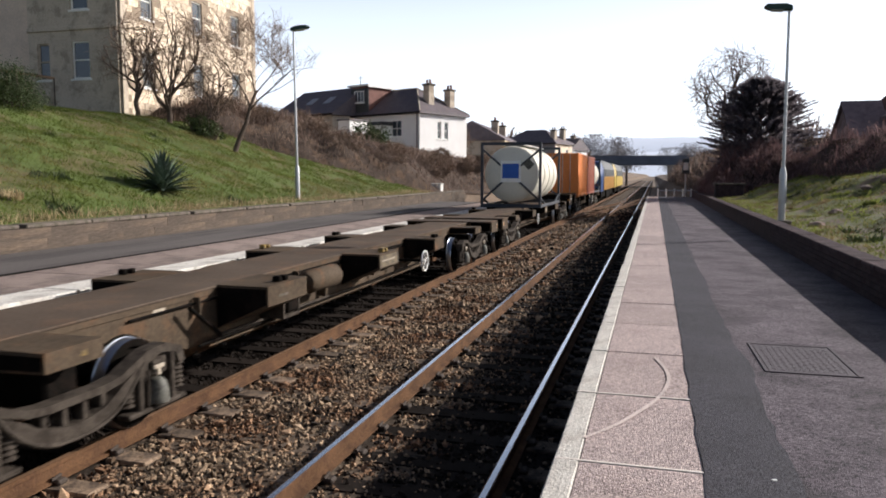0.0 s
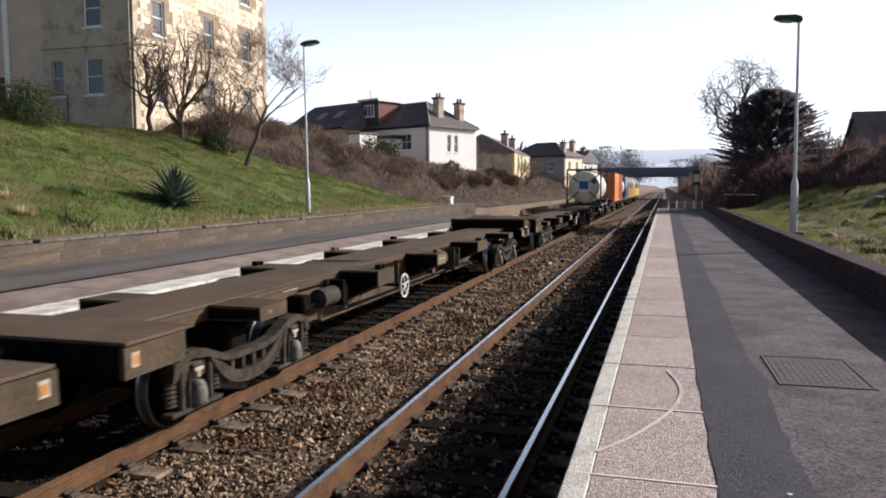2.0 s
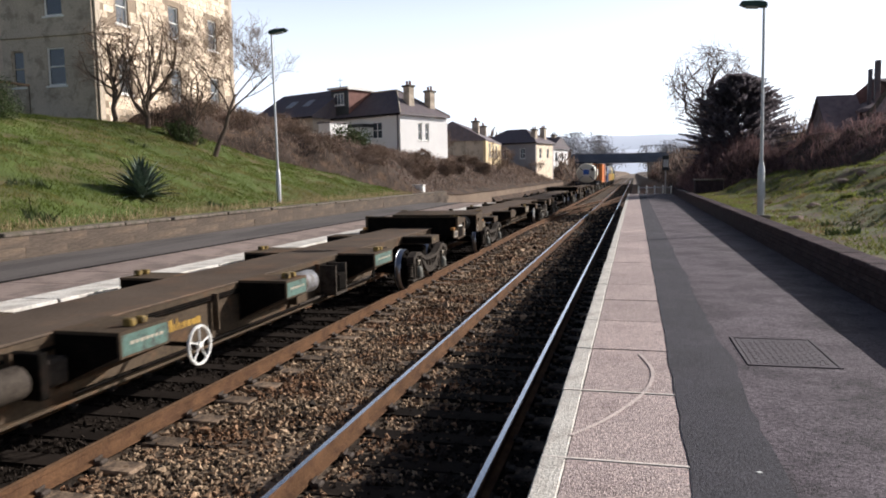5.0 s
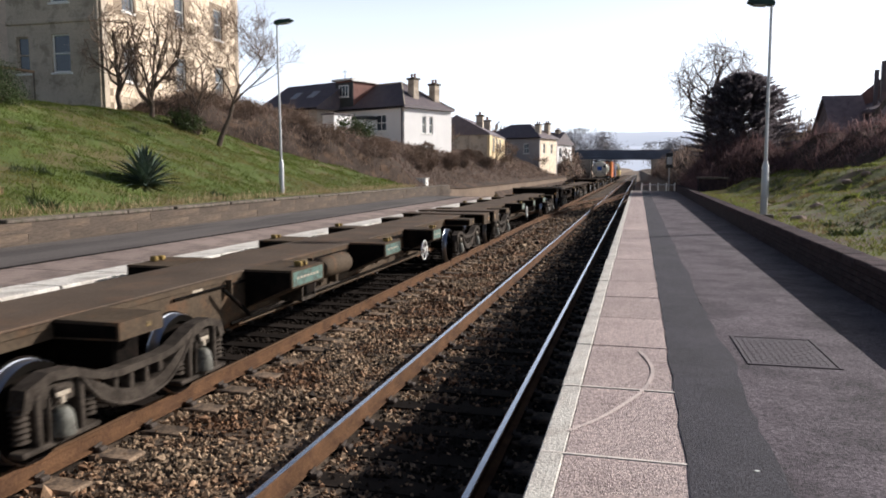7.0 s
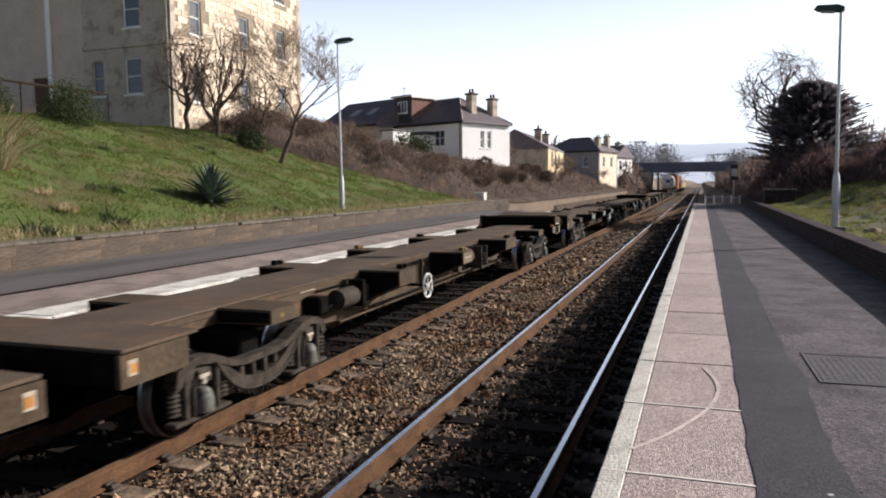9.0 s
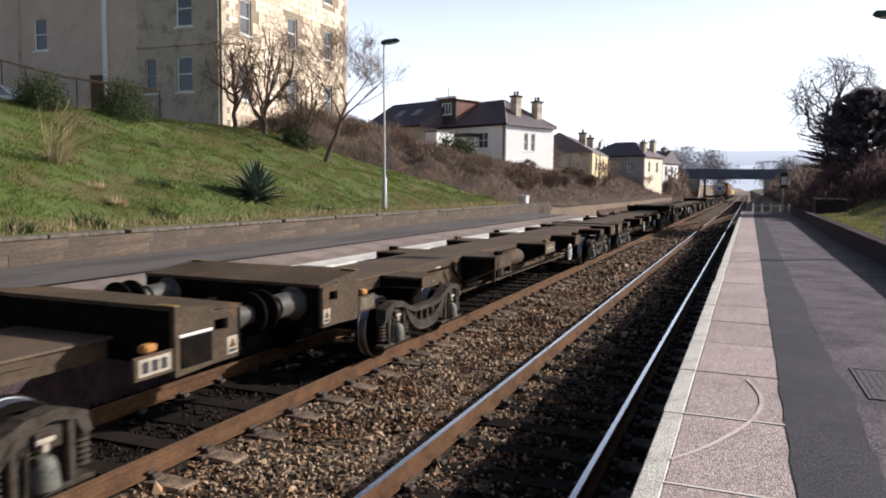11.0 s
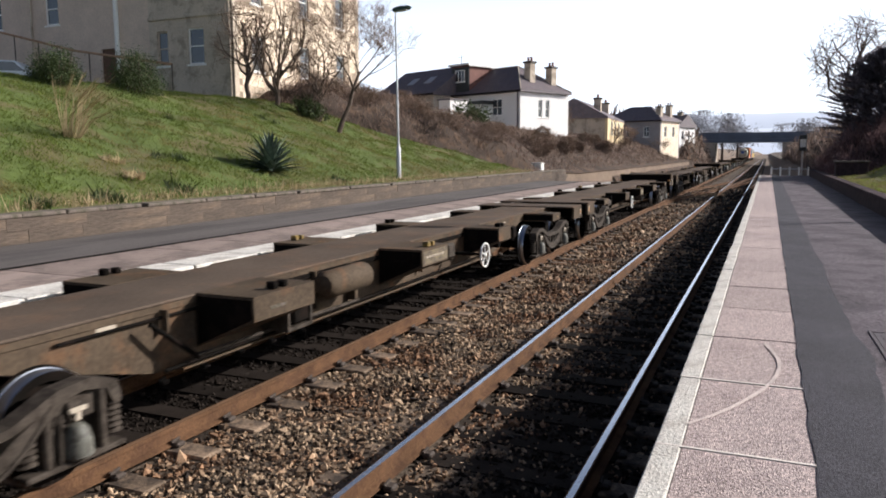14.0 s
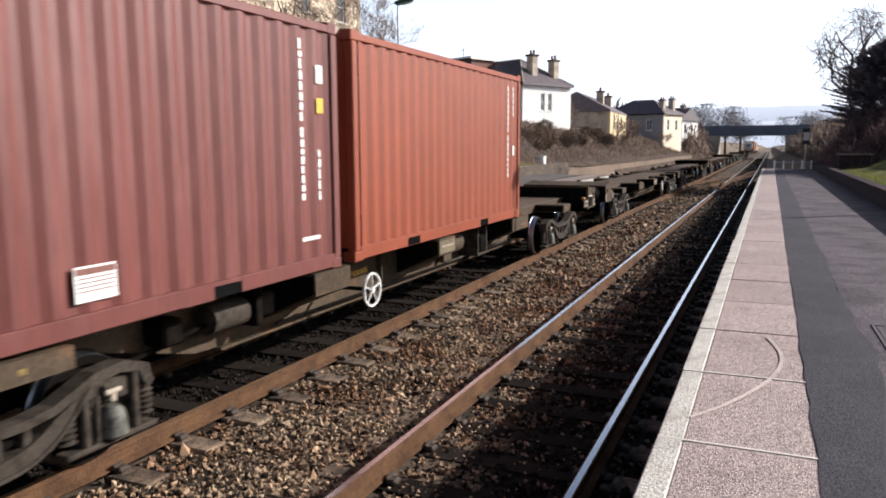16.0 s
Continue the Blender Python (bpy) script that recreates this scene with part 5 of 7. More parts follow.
def crown_tree(base, centre, radii, seed, limbs=7, boughs=5, sprigs=6, trunk_r=0.14, twig_r=0.012, fork=0.35, name="bare_tree", label="", category="tree"):
    """A leafless tree whose limbs, boughs and twigs fan out to fill a rounded crown; centre is given above the base."""
    rnd = random.Random(seed)
    trunk, crown = Geo(), Geo()
    C = Vector(centre)

    def shell(direction, scatter, depth):
        d = (direction + Vector((rnd.gauss(0, 1), rnd.gauss(0, 1), rnd.gauss(0, 1))) * scatter).normalized()
        return C + Vector((d.x * radii[0], d.y * radii[1], d.z * radii[2])) * depth

    def limb(out, p, q, r0, r1, n, bend, slot):
        segs = 4
        side = Vector((rnd.gauss(0, 1), rnd.gauss(0, 1), rnd.gauss(0, 0.6))) * bend * (q - p).length
        pts = [p.lerp(q, i / segs) + side * math.sin(math.pi * i / segs) * 0.5 + Vector((rnd.gauss(0, 1), rnd.gauss(0, 1), rnd.gauss(0, 1))) * (0.035 * (q - p).length if 0 < i < segs else 0) for i in range(segs + 1)]
        for i in range(segs):
            out.tube(pts[i], pts[i + 1], r0 + (r1 - r0) * i / segs, r0 + (r1 - r0) * (i + 1) / segs, n, slot, False)
        return pts

    foot = Vector((0, 0, -0.25))
    top = foot.lerp(C, fork * 2)
    stem = limb(trunk, foot, top, trunk_r, trunk_r * 0.6, 8, 0.05, 0)
    golden = 2.39996
    for i in range(limbs):
        h = -0.25 + 1.2 * (i + 0.5) / limbs
        w = math.sqrt(max(0.05, 1 - min(1, abs(h)) ** 2))
        d = Vector((w * math.cos(i * golden + seed), w * math.sin(i * golden + seed), h))
        la = limb(crown, stem[rnd.choice((2, 3, 4, 4))], shell(d, 0.12, 0.66), trunk_r * 0.5, trunk_r * 0.2, 5, 0.16, 0)
        for k in range(boughs):
            lb = limb(crown, la[rnd.choice((1, 2, 3, 4))], shell(d, 0.5, rnd.uniform(0.7, 0.95)), trunk_r * 0.2, trunk_r * 0.09, 4, 0.16, 0)
            for n in range(sprigs):
                st = lb[rnd.choice((1, 2, 3, 4))]
                way = Vector(((st - C).x / radii[0], (st - C).y / radii[1], (st - C).z / radii[2]))
                en = shell(way.normalized() if way.length > 0.1 else d, 0.42, rnd.uniform(0.75, 1.06))
                if (en - st).length > 0.75 * max(radii):
                    en = st + (en - st).normalized() * 0.75 * max(radii)
                lc = limb(crown, st, en, twig_r, twig_r * 0.5, 3, 0.14, 1)
                for _ in range(2):
                    q = lc[rnd.choice((1, 2, 3))]
                    tip = q + (en - st) * rnd.uniform(0.2, 0.45) + Vector((rnd.gauss(0, 1), rnd.gauss(0, 1), rnd.gauss(0, 1))) * 0.11 * max(radii)
                    crown.tube(q, tip, twig_r * 0.7, twig_r * 0.35, 3, 1, False)
    t = thing(name, label, category, pose(*base))
    part("trunk", trunk, M["bark"], t, smooth=True, fix=False)
    part("crown", crown, [M["bark"], M["twig"]], t, smooth=True, fix=False)
    return t


crown_tree(gz(-22.3, 28.7), (0.1, 0.0, 2.6), (1.8, 1.5, 2.1), 4, 7, 4, 5, 0.12, 0.012, 0.3, label="bare spreading tree with dark limbs in front of the stone house")
crown_tree(gz(-20.9, 29.0), (0.3, 0.0, 2.8), (2.2, 1.6, 2.4), 7, 8, 5, 5, 0.13, 0.012, 0.22, label="bare spreading tree with forked trunk in front of the stone house")
crown_tree(gz(-19.2, 29.8), (0.2, 0.0, 2.3), (1.9, 1.5, 1.9), 12, 7, 4, 4, 0.09, 0.012, 0.25, label="lower bare tree leaning out of the thicket by the stone house")
branch_system(gz(-17.3, 28.4), 3.0, 0.8, 5, 5, 0.12, (0.3, 0.1), 0.55, (3, 4), 0.3, twig_r=0.011, label="slim leaning bare tree on the edge of the thicket")
crown_tree((4.3, 56.5, 1.7), (0.75, 0, 6.4), (3.35, 2.8, 3.5), 3, 11, 5, 6, 0.19, 0.017, 0.33, label="tall round-crowned bare tree with fine twigs behind the conifer")
bush_rnd = random.Random(19)
for i in range(70):
    by = 31.5 + 46 * bush_rnd.random() ** 1.3
    bx = bush_rnd.uniform(-22.5 if by < 43 else -21.0, -13.2)
    if by < float(thicket_edge(bx)) + 0.6 or (by > 41 and bx < -17.6):
        continue
    br = bush_rnd.uniform(0.55, 0.95) * (1.0 if by < 40 else 0.75)
    crown_tree(gz(bx, by, 0.1), (0, 0, br * 1.2), (br * 1.3, br * 1.2, br), 200 + i, 9, 4, 7, 0.035, 0.011 + 0.0003 * (by - 30), 0.15, name="bare_bush",
               label="twiggy brown leafless bush in the thicket" if by < 44 else "low leafless bush on the slope below the houses", category="bush")
for i, (x, y, hh) in enumerate(((-19.8, 76.0, 1.7), (-18.3, 72.0, 1.3), (-16.5, 88.0, 1.9), (-14.5, 80.0, 1.3), (-16.2, 97.0, 1.7), (-13.6, 104.0, 1.6))):
    branch_system(gz(x, y), hh, 0.9, 90 + i, 4, 0.07, (0.05, 0.0), 0.3, (3, 4), 0.35, twig_r=0.022, label="bare grey sapling in front of the terrace")


def conifer(x, y, z, h, r, seed):
    t = thing("conifer", "broad dark evergreen conifer with spiky branch tips", "tree", pose(x, y, z))
    part("trunk", Geo().lathe([(0.28, 0), (0.2, 2.0), (0.05, h - 0.6), (0.001, h - 0.3)], (0, 0, -0.3), 2, 10), M["bark"], t, smooth=True)
    rg = np.random.default_rng(seed)
    vs, fs, o = [], [], 0
    n = 760
    for i in range(n):
        zt = rg.random() ** 0.9
        zz = 0.25 + zt * (h - 0.7)
        rr = r * (1 - 0.82 * ((zt - 0.2) / 0.8) ** 1.9) if zt > 0.2 else r * (0.8 + zt)
        rr *= rg.uniform(0.62, 1.16)
        az = rg.uniform(0, 6.283)
        d = np.array([math.cos(az), math.sin(az), 0.22 + 0.5 * zt])
        s0 = rg.uniform(0.2, 0.5)
        m = 44
        for k in range(m):
            q = s0 + (1 - s0) * k / m
            p = np.array([0, 0, zz]) + d * rr * q + np.array([0, 0, -0.25 * q * q])
            l = (0.46 - 0.28 * (k / m)) * rg.uniform(0.6, 1.2)
            e = rg.normal(0, 1, 3)
            e[2] = abs(e[2]) * 0.4
            e = e / np.linalg.norm(e) * 0.75 + d * 0.75
            w = np.cross(e, rg.normal(0, 1, 3))
            w = w / (np.linalg.norm(w) + 1e-6) * 0.06
            vs += [p - w, p + w, p + e * l]
            fs.append((o, o + 1, o + 2))
            o += 3
    cr = new("crown", mesh_np("crown", np.array(vs), np.array(fs), M["conifer"]))
    cr.parent = t
    return t


conifer(6.35, 51.5, 1.9, 6.6, 3.35, 3)


def leafy(name, label, x, y, z, rx, ry, rz, n, material, seed, leaf=0.09, twig=True):
    """A shrub: clumps of small leaves on a stub of stems, uneven in outline."""
    t = thing(name, label, "bush", pose(x, y, z))
    rg = np.random.default_rng(seed)
    st = Geo()
    rnd = random.Random(seed)
    for i in range(14):
        a = rnd.uniform(0, 6.28)
        st.tube((0.1 * math.cos(a), 0.1 * math.sin(a), -0.2), (rx * 0.7 * math.cos(a), ry * 0.7 * math.sin(a), rz * rnd.uniform(0.6, 1.2)), 0.03, 0.008, 5, caps=False)
    part("stem", st, M["bark"], t, fix=False)
    c = rg.normal(0, 1, (int(n / 30), 3))
    c /= np.linalg.norm(c, axis=1)[:, None]
    c *= rg.uniform(0.45, 1.0, (len(c), 1)) * np.array([rx, ry, rz])
    c[:, 2] = np.abs(c[:, 2]) * 1.1 + 0.1
    p = np.repeat(c, 30, 0) + rg.normal(0, 1, (len(c) * 30, 3)) * 0.14 * (rx + rz) / 2
    p[:, 2] = np.maximum(p[:, 2], 0)
    k = len(p)
    u = rg.normal(0, 1, (k, 3))
    u /= np.linalg.norm(u, axis=1)[:, None]
    w = np.cross(u, rg.normal(0, 1, (k, 3)))
    w /= np.linalg.norm(w, axis=1)[:, None]
    s = leaf * rg.uniform(0.6, 1.4, (k, 1))
    v = np.stack([p - u * s, p + w * s * 0.35, p + u * s, p - w * s * 0.35], 1)
    f = np.arange(4 * k).reshape(k, 4)
    cr = new("crown", mesh_np("crown", v, f, material))
    cr.parent = t
    return t


leafy("evergreen_shrub", "dense dark green shrub at the top of the bank", -20.7, 20.5, ground_z(-20.7, 20.5) - 0.1, 1.0, 0.9, 1.3, 9000, M["shrub"], 61, 0.04)
leafy("evergreen_shrub", "rounded dark green shrub at the top of the bank", -20.9, 17.3, ground_z(-20.9, 17.3) - 0.1, 0.85, 0.8, 0.95, 7500, M["shrub"], 62, 0.04)
leafy("evergreen_shrub", "dark green hedge bush beside the white house", -22.6, 57.5, 4.6, 2.0, 1.2, 1.7, 2600, M["shrub"], 63, 0.13)
for i, (x, y) in enumerate(((-17.2, 30.4), (-16.4, 30.2))):
    leafy("low_bush", "small dark bush at the edge of the thicket", x - 2.5, y - 1.0, ground_z(x - 2.5, y - 1.0), 0.7, 0.7, 0.6, 1100, M["shrub"], 70 + i, 0.07)


def thicket(name, label, x0, x1, y0, y1, inside, height, n, seed, length=0.9, width=0.012, step=0.7, z_of=ground_z, mats=("bramble_core", "bramble")):
    """Tangled brambles: a dark lumpy filler mound with arching stems over it."""
    t = thing(name, label, "brambles", kind="stuff")

    def top(x, y):
        m = inside(x, y)
        if m <= 0:
            return z_of(x, y) - 0.4
        return z_of(x, y) + m * height * (0.6 + 0.7 * noise.noise((x * 0.4, y * 0.36, seed)) + 0.45 * noise.noise((x * 1.0, y * 0.9, seed)))
    xs = np.arange(x0, x1 + step, step)
    ys = np.concatenate([np.arange(y0, min(y1, 62), step), np.arange(62, y1 + 2, step * 2.2)]) if y1 > 62 else np.arange(y0, y1 + step, step)
    v = [(x, y, top(x, y)) for y in ys for x in xs]
    m = len(xs)
    f = [(j * m + i, j * m + i + 1, (j + 1) * m + i + 1, (j + 1) * m + i) for j in range(len(ys) - 1) for i in range(m - 1)]
    g = Geo().add(v, f)
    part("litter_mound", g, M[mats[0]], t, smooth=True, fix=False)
    rg = np.random.default_rng(seed)
    vs, fs, o = [], [], 0
    tries = 0
    while o < n * 6 and tries < n * 5:
        tries += 1
        x, y = rg.uniform(x0, x1), y0 + (y1 - y0) * rg.random() ** (1.7 if y1 > 62 else 1.0)
        k = inside(x, y)
        if k <= 0.05:
            continue
        far = 1 + max(0, y - 45) * 0.02
        p = np.array([x, y, top(x, y) - 0.15])
        a = rg.uniform(0, 6.283)
        l = length * rg.uniform(0.4, 1.5) * (0.6 + 0.4 * k)
        d = np.array([math.cos(a), math.sin(a), 0]) * l * rg.uniform(0.3, 1.2)
        up = np.array([0, 0, l * rg.uniform(0.12, 0.75)])
        q, r = p + d * 0.45 + up, p + d + up * rg.uniform(0.0, 1.2)
        w = np.array([-math.sin(a), math.cos(a), rg.uniform(-0.5, 0.5)]) * width * far * rg.uniform(0.6, 1.8)
        vs += [p - w, p + w, q + w * 0.8, q - w * 0.8, r, r + w * 0.3]
        fs += [(o, o + 1, o + 2, o + 3), (o + 3, o + 2, o + 5, o + 4)]
        o += 6
    st = new("stems", mesh_np("stems", np.array(vs), np.array(fs), M[mats[1]]))
    st.parent = t
    return t


thicket("bramble_thicket", "brown tangled leafless brambles covering the bank", -27, -11.9, 29, 132,
        lambda x, y: min(1.0, max(0.0, (y - float(thicket_edge(x))) / 1.6)) * (1 if x > -23.6 or y > 43 else 0) * min(1, max(0.15, (-11.9 - x) / 2.0)) * min(1, max(0, (132 - y) / 10)) * (1 - 0.68 * min(1, max(0, (y - 40) / 10))) * (0.4 if y > 44 and x < -18.5 else 1), 1.45, 60000, 5, 0.75, 0.010)
thicket("brown_bushes", "reddish brown leafless bushes along the top of the bank", 6.5, 20, 30, 46,
        lambda x, y: min(1.0, max(0.0, (x - 7.2 - (38 - min(y, 38)) * 0.05) / 1.5)) * min(1, max(0, (y - 30.5) / 2)) * min(1, max(0, (46 - y) / 2)), 1.3, 16000, 8, 0.8, 0.011, mats=("bramble_core", "bush_stems"))
thicket("brown_bushes", "light brown leafless scrub beside the platform end", 2.9, 8.5, 42, 56,
        lambda x, y: min(1.0, max(0.0, (x - 2.9) / 1.0)) * min(1, max(0, (y - 42) / 2)) * min(1, max(0, (56 - y) / 2)) * min(1, max(0, (8.5 - x) / 2)), 1.7, 15000, 9, 1.0, 0.011, mats=("bramble_core", "bush_stems"))
thicket("line_scrub", "dark leafless scrub lining the railway", 2.6, 14, 57, 158,
        lambda x, y: min(1.0, max(0.0, (x - 2.4) / 1.5)) * min(1, max(0, (y - 57) / 4)), 2.6, 7000, 10, 1.6, 0.02, 1.2)
thicket("line_scrub", "dark leafless scrub lining the railway", -30, -10.2, 128, 160,
        lambda x, y: min(1.0, max(0.0, (-9.6 - x) / 2)) * min(1, max(0, (y - 128) / 4)), 4.0, 5000, 12, 1.8, 0.03, 1.4)


def far_tree(x, y, z, h, r, seed):
    t = thing("distant_tree", "hazy grey leafless tree beyond the bridge", "tree", pose(x, y, z), group="distant trees")
    part("trunk", Geo().tube((0, 0, -1), (0, 0, h * 0.5), 0.35, 0.2, 8), M["bark"], t)
    rg = np.random.default_rng(seed)
    n = 2600
    c = rg.normal(0, 1, (26, 3)) * np.array([r * 0.42, r * 0.42, h * 0.17]) + np.array([0, 0, h * 0.62])
    p = np.repeat(c, n // 26, 0) + rg.normal(0, 1, (26 * (n // 26), 3)) * r * 0.2
    p[:, 2] = np.clip(p[:, 2], 0.4, h)
    k = len(p)
    u = rg.normal(0, 1, (k, 3)) * r * 0.07
    w = np.cross(u, rg.normal(0, 1, (k, 3)))
    w = w / np.linalg.norm(w, axis=1)[:, None] * 0.09
    v = np.stack([p - u, p + w, p + u], 1)
    cr = new("crown", mesh_np("crown", v, np.arange(3 * k).reshape(k, 3), M["hazed_wood"]))
    cr.parent = t


for i, (x, y, h, r) in enumerate(((-6.5, 186, 9.5, 4), (-10, 190, 11, 4.5), (-14, 186, 11.5, 5), (-18.5, 192, 11, 5), (-23, 188, 10, 5), (5.0, 182, 8, 4), (9, 178, 9, 4), (14, 175, 9, 4.5), (-28, 185, 10, 5))):
    far_tree(x, y, 0.5, h, r, 80 + i)


def pampas(x, y):
    t = thing("dry_grass_clump", "tall dry straw-coloured grass stalks on the bank", "plant", pose(*gz(x, y)))
    rnd = random.Random(4)
    g = Geo()
    for i in range(70):
        a = rnd.uniform(0, 6.28)
        l = rnd.uniform(0.5, 1.6)
        b = rnd.uniform(0.1, 0.6)
        p0 = Vector((0.18 * math.cos(a), 0.18 * math.sin(a), 0))
        p1 = p0 + Vector((b * math.cos(a) * 0.5 + 0.2, b * math.sin(a) * 0.5, l * 0.65))
        p2 = p1 + Vector((b * math.cos(a) * 0.7 + 0.45, b * math.sin(a) * 0.6, l * 0.35))
        g.tube(p0, p1, 0.008, 0.006, 3, caps=False).tube(p1, p2, 0.006, 0.011 if i % 7 == 0 else 0.003, 3, caps=False)
    part("straw", g, M["dry_stalk"], t, fix=False)


pampas(-15.6, 13.3)

# handrail in front of the house, and the car parked behind the crest
hr = thing("handrail", "long rusty handrail climbing in front of the house", "railing")
part("rail", Geo().tube((-26.6, 28.6, 6.75), (-33.0, 28.6, 7.75), 0.06, n=8).tube((-33.0, 28.6, 7.75), (-40.0, 28.6, 9.4), 0.06, n=8), M["rust_pipe"], hr)
for i in range(8):
    x = -26.6 - 1.8 * i
    zt = 6.75 + (x + 26.6) * -0.157 if x > -33 else 7.75 + (x + 33) * -0.236
    part("post", Geo().tube((x, 28.6, ground_z(x, 28.6) - 0.3), (x, 28.6, zt), 0.03, n=6), M["wall_stone"], hr)


def car(x, y):
    z = ground_z(x, y) - 0.02
    c = thing("parked_car", "pale blue hatchback parked behind the crest of the bank", "car", pose(x, y, z, 0, 0, 35))
    part("body", Geo().prism([(-2.0, 0.3), (2.0, 0.3), (2.05, 0.75), (1.2, 0.92), (0.6, 1.42), (-1.3, 1.45), (-1.95, 0.95), (-2.05, 0.6)], 1, -0.85, 0.85), M["car_paint"], c)
    part("rear_window", Geo().add([(-1.99, -0.7, 0.98), (-1.99, 0.7, 0.98), (-1.38, 0.62, 1.42), (-1.38, -0.62, 1.42)], [(0, 1, 2, 3)]), M["window_glass"], c)
    part("number_plate", Geo().box(-2.07, -2.05, -0.26, 0.26, 0.6, 0.72), M["yellow"], c)
    for s in (-1, 1):
        part("side_window", Geo().prism([(-1.2, 0.95), (1.0, 0.95), (0.55, 1.36), (-1.2, 1.38)], 1, s * 0.851, s * 0.856), M["window_glass"], c)
        part("tail_lamp", Geo().box(-2.06, -1.98, s * 0.6, s * 0.82, 0.7, 0.95, 0.02), M["red_tile"], c)
        for wx in (-1.25, 1.3):
            part("wheel", Geo().lathe([(0.001, 0.1 * s), (0.2, 0.1 * s), (0.31, 0.08 * s), (0.31, -0.1 * s)], (wx, s * 0.78, 0.31), 1, 18), M["black"], c)


car(-33.3, 25.0)


# ---- the train ----
WL = 19.27                        # wagon length over headstocks
PAIR = 40.6


def travel(t):
    """Metres that the train has gone at t seconds: it slows a little."""
    return 12.187 * t - 0.07337 * t * t + 0.0014495 * t ** 3


def side_girder(Q):
    prof = [(0.9, 1.04), (18.9, 1.04), (18.9, 0.88), (16.3, 0.88), (15.9, 0.78), (14.6, 0.43), (14.3, 0.42),
            (5.8, 0.42), (5.5, 0.43), (4.2, 0.78), (3.8, 0.88), (0.9, 0.88)]
    return [(Q(q), z) for q, z in prof]


def bogie_parts(w, yc):
    b = part("bogie", Geo().box(-0.95, 0.95, yc - 0.18, yc + 0.18, 0.5, 0.84, 0.03).box(-0.5, 0.5, yc - 1.3, yc + 1.3, 0.52, 0.62, 0.02), M["wagon_dark"], w)
    for s in (-1, 1):
        g = Geo()
        x0, x1 = s * 0.96, s * 1.08
        # swooping side frame: high over the axles, low and windowed between them
        g.prism([(yc - 1.4, 0.56), (yc - 1.36, 0.72), (yc - 1.12, 0.8), (yc - 0.86, 0.78), (yc - 0.5, 0.64), (yc - 0.3, 0.615), (yc + 0.3, 0.615), (yc + 0.5, 0.64), (yc + 0.86, 0.78), (yc + 1.12, 0.8), (yc + 1.36, 0.72), (yc + 1.4, 0.56),
                 (yc + 1.32, 0.56), (yc + 1.26, 0.68), (yc + 1.08, 0.72), (yc + 0.84, 0.69), (yc + 0.5, 0.575), (yc + 0.3, 0.55), (yc - 0.3, 0.55), (yc - 0.5, 0.575), (yc - 0.84, 0.69), (yc - 1.08, 0.72), (yc - 1.26, 0.68), (yc - 1.32, 0.56)], 0, x0, s * 1.11)
        low = [(yc + 0.8 - 1.6 * i / 14, 0.27 + 0.42 * abs(2 * i / 14 - 1) ** 2.8) for i in range(15)]
        g.prism([*[(yc - 0.52 + 1.04 * i / 10, 0.385 + 0.16 * abs(2 * i / 10 - 1) ** 2.4) for i in range(11)], *low], 0, x0, s * 1.1)
        for k in range(len(low) - 1):
            (ya, za), (yb, zb) = low[k], low[k + 1]
            g.tube((s * 1.1, ya, za), (s * 1.1, yb, zb), 0.02, n=6, caps=False)
        for o in (-0.32, -0.11, 0.11, 0.32):
            g.box(x0, s * 1.07, yc + o - 0.035, yc + o + 0.035, 0.36, 0.57, 0.012)
        for e in (-1, 1):
            ya = yc + e * 1.0
            for o in (-0.23, 0.23):
                g.box(x0, s * 1.1, ya + o - 0.035, ya + o + 0.035, 0.22, 0.72, 0.015)
            g.box(x0, s * 1.11, ya - 0.42, ya + 0.42, 0.2, 0.245, 0.012)
            g.box(s * 0.97, s * 1.0, ya - 0.24, ya + 0.24, 0.245, 0.7, 0.01)
            g.tube((s * 1.1, ya - 0.14, 0.6), (s * 1.1, ya - 0.155, 0.26), 0.018, n=6)
        part("side_frame", g, M["bogie"], b)
        for e in (-1, 1):
            ya = yc + e * 1.0
            g = Geo()
            g.lathe([(0.001, 0.5), (0.05, 0.49), (0.085, 0.45), (0.1, 0.38), (0.105, 0.27), (0.09, 0.255), (0.001, 0.25)], (s * 1.09, ya, 0), 2, 16)
            part("axlebox", g, M["axlebox"], b, "greasy grey-green axlebox cover", smooth=True)
            g = Geo()
            g.box(s * 0.98, s * 1.06, ya - 0.2, ya + 0.2, 0.5, 0.7, 0.02).box(s * 1.06, s * 1.1, ya - 0.07, ya + 0.07, 0.55, 0.66, 0.015)
            part("axle_guard", g, M["bogie"], b)
            part("adaptor", Geo().box(s * 1.1, s * 1.125, ya - 0.075, ya + 0.075, 0.585, 0.62, 0.006).box(s * 1.1, s * 1.12, ya - 0.025, ya + 0.025, 0.52, 0.586, 0.006), M["dull_label"], b, "pale grease-wiped adaptor")
            for o in (-0.36, 0.36):
                g = Geo()
                prof = []
                for k in range(7):
                    prof += [(0.05, 0.3 + 0.045 * k), (0.072, 0.3 + 0.045 * k + 0.014), (0.05, 0.3 + 0.045 * k + 0.03)]
                g.lathe(prof, (s * 1.03, ya + o, 0), 2, 10)
                part("spring", g, M["bogie"], b, smooth=True)
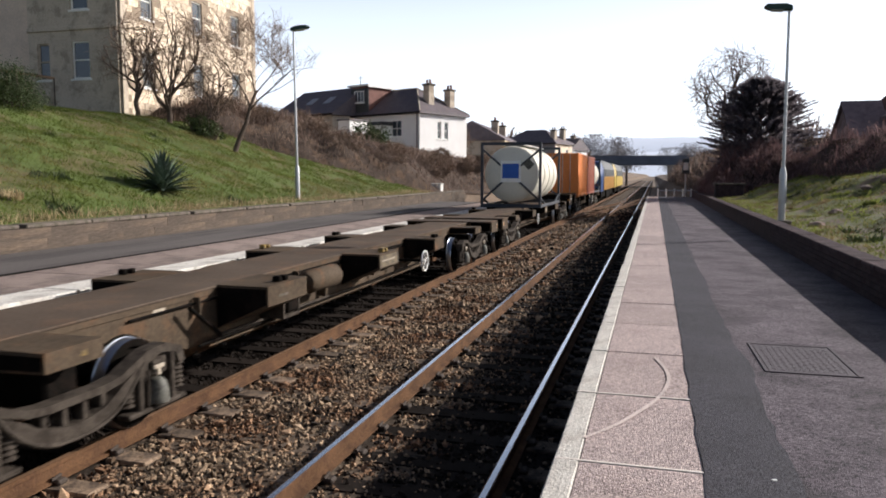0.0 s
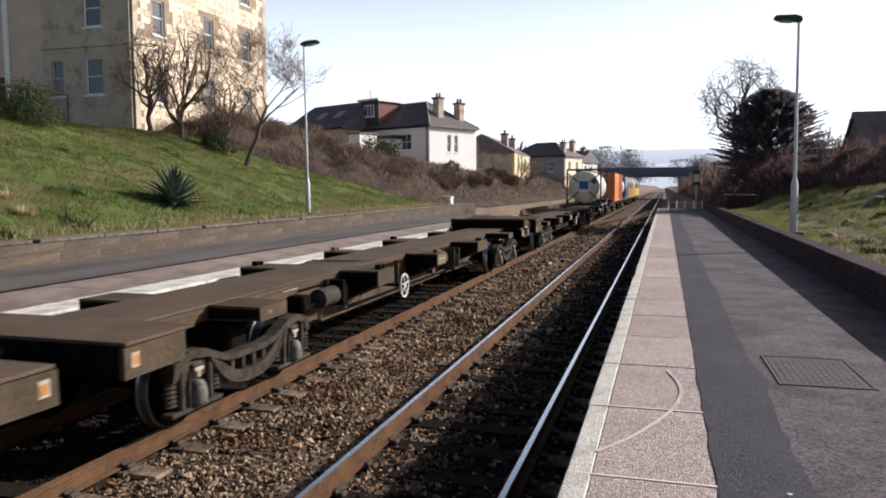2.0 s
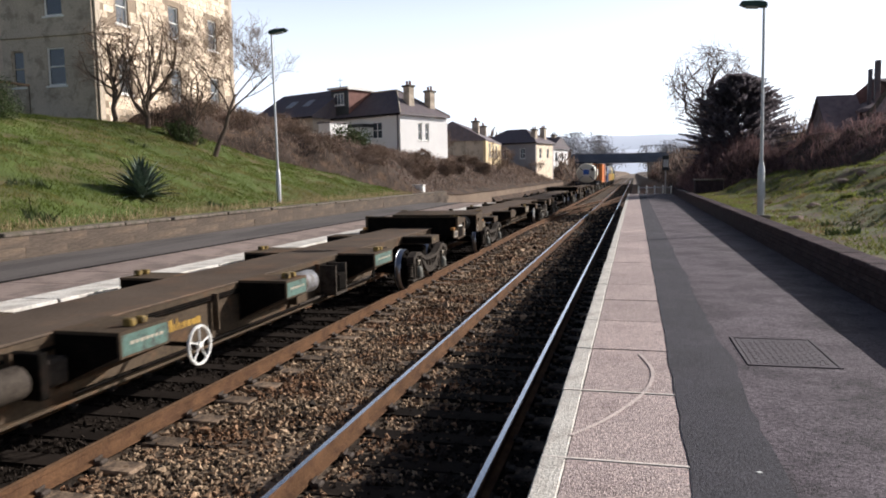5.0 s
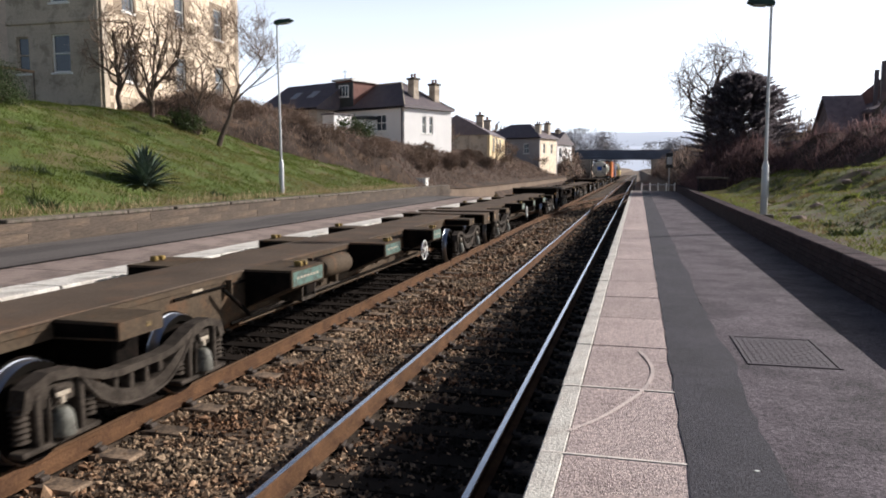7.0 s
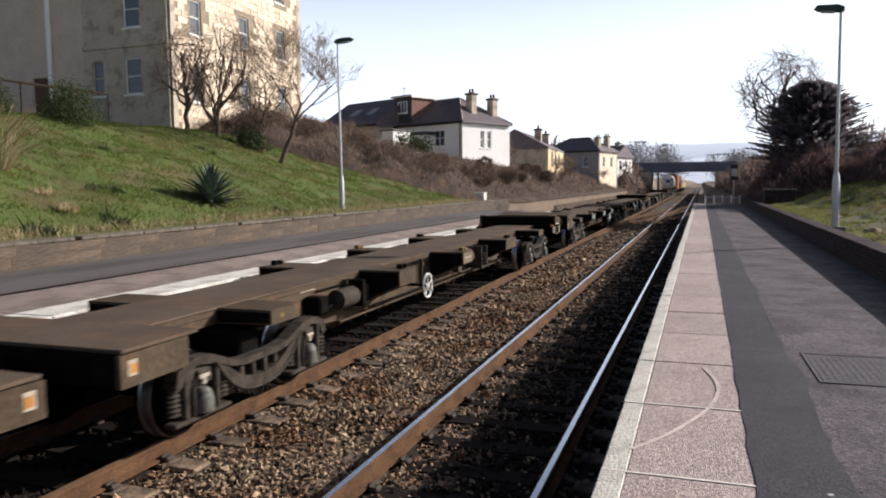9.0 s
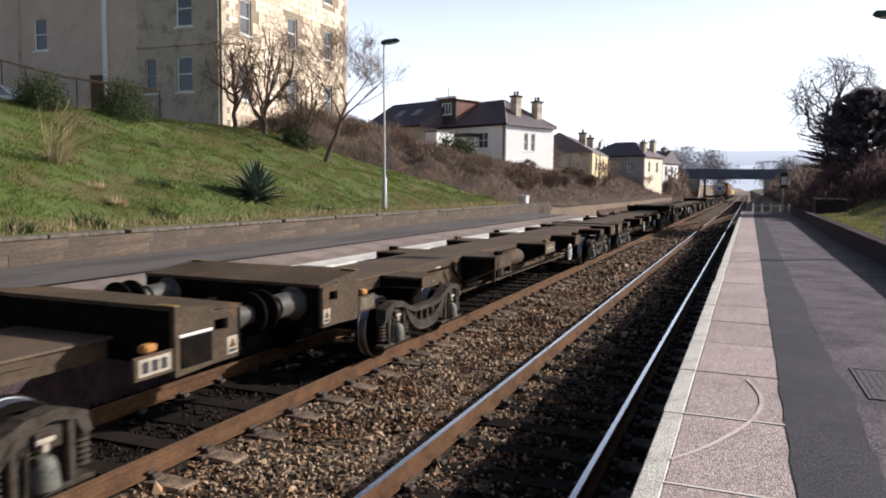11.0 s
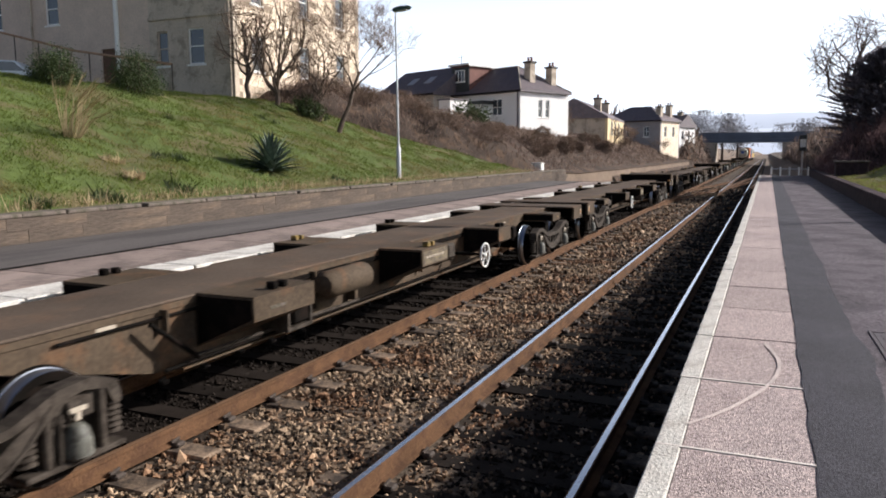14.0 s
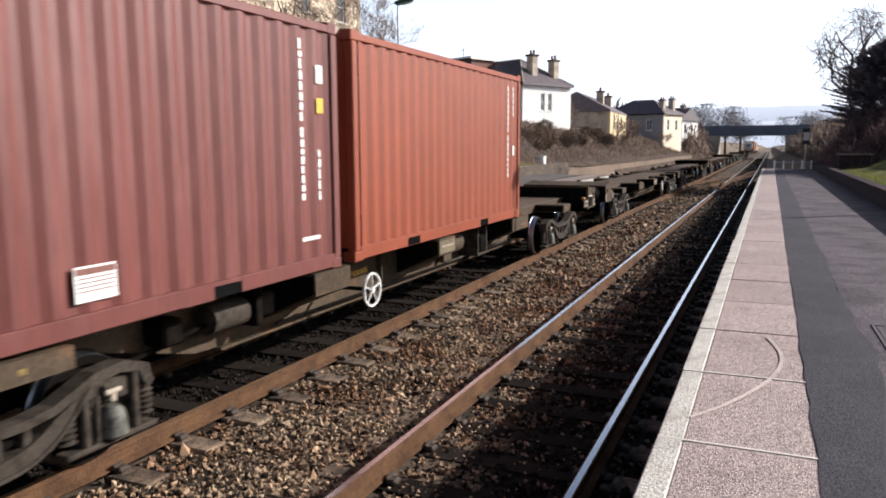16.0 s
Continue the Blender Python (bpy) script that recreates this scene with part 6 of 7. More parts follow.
    for e in (-1, 1):
        g = Geo()
        for s in (-1, 1):
            r = 0.42
            g.lathe([(0.1, 0.06 * s), (0.14, 0.05 * s), (0.33, 0.02 * s), (0.345, 0.062 * s), (r - 0.004, 0.068 * s)], (s * 0.76, 0, 0), 0, 32, 0)
            g.lathe([(r - 0.004, 0.068 * s), (r, 0.06 * s), (r, -0.04 * s), (r + 0.01, -0.048 * s)], (s * 0.76, 0, 0), 0, 32, 1)
            g.lathe([(r + 0.01, -0.048 * s), (r + 0.028, -0.055 * s), (r + 0.028, -0.07 * s), (0.36, -0.07 * s), (0.345, -0.03 * s), (0.1, -0.06 * s)], (s * 0.76, 0, 0), 0, 32, 0)
            g.box(s * 0.78 - 0.012, s * 0.78 + 0.012, -0.2, -0.1, -0.05, 0.05, 0.005)
        g.tube((-0.95, 0, 0), (0.95, 0, 0), 0.08, n=12)
        ws = part("wheelset", g, [M["wagon_dark"], M["tyre"]], b, "wheelset with bright polished treads", smooth=True)
        ws.matrix_basis = pose(0, yc + e * 1.0, 0.42)
    return b


def build_wagon(kind, teal=False):
    """kind 'A' has its buffer end in front (towards +y), 'B' behind. q counts metres from the buffer end."""
    A = kind == "A"
    Q = (lambda q: -q) if A else (lambda q: q - WL)
    out = 1 if A else -1
    w = thing("container_wagon", "low dirty container wagon with teal panels on two bogies" if teal else "low brown skeletal container wagon with dirty flat deck on two bogies", "freight wagon", group="container wagons")
    deck = Geo().box(-0.56, 0.56, Q(0.86), Q(18.95), 1.042, 1.07, 0.008)
    part("deck", deck, M["wagon_deck"], w)
    for s in (-1, 1):
        g = Geo()
        g.prism(side_girder(Q), 0, s * 0.48, s * 0.53)
        part("side_girder", g, M["wagon"], w)
        g = Geo()
        g.box(s * 0.44, s * 0.6, Q(5.8), Q(14.3), 0.388, 0.418, 0.006)
        part("bottom_flange", g, M["wagon"], w)
        part("deck_lip", Geo().box(s * 0.531, s * 0.545, Q(1.6), Q(18.6), 0.975, 1.04, 0.004), M["wagon"], w)
        # long angle under the deck edge
        part("pipe_run", Geo().tube((s * 0.56, Q(4.5), 0.93), (s * 0.56, Q(14.9), 0.93), 0.016, n=8), M["wagon_dark"], w)
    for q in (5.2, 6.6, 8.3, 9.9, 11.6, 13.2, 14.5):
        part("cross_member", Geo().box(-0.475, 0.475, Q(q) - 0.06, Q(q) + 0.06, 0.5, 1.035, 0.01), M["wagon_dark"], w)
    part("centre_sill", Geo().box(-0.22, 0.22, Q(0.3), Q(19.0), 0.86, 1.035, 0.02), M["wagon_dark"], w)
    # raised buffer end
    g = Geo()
    # beam face turned from the sun: its shade is put into the colour
    part("beam_face", Geo().box(-1.215, 1.215, Q(0.0), Q(0.06), 0.8, 1.243, 0.01), M["wagon_dark"], w, "grimy face of the buffer beam, blackened for its shade")
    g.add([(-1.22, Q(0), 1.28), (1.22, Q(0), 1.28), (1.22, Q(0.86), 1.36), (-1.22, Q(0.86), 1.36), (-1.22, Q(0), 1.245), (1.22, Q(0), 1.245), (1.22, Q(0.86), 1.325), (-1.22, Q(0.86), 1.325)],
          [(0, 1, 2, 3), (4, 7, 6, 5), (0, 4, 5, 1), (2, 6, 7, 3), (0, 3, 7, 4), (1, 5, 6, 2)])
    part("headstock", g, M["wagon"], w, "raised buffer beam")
    # inner plate blackened the same way, as painted shade
    part("inner_plate", Geo().box(-1.165, 1.165, Q(0.8), Q(0.84), 0.86, 1.32, 0.01), M["wagon_dark"], w, "grimy plate behind the buffer beam, blackened for its shade")
    for s in (-1, 1):
        part("corner_mark", Geo().box(s * 1.02, s * 1.224, Q(0.8), Q(0.864), 1.362, 1.372, 0.002), M["dirty_yellow"], w)
    for s in (-1, 1):
        g = Geo()
        ya, yb, yc, yd = Q(0.062), Q(0.2), Q(0.38), Q(0.86)
        x0, x1 = s * 1.17, s * 1.222
        g.box(x0, x1, ya, yb, 0.8, 1.255, 0).box(x0, x1, yb, yc, 0.8, 1.08, 0).box(x0, x1, yb, yc, 1.18, 1.265, 0)
        g.prism([(yc, 0.8), (yd, 0.78), (yd, 1.325), (yc, 1.285)], 0, x0, x1)
        sp = part("side_plate", g, M["wagon"], w)
        if A:
            part("access_panel", Geo().box(s * 1.223, s * 1.235, Q(0.42), Q(0.8), 0.84, 1.09, 0.006), M["wagon_dark"], sp)
            part("panel_strip", Geo().box(s * 1.223, s * 1.237, Q(0.42), Q(0.82), 1.1, 1.125, 0.004), M["white_paint"], sp)
        part("warning_label", Geo().box(s * 1.223, s * 1.226, Q(0.07), Q(0.21), 0.84, 1.0), M["dull_label"], sp)
        part("warning_triangle", Geo().prism([(Q(0.09), 0.9), (Q(0.19), 0.9), (Q(0.14), 0.985)], 0, s * 1.227, s * 1.229), M["rail_side"], sp)
        part("warning_bar", Geo().box(s * 1.227, s * 1.229, Q(0.09), Q(0.19), 0.855, 0.885), M["ink"], sp)
        # buffer
        bf = part("buffer", Geo().lathe([(0.19, 0.0), (0.17, out * 0.04), (0.14, out * 0.06), (0.13, out * 0.36), (0.1, out * 0.37), (0.1, out * 0.56)], (s * 0.87, Q(0), 1.06), 1, 20), M["buffer_grey"], w, "greasy grey sprung buffer", smooth=True)
        part("buffer_head", Geo().lathe([(0.001, out * 0.62), (0.12, out * 0.615), (0.22, out * 0.59), (0.22, out * 0.56), (0.001, out * 0.55)], (s * 0.87, Q(0), 1.06), 1, 24), M["wagon_dark"], bf, smooth=True)
        # number board behind the raised end
        nb = part("number_board", Geo().box(s * 1.19, s * 1.222, Q(0.88), Q(1.3), 0.84, 1.03, 0.006), M["wagon"], w)
        part("plate", Geo().box(s * 1.223, s * 1.228, Q(0.92), Q(1.26), 0.87, 1.01, 0.003), M["dull_label" if A else "faded_panel"], nb)
        gg = Geo()
        for i in range(3):
            gg.box(s * 1.229, s * 1.232, Q(0.96 + 0.1 * i), Q(1.03 + 0.1 * i), 0.895, 0.985, 0.002)
        part("number", gg, M["ink" if A else "coping"], nb)
        part("twist_lock", Geo().box(s * 1.1, s * 1.2, Q(1.02), Q(1.16), 1.03, 1.1, 0.02), M["orange_letters"], nb)
        # plain end
        g = Geo()
        g.prism([(Q(18.45), 0.79), (Q(WL), 0.78), (Q(WL), 1.05), (Q(18.45), 1.06)], 0, s * 1.17, s * 1.222)
        ep = part("end_plate", g, M["wagon"], w)
        part("end_label", Geo().box(s * 1.223, s * 1.226, Q(WL - 0.18), Q(WL - 0.08), 0.87, 1.0), M["dull_label"], ep)
        part("end_label_mark", Geo().box(s * 1.2265, s * 1.229, Q(WL - 0.175), Q(WL - 0.1), 0.89, 0.97), M["orange_letters"], ep)
    # end beam in near black to carry its shade; the deck plate is not
    part("end_beam", Geo().box(-1.165, 1.165, Q(WL - 0.06), Q(WL), 0.78, 1.058, 0.01), M["wagon_dark"], w, "grimy end beam, blackened for its shade")
    part("end_deck", Geo().box(-1.22, 1.22, Q(18.3), Q(WL - 0.02), 1.062, 1.095, 0.006), M["wagon_deck"], w)
    part("drawbar", Geo().tube((0, Q(18.9), 0.92), (0, Q(WL + 0.35), 0.92), 0.09, n=10), M["wagon_dark"], w)
    part("coupling_hook", Geo().box(-0.05, 0.05, Q(0), Q(-0.4), 0.98, 1.1, 0.02).tube((-0.06, Q(-0.3), 1.04), (-0.05, Q(-0.66), 0.8), 0.03, n=8).tube((0.06, Q(-0.3), 1.04), (0.05, Q(-0.66), 0.8), 0.03, n=8), M["wagon_dark"], w)
    hz = Geo()
    hz.tube((0.4, Q(0), 0.95), (0.38, Q(-0.25), 0.6), 0.03, n=8).tube((0.38, Q(-0.25), 0.6), (0.3, Q(-0.55), 0.75), 0.03, n=8)
    part("brake_hose", hz, M["black"], w)
    # bearers that carry the containers
    for s in (-1, 1):
        for k, (qa, qb, spig) in enumerate(((6.1, 7.06, 1), (9.78, 10.38, 1), (12.85, 13.55, 1), (2.75, 3.36, 0), (16.5, 17.1, 0)) if A else ((6.05, 7.05, 1), (9.71, 10.6, 1), (12.9, 13.55, 1), (2.75, 3.36, 0), (16.5, 17.1, 0))):
            g = Geo()
            zt = 1.075 if spig else 1.06
            x0, x1 = s * 0.548, s * 1.225
            z0 = 0.84 if spig else 0.9
            zi = 0.55 if spig else 0.885
            ya, yb = Q(qa), Q(qb)
            g.add([(x0, ya, zt), (x1, ya, zt), (x1, yb, zt), (x0, yb, zt), (x0, ya, zi), (x1, ya, z0), (x1, yb, z0), (x0, yb, zi)],
                  [(0, 1, 2, 3), (4, 7, 6, 5), (0, 4, 5, 1), (1, 5, 6, 2), (2, 6, 7, 3), (3, 7, 4, 0)])
            br = part("bearer", g, M["wagon"], w)
            # near-black plates on the bearer ends stand in for shade in a hollow
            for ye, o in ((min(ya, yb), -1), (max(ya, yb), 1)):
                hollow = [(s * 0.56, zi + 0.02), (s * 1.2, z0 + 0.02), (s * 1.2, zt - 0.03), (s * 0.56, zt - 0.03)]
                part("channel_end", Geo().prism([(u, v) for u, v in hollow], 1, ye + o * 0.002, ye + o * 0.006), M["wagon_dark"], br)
            if not spig:
                part("yellow_mark", Geo().box(s * 1.2265, s * 1.229, ya + (yb - ya) * 0.6, ya + (yb - ya) * 0.7, 0.96, 1.0), M["dirty_yellow"], br)
            if k == 1 or (teal and spig):
                part("number_panel", Geo().box(s * 1.2255, s * 1.2285, ya + (yb - ya) * 0.04, ya + (yb - ya) * 0.96, z0 + 0.02, zt - 0.03), M["teal" if teal else "faded_panel"], br)
                gg = Geo()
                for i in range(7):
                    gg.box(s * 1.229, s * 1.2305, ya + (yb - ya) * (0.15 + 0.1 * i), ya + (yb - ya) * (0.21 + 0.1 * i), 0.945, 0.975)
                part("panel_lettering", gg, M["dull_label"], br)
            if spig:
                ym = (ya + yb) / 2
                part("spigot", Geo().box(s * 1.06, s * 1.16, ym - 0.1, ym - 0.02, 1.076, 1.15, 0.012), M["dirty_yellow" if k == 1 or teal else "wagon_dark"], br)
                part("spigot", Geo().box(s * 1.06, s * 1.16, ym + 0.06, ym + 0.14, 1.076, 1.14, 0.012), M["dirty_yellow" if k == 1 or teal else "wagon_dark"], br)
                if k == 0 and not teal:
                    part("stencil", Geo().box(s * 1.226, s * 1.229, ya + (yb - ya) * 0.25, ya + (yb - ya) * 0.5, 0.92, 0.95), M["coping"], br)
        # ribs on the girder
        for q in (5.6, 8.0, 11.0, 14.1):
            part("rib", Geo().box(s * 0.548, s * 0.63, Q(q) - 0.012, Q(q) + 0.012, 0.55 if 6.3 < q < 13.5 else 0.8, 0.998), M["wagon"], w)
        # lettering in plain bars
        g = Geo()
        rnd = random.Random(7)
        for i in range(24):
            q = (11.25 if A else 10.65) + 0.05 * i
            hgt = rnd.choice((0.07, 0.08, 0.13))
            g.box(s * 0.531, s * 0.535, Q(q), Q(q + rnd.uniform(0.02, 0.045)), 0.7, 0.7 + hgt)
        part("lettering", g, M["yellow_letters" if A else "orange_letters"], w, "faded yellow lettering" if A else "faded orange lettering")
        # handbrake wheel
        qw = 12.38 if A else 12.15
        g = Geo()
        cx = s * 1.24
        yw, zw = Q(qw), 0.71
        prof = [(0.182, -0.011), (0.203, -0.014), (0.208, 0.0), (0.203, 0.014), (0.182, 0.011)]
        g.lathe(prof, (cx, yw, zw), 0, 28, closed=True)
        for i in range(5):
            t = 2 * math.pi * i / 5 + 0.3
            g.tube((cx, yw, zw), (cx, yw + 0.185 * math.cos(t), zw + 0.185 * math.sin(t)), 0.01, n=6)
        g.tube((cx - 0.02, yw, zw), (cx + 0.02, yw, zw), 0.035, n=12)
        hw = part("handbrake_wheel", g, M["white_paint"], w, "white handbrake wheel with five spokes", smooth=True)
        part("wheel_shaft", Geo().tube((cx, yw, zw), (s * 0.5, yw, zw), 0.025, n=8).tube((s * 0.72, yw, zw), (s * 0.68, yw + out * -0.7, 0.66), 0.02, n=6), M["wagon_dark"], hw)
    # air tank, brake cylinder and gear
    q0 = 8.1 if A else 7.6
    for s in (-1, 1):
        part("air_reservoir", Geo().lathe([(0.001, -0.52), (0.12, -0.5), (0.165, -0.42), (0.165, 0.42), (0.12, 0.5), (0.001, 0.52)], (s * 0.82, Q(9.25 if A else q0 + 0.75), 0.86), 1, 18), M["silver" if teal and A else "wagon"], w, smooth=True)
        ya = Q(q0 - 0.55)
        cage = part("valve_cage", Geo().box(s * 0.55, s * 0.9, ya, ya - out * 0.42, 0.5, 0.54), M["bogie"], w)
        for dy in (0, 0.42):
            part("cage_plate", Geo().box(s * 0.55, s * 0.9, ya - out * dy - 0.02, ya - out * dy + 0.02, 0.5, 0.98), M["bogie"], cage)
        part("valve", Geo().box(s * 0.68, s * 0.92, ya - out * 0.06, ya - out * 0.36, 0.56, 0.84, 0.03), M["wagon_dark"], cage)
        part("brake_cylinder", Geo().tube((s * 0.72, Q(14.15), 0.78), (s * 0.72, Q(14.65), 0.78), 0.14, n=16), M["bogie"], w, smooth=True)
        part("brake_rod", Geo().tube((s * 0.72, Q(14.65), 0.74), (s * 0.6, Q(15.8), 0.55), 0.025, n=6).tube((s * 0.68, Q(13.5), 0.5), (s * 0.66, Q(5.5), 0.47), 0.018, n=6), M["wagon_dark"], w)
        part("gear_bracket", Geo().box(s * 0.535, s * 0.85, Q(13.95), Q(14.05), 0.6, 0.99, 0.01), M["wagon_dark"], w)
    # pipes, levers and boxes hung on the girders
    for s in (-1, 1):
        part("conduit", Geo().tube((s * 0.56, Q(6.4), 0.96), (s * 0.56, Q(13.4), 0.96), 0.018, n=6), M["wagon_dark"], w)
        part("brake_lever", Geo().tube((s * 0.66, Q(5.35), 0.92), (s * 0.74, Q(5.85), 0.52), 0.025, n=6), M["wagon_dark"], w)
        part("brake_pipe", Geo().tube((s * 0.68, Q(5.85), 0.52), (s * 0.68, Q(8.9), 0.5), 0.02, n=6), M["bogie"], w)
        part("relay_valve", Geo().box(s * 0.535, s * 0.75, Q(11.75), Q(12.05), 0.66, 0.9, 0.03) if not A else Geo().box(s * 0.535, s * 0.75, Q(13.6), Q(13.9), 0.64, 0.88, 0.03), M["bogie"], w)
        part("load_sensor", Geo().box(s * 0.535, s * 0.8, Q(15.0), Q(15.25), 0.66, 0.9, 0.03), M["wagon_dark"], w)
        part("hanger", Geo().box(s * 0.535, s * 0.66, Q(8.85), Q(8.92), 0.5, 0.98, 0.01), M["wagon"], w)
        part("panel_stencil", Geo().box(s * 0.531, s * 0.535, Q(14.9), Q(15.3), 0.96, 0.99).box(s * 0.531, s * 0.535, Q(4.9), Q(5.1), 0.93, 0.97), M["dull_label"], w)
    bogie_parts(w, Q(3.0 if A else 3.2))
    bogie_parts(w, Q(17.1 if A else 17.0))
    return w


def front_of(kind, k):
    return 0.26 - PAIR * k if kind == "A" else -19.72 - PAIR * k


TRAIN = []                        # (thing, y at t = 0)
order = [("B", -2)] + [(kd, k) for k in range(-1, 4) for kd in "AB"] + [("A", 4)]
built = {}
for kd, k in order:
    sort = (kd, k == 1)
    if sort in built:
        ob = copy_thing(built[sort], Matrix())
    else:
        ob = built[sort] = build_wagon(*sort)
    TRAIN.append((ob, front_of(kd, k)))


def corrugated(g, x, y0, y1, z0, z1, s):
    """A corrugated side panel on the plane x, ribs towards the inside."""
    pitch, dep = 0.278, 0.028
    n = int((y1 - y0) / pitch)
    p = (y1 - y0) / n
    prof = []
    for i in range(n):
        a = y0 + i * p
        prof += [(a, 0), (a + 0.24 * p, 0), (a + 0.5 * p, dep), (a + 0.74 * p, dep)]
    prof.append((y1, 0))
    v, f = [], []
    for y, d in prof:
        v += [(x - s * d, y, z0), (x - s * d, y, z1)]
    for i in range(len(prof) - 1):
        f.append((2 * i, 2 * i + 2, 2 * i + 3, 2 * i + 1))
    g.add(v, f)


def build_box(paint, label, marks, name="shipping_container"):
    """A 20-foot container, 6.06 long, from y = 0 back to -6.06, on z = 0."""
    L, W, H = 6.06, 1.219, 2.59
    c = thing(name, label, "container", group="containers")
    m = M[paint]
    for s in (-1, 1):
        g = Geo()
        corrugated(g, s * (W - 0.012), -L + 0.16, -0.16, 0.17, H - 0.11, s)
        sp = part("side_panel", g, m, c, fix=False)
        part("bottom_rail", Geo().box(s * (W - 0.06), s * W, -L + 0.12, -2.05, 0.02, 0.168, 0.008).box(s * (W - 0.06), s * W, -2.4, -L + 2.4, 0.02, 0.168, 0.008).box(s * (W - 0.06), s * W, -0.12, -1.7, 0.02, 0.168, 0.008)
             .box(s * (W - 0.06), s * W, -1.7, -2.05, 0.13, 0.168, 0).box(s * (W - 0.06), s * W, -2.05, -2.4, 0.02, 0.168, 0), m, c)
        part("top_rail", Geo().box(s * (W - 0.06), s * W, -L + 0.12, -0.12, H - 0.11, H - 0.03, 0.008), m, c)
        for y in (-1.7, -4.36):
            # flat black plate stands in for the shade inside the pocket
            part("fork_pocket", Geo().box(s * (W + 0.001), s * (W + 0.003), y - 0.36, y, 0.03, 0.13), M["black"], c)
        # panel marks as plain bars
        rnd = random.Random(2)
        if marks:
            def bars(yy, z0, z1, w):
                z = z1
                while z > z0:
                    hgt = rnd.uniform(0.05, 0.1)
                    part("code_bar", Geo().box(s * (W - 0.006), s * (W - 0.003), yy - w / 2, yy + w / 2 - rnd.uniform(0, 0.015), z - hgt, z, 0), M["white_paint"], sp)
                    z -= hgt + 0.022
            bars(-0.68, 1.62, 2.36, 0.06)
            bars(-0.68, 0.82, 1.5, 0.06)
            if marks == 1:
                bars(-0.4, 1.9, 2.36, 0.055)
                part("white_sticker", Geo().box(s * (W + 0.001), s * (W + 0.004), -0.45, -0.35, 1.15, 1.32), M["white_paint"], sp)
            else:
                bars(-0.38, 0.85, 1.28, 0.05)
            if marks == 2:
                part("white_sticker", Geo().box(s * (W + 0.001), s * (W + 0.004), -0.42, -0.3, 1.95, 2.13), M["white_paint"], sp)
                part("yellow_sticker", Geo().box(s * (W + 0.001), s * (W + 0.004), -0.42, -0.3, 1.65, 1.8), M["yellow"], sp)
                part("notice_plate", Geo().box(s * (W + 0.001), s * (W + 0.005), -3.44, -3.08, 0.25, 0.5, 0), M["white_paint"], sp)
                gg = Geo()
                gg.box(s * (W + 0.006), s * (W + 0.008), -3.43, -3.09, 0.44, 0.485, 0)
                for i in range(4):
                    gg.box(s * (W + 0.006), s * (W + 0.008), -3.42, -3.1, 0.41 - 0.03 * i, 0.418 - 0.03 * i, 0)
                part("notice_lines", gg, M["red_tile"], sp)
                part("small_mark", Geo().box(s * (W - 0.006), s * (W - 0.003), -0.72, -0.4, 0.36, 0.4, 0), M["white_paint"], sp)
    for x in (-1, 1):
        for y in (-0.06, -L + 0.06):
            p = part("corner_post", Geo().box(x * (W - 0.11), x * W, y - 0.06, y + 0.06, 0.118, H - 0.118, 0.012), m, c)
            for z in (0.0, H - 0.118):
                part("corner_casting", Geo().box(x * (W - 0.16), x * (W + 0.003), y - 0.06 - (0.03 if y < -1 else 0.06), y + 0.06 + (0.06 if y < -1 else 0.0), z, z + 0.118, 0.012)
                     .box(x * (W + 0.0035), x * (W + 0.005), y - 0.03, y + 0.03, z + 0.03, z + 0.09), m, p)
    part("roof", Geo().box(-W + 0.03, W - 0.03, -L + 0.05, -0.05, H - 0.045, H - 0.02, 0.005), m, c)
    part("floor", Geo().box(-W + 0.03, W - 0.03, -L + 0.05, -0.05, 0.1, 0.15, 0.005), M["wagon_dark"], c)
    for y, o in ((-0.05, 1), (-L + 0.05, -1)):
        e = part("end_wall", Geo().box(-W + 0.11, W - 0.11, y - 0.03, y + 0.03, 0.15, H - 0.05, 0.008), m, c)
        if o < 0:
            for x in (-0.75, -0.3, 0.3, 0.75):
                part("lock_rod", Geo().tube((x, y - 0.06, 0.15), (x, y - 0.06, H - 0.1), 0.018, n=8), M["lamp_post"], e)
        else:
            for i in range(8):
                x = -0.9 + 0.257 * i
                part("end_rib", Geo().box(x - 0.06, x + 0.06, y + 0.03, y + 0.055, 0.2, H - 0.1, 0.01), m, e)
    return c


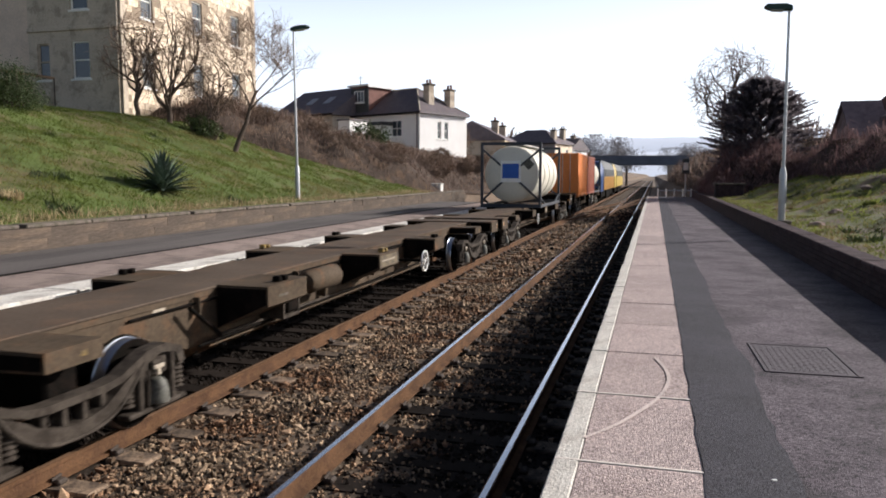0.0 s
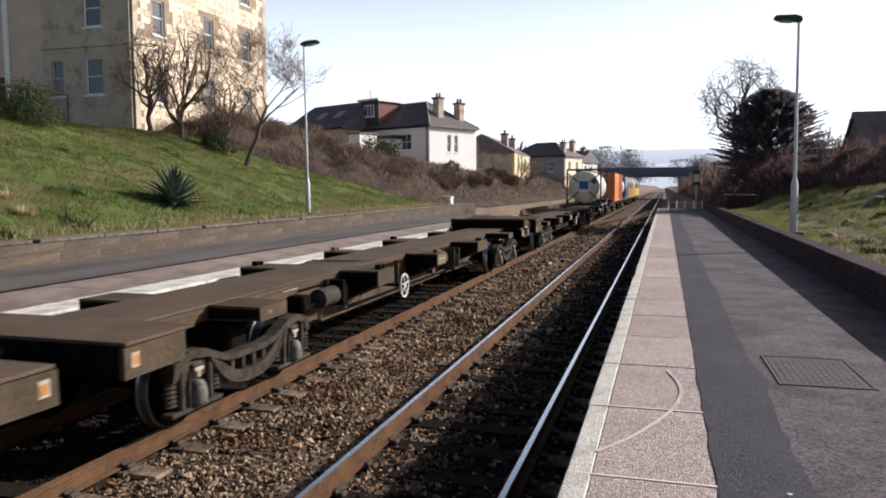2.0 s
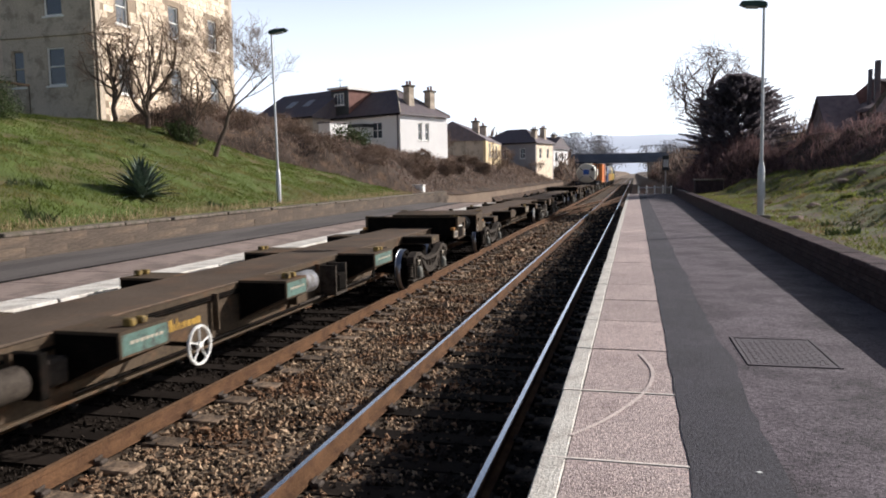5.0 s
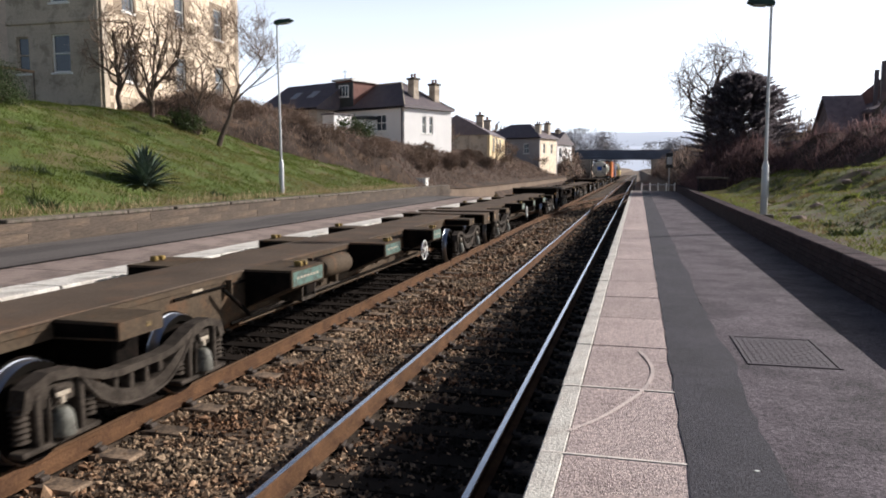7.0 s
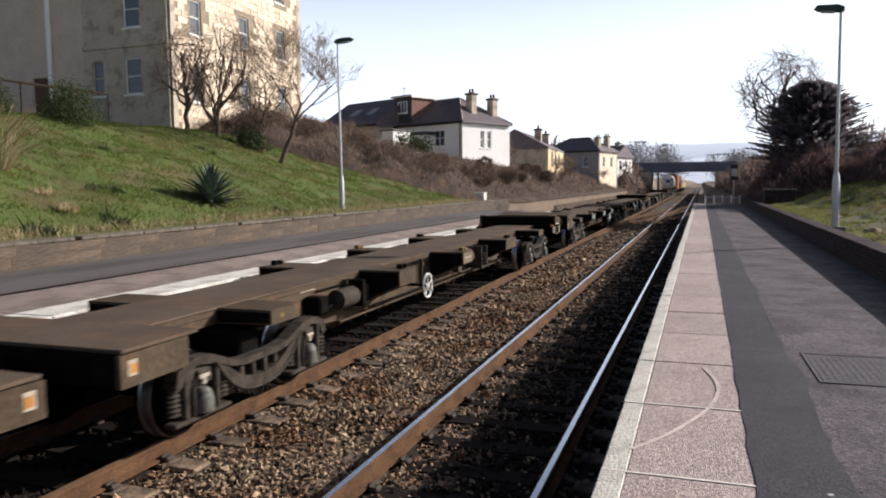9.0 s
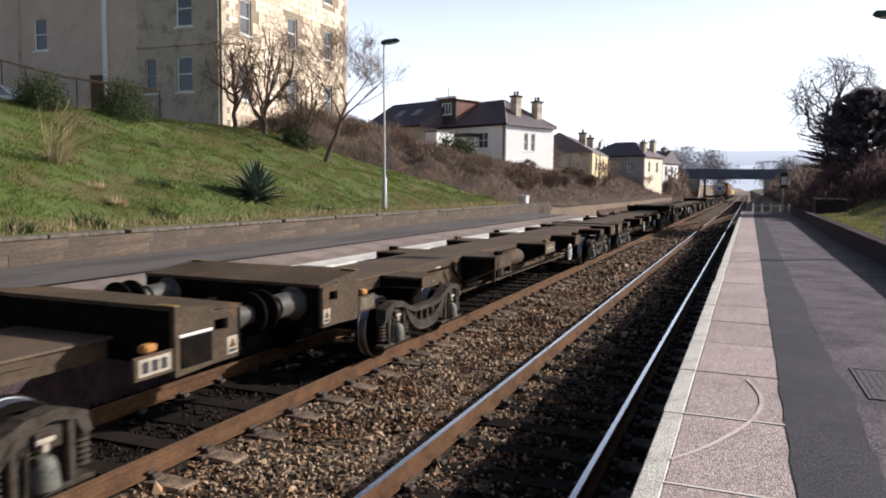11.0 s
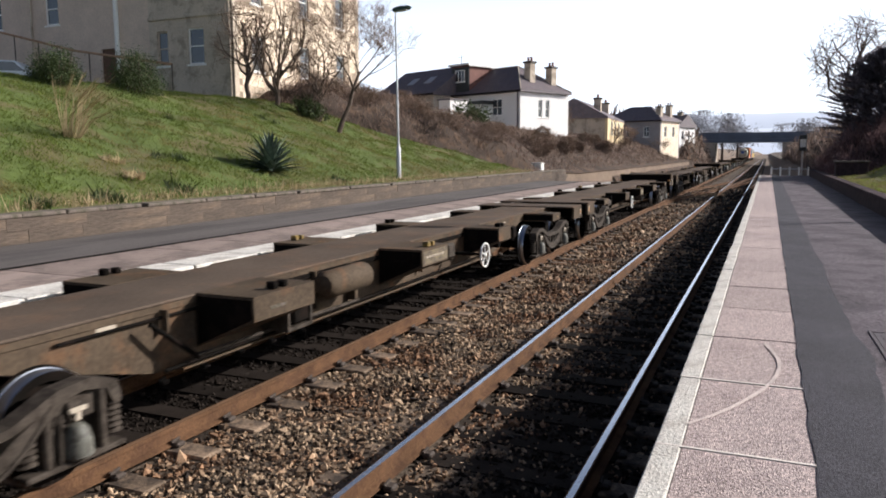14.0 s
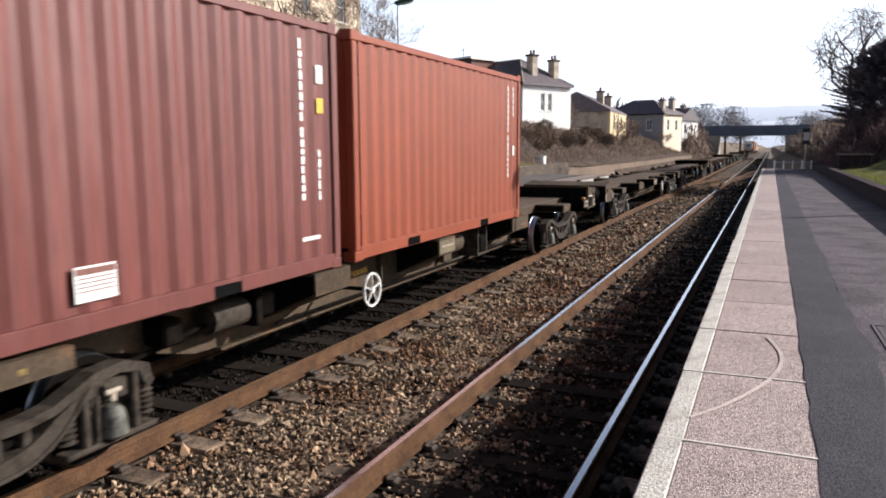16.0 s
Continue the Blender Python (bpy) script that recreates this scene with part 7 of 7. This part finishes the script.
def build_tank(label, s=1):
    L, W, H = 6.06, 1.219, 2.59
    c = thing("tank_container", label, "tank container", group="tank containers")
    prof = [(0.001, -0.02), (0.5, -0.05), (0.9, -0.14), (1.08, -0.28), (1.13, -0.45), (1.13, -L + 0.45), (1.08, -L + 0.28), (0.9, -L + 0.14), (0.5, -L + 0.05), (0.001, -L + 0.02)]
    tank = part("tank", Geo().lathe([(r, h) for r, h in prof], (0, 0, 1.33), 1, 40), M["tank_white"], c, "cream painted cylindrical tank", smooth=True)
    for y in (-1.6, -3.03, -4.5):
        part("band", Geo().lathe([(1.131, y - 0.04), (1.15, y - 0.04), (1.15, y + 0.04), (1.131, y + 0.04)], (0, 0, 1.33), 1, 40), M["tank_white"], tank, smooth=True)
    for y, o in ((-0.06, 1), (-L + 0.06, -1)):
        for x in (-1, 1):
            part("corner_post", Geo().box(x * (W - 0.1), x * W, y - 0.06, y + 0.06, 0, H, 0.01), M["tank_frame"], c)
            for z in (0.3, H - 0.3):
                zc = 1.33
                f0 = 0.25
                part("brace", Geo().tube((x * (W - 0.08), y, z), (x * f0, y - o * 0.0, zc + (z - zc) * 0.22), 0.045, n=6), M["tank_frame"], c)
        part("end_beam", Geo().box(-W, W, y - 0.05, y + 0.05, 0.0, 0.14, 0.01), M["tank_frame"], c)
        part("end_beam", Geo().box(-W, W, y - 0.05, y + 0.05, H - 0.12, H, 0.01), M["tank_frame"], c)
    lb = part("label_plate", Geo().box(-0.4, 0.4, -L - 0.012, -L + 0.01, 1.0, 1.86, 0.004), M["white_paint"], c)
    part("label_field", Geo().box(-0.33, 0.33, -L - 0.016, -L - 0.013, 1.16, 1.74), M["blue_label"], lb)
    g = Geo()
    g.m = pose(0.72, -L + 0.02, 1.72, 0, 45, 0)
    g.box(-0.16, 0.16, -0.01, 0.01, -0.16, 0.16)
    part("hazard_diamond", g, M["axlebox"], c)
    for x in (-1, 1):
        part("side_rail", Geo().box(x * (W - 0.08), x * W, -L + 0.12, -0.12, 0.0, 0.12, 0.01), M["tank_frame"], c)
        part("strut", Geo().tube((x * (W - 0.04), -L + 0.12, 0.4), (x * (W - 0.04), -L + 1.4, 0.1), 0.035, n=6).tube((x * (W - 0.04), -0.12, 0.4), (x * (W - 0.04), -1.4, 0.1), 0.035, n=6), M["tank_frame"], c)
    part("walkway", Geo().box(-0.5, 0.5, -L + 0.5, -0.5, 2.475, 2.52, 0.01), M["lamp_post"], c)
    return c


ZB = 1.08                         # level on which containers rest
LOADS = [(build_box("box_orange", "orange-red corrugated steel container with white code marks", 1), -168.78),
         (build_box("box_maroon", "faded maroon corrugated steel container with notice plate and code marks", 2), -175.16),
         (build_tank("cream tank container in a dark frame with a blue label"), 35.35),
         (build_box("box_bright", "bright orange corrugated steel container", 0), 50.1),
         (build_box("box_orange", "orange-red container with large white lettering on its side", 0), 56.3)]
LOADS.append((copy_thing(LOADS[2][0], Matrix()), 62.4))
LOADS[-1][0]["label"] = "cream tank container near the locomotives"


def build_loco(body, lower, cab, label):
    c = thing("diesel_locomotive", label, "locomotive", group="locomotives")
    L = 20.6
    part("body", Geo().prism([(-1.3, 1.05), (1.3, 1.05), (1.32, 2.9), (1.05, 3.55), (0.5, 3.8), (-0.5, 3.8), (-1.05, 3.55), (-1.32, 2.9)], 1, -L + 1.9, -1.9), M[body], c)
    for s in (-1, 1):
        part("lower_panel", Geo().box(s * 1.325, s * 1.345, -L + 2, -2, 1.08, 2.25, 0.01), M[lower], c)
        part("upper_panel", Geo().box(s * 1.325, s * 1.342, -L + 4, -9, 2.3, 2.85, 0.01), M["loco_dark"], c)
        part("fuel_tank", Geo().box(s * 0.3, s * 1.2, -L / 2 - 2.6, -L / 2 + 2.6, 0.3, 1.03, 0.05), M["wagon_dark"], c)
    for y0, y1, o in ((-1.9, -0.3, 1), (-L + 0.3, -L + 1.9, -1)):
        ya = y1 if o > 0 else y0
        yb = y0 if o > 0 else y1
        cb = part("cab", Geo().add([(-1.3, yb, 1.0), (1.3, yb, 1.0), (1.3, yb, 2.9), (1.0, yb, 3.6), (-1.0, yb, 3.6), (-1.3, yb, 2.9),
                                    (-1.2, ya, 1.0), (1.2, ya, 1.0), (1.2, ya, 2.2), (0.95, yb + (ya - yb) * 0.6, 3.5), (-0.95, yb + (ya - yb) * 0.6, 3.5), (-1.2, ya, 2.2)],
                                   [(0, 1, 2, 3, 4, 5), (6, 11, 10, 9, 8, 7), (0, 6, 7, 1), (1, 7, 8, 2), (2, 8, 9, 3), (3, 9, 10, 4), (4, 10, 11, 5), (5, 11, 6, 0)]), M[cab], c)
        for s in (-1, 1):
            g = Geo()
            g.m = pose(s * 0.55, ya - o * 0.36 + o * 0.03, 2.75, o * 28, 0, 0)
            g.box(-0.4, 0.4, -0.02, 0.02, -0.4, 0.4, 0.02)
            part("windscreen", g, M["window_glass"], cb)
            part("tail_lamp", Geo().lathe([(0.001, o * 0.03), (0.1, o * 0.03), (0.11, 0)], (s * 0.85, ya, 1.55), 1, 12), M["red_tile"], cb)
            part("buffer", Geo().lathe([(0.13, 0), (0.12, o * 0.35), (0.24, o * 0.4), (0.001, o * 0.43)], (s * 0.87, ya, 1.06), 1, 16), M["wagon_dark"], cb)
    for yc in (-4.2, -L + 4.2):
        b = part("bogie", Geo().box(-1.15, 1.15, yc - 2.6, yc + 2.6, 0.45, 0.95, 0.05), M["wagon_dark"], c)
        for e in (-1.9, 0, 1.9):
            ws = Geo()
            for s in (-1, 1):
                ws.lathe([(0.001, 0.07 * s), (0.5, 0.07 * s), (0.52, 0.05 * s), (0.52, -0.06 * s), (0.001, -0.06 * s)], (s * 0.76, 0, 0), 0, 24)
            ws.tube((-0.8, 0, 0), (0.8, 0, 0), 0.09, n=10)
            part("wheelset", ws, M["wagon_dark"], b).matrix_basis = pose(0, yc + e, 0.525)
    part("exhaust", Geo().box(-0.3, 0.3, -9, -8, 3.78, 3.95, 0.03), M["loco_dark"], c)
    return c


LOCOS = [(build_loco("loco_dark", "loco_orange", "loco_blue", "dark diesel locomotive with orange panels and blue cabs"), 84.2),
         (build_loco("loco_dark", "loco_yellow", "loco_yellow", "dark diesel locomotive with yellow cabs and panels"), 106.2)]


def spin(y, radius, z):
    """Rows for a wheelset that rolls with the train, a frame apart."""
    return [(i / FPS, pose(0, y, z, -math.degrees(travel(i / FPS) / radius) % 360)) for i in range(frame(16.0))]


def motions():
    """Everything on the far track runs away from the camera at the same speed."""
    ts = [0.5 * i for i in range(33)]
    for ob, y0 in TRAIN:
        walk(ob, [(t, pose(FAR, y0 + travel(t), 0)) for t in ts])
    for ob, y0 in LOADS:
        walk(ob, [(t, pose(FAR, y0 + travel(t), ZB)) for t in ts])
    for ob, y0 in LOCOS:
        walk(ob, [(t, pose(FAR, y0 + travel(t), 0)) for t in ts])
    for ob, y0 in TRAIN + LOCOS:
        for w in ob.children_recursive:
            if w.name.startswith("wheelset"):
                p = w.matrix_basis.translation.copy()
                walk(w, spin(p.y, p.z - 0.005, p.z))


motions()
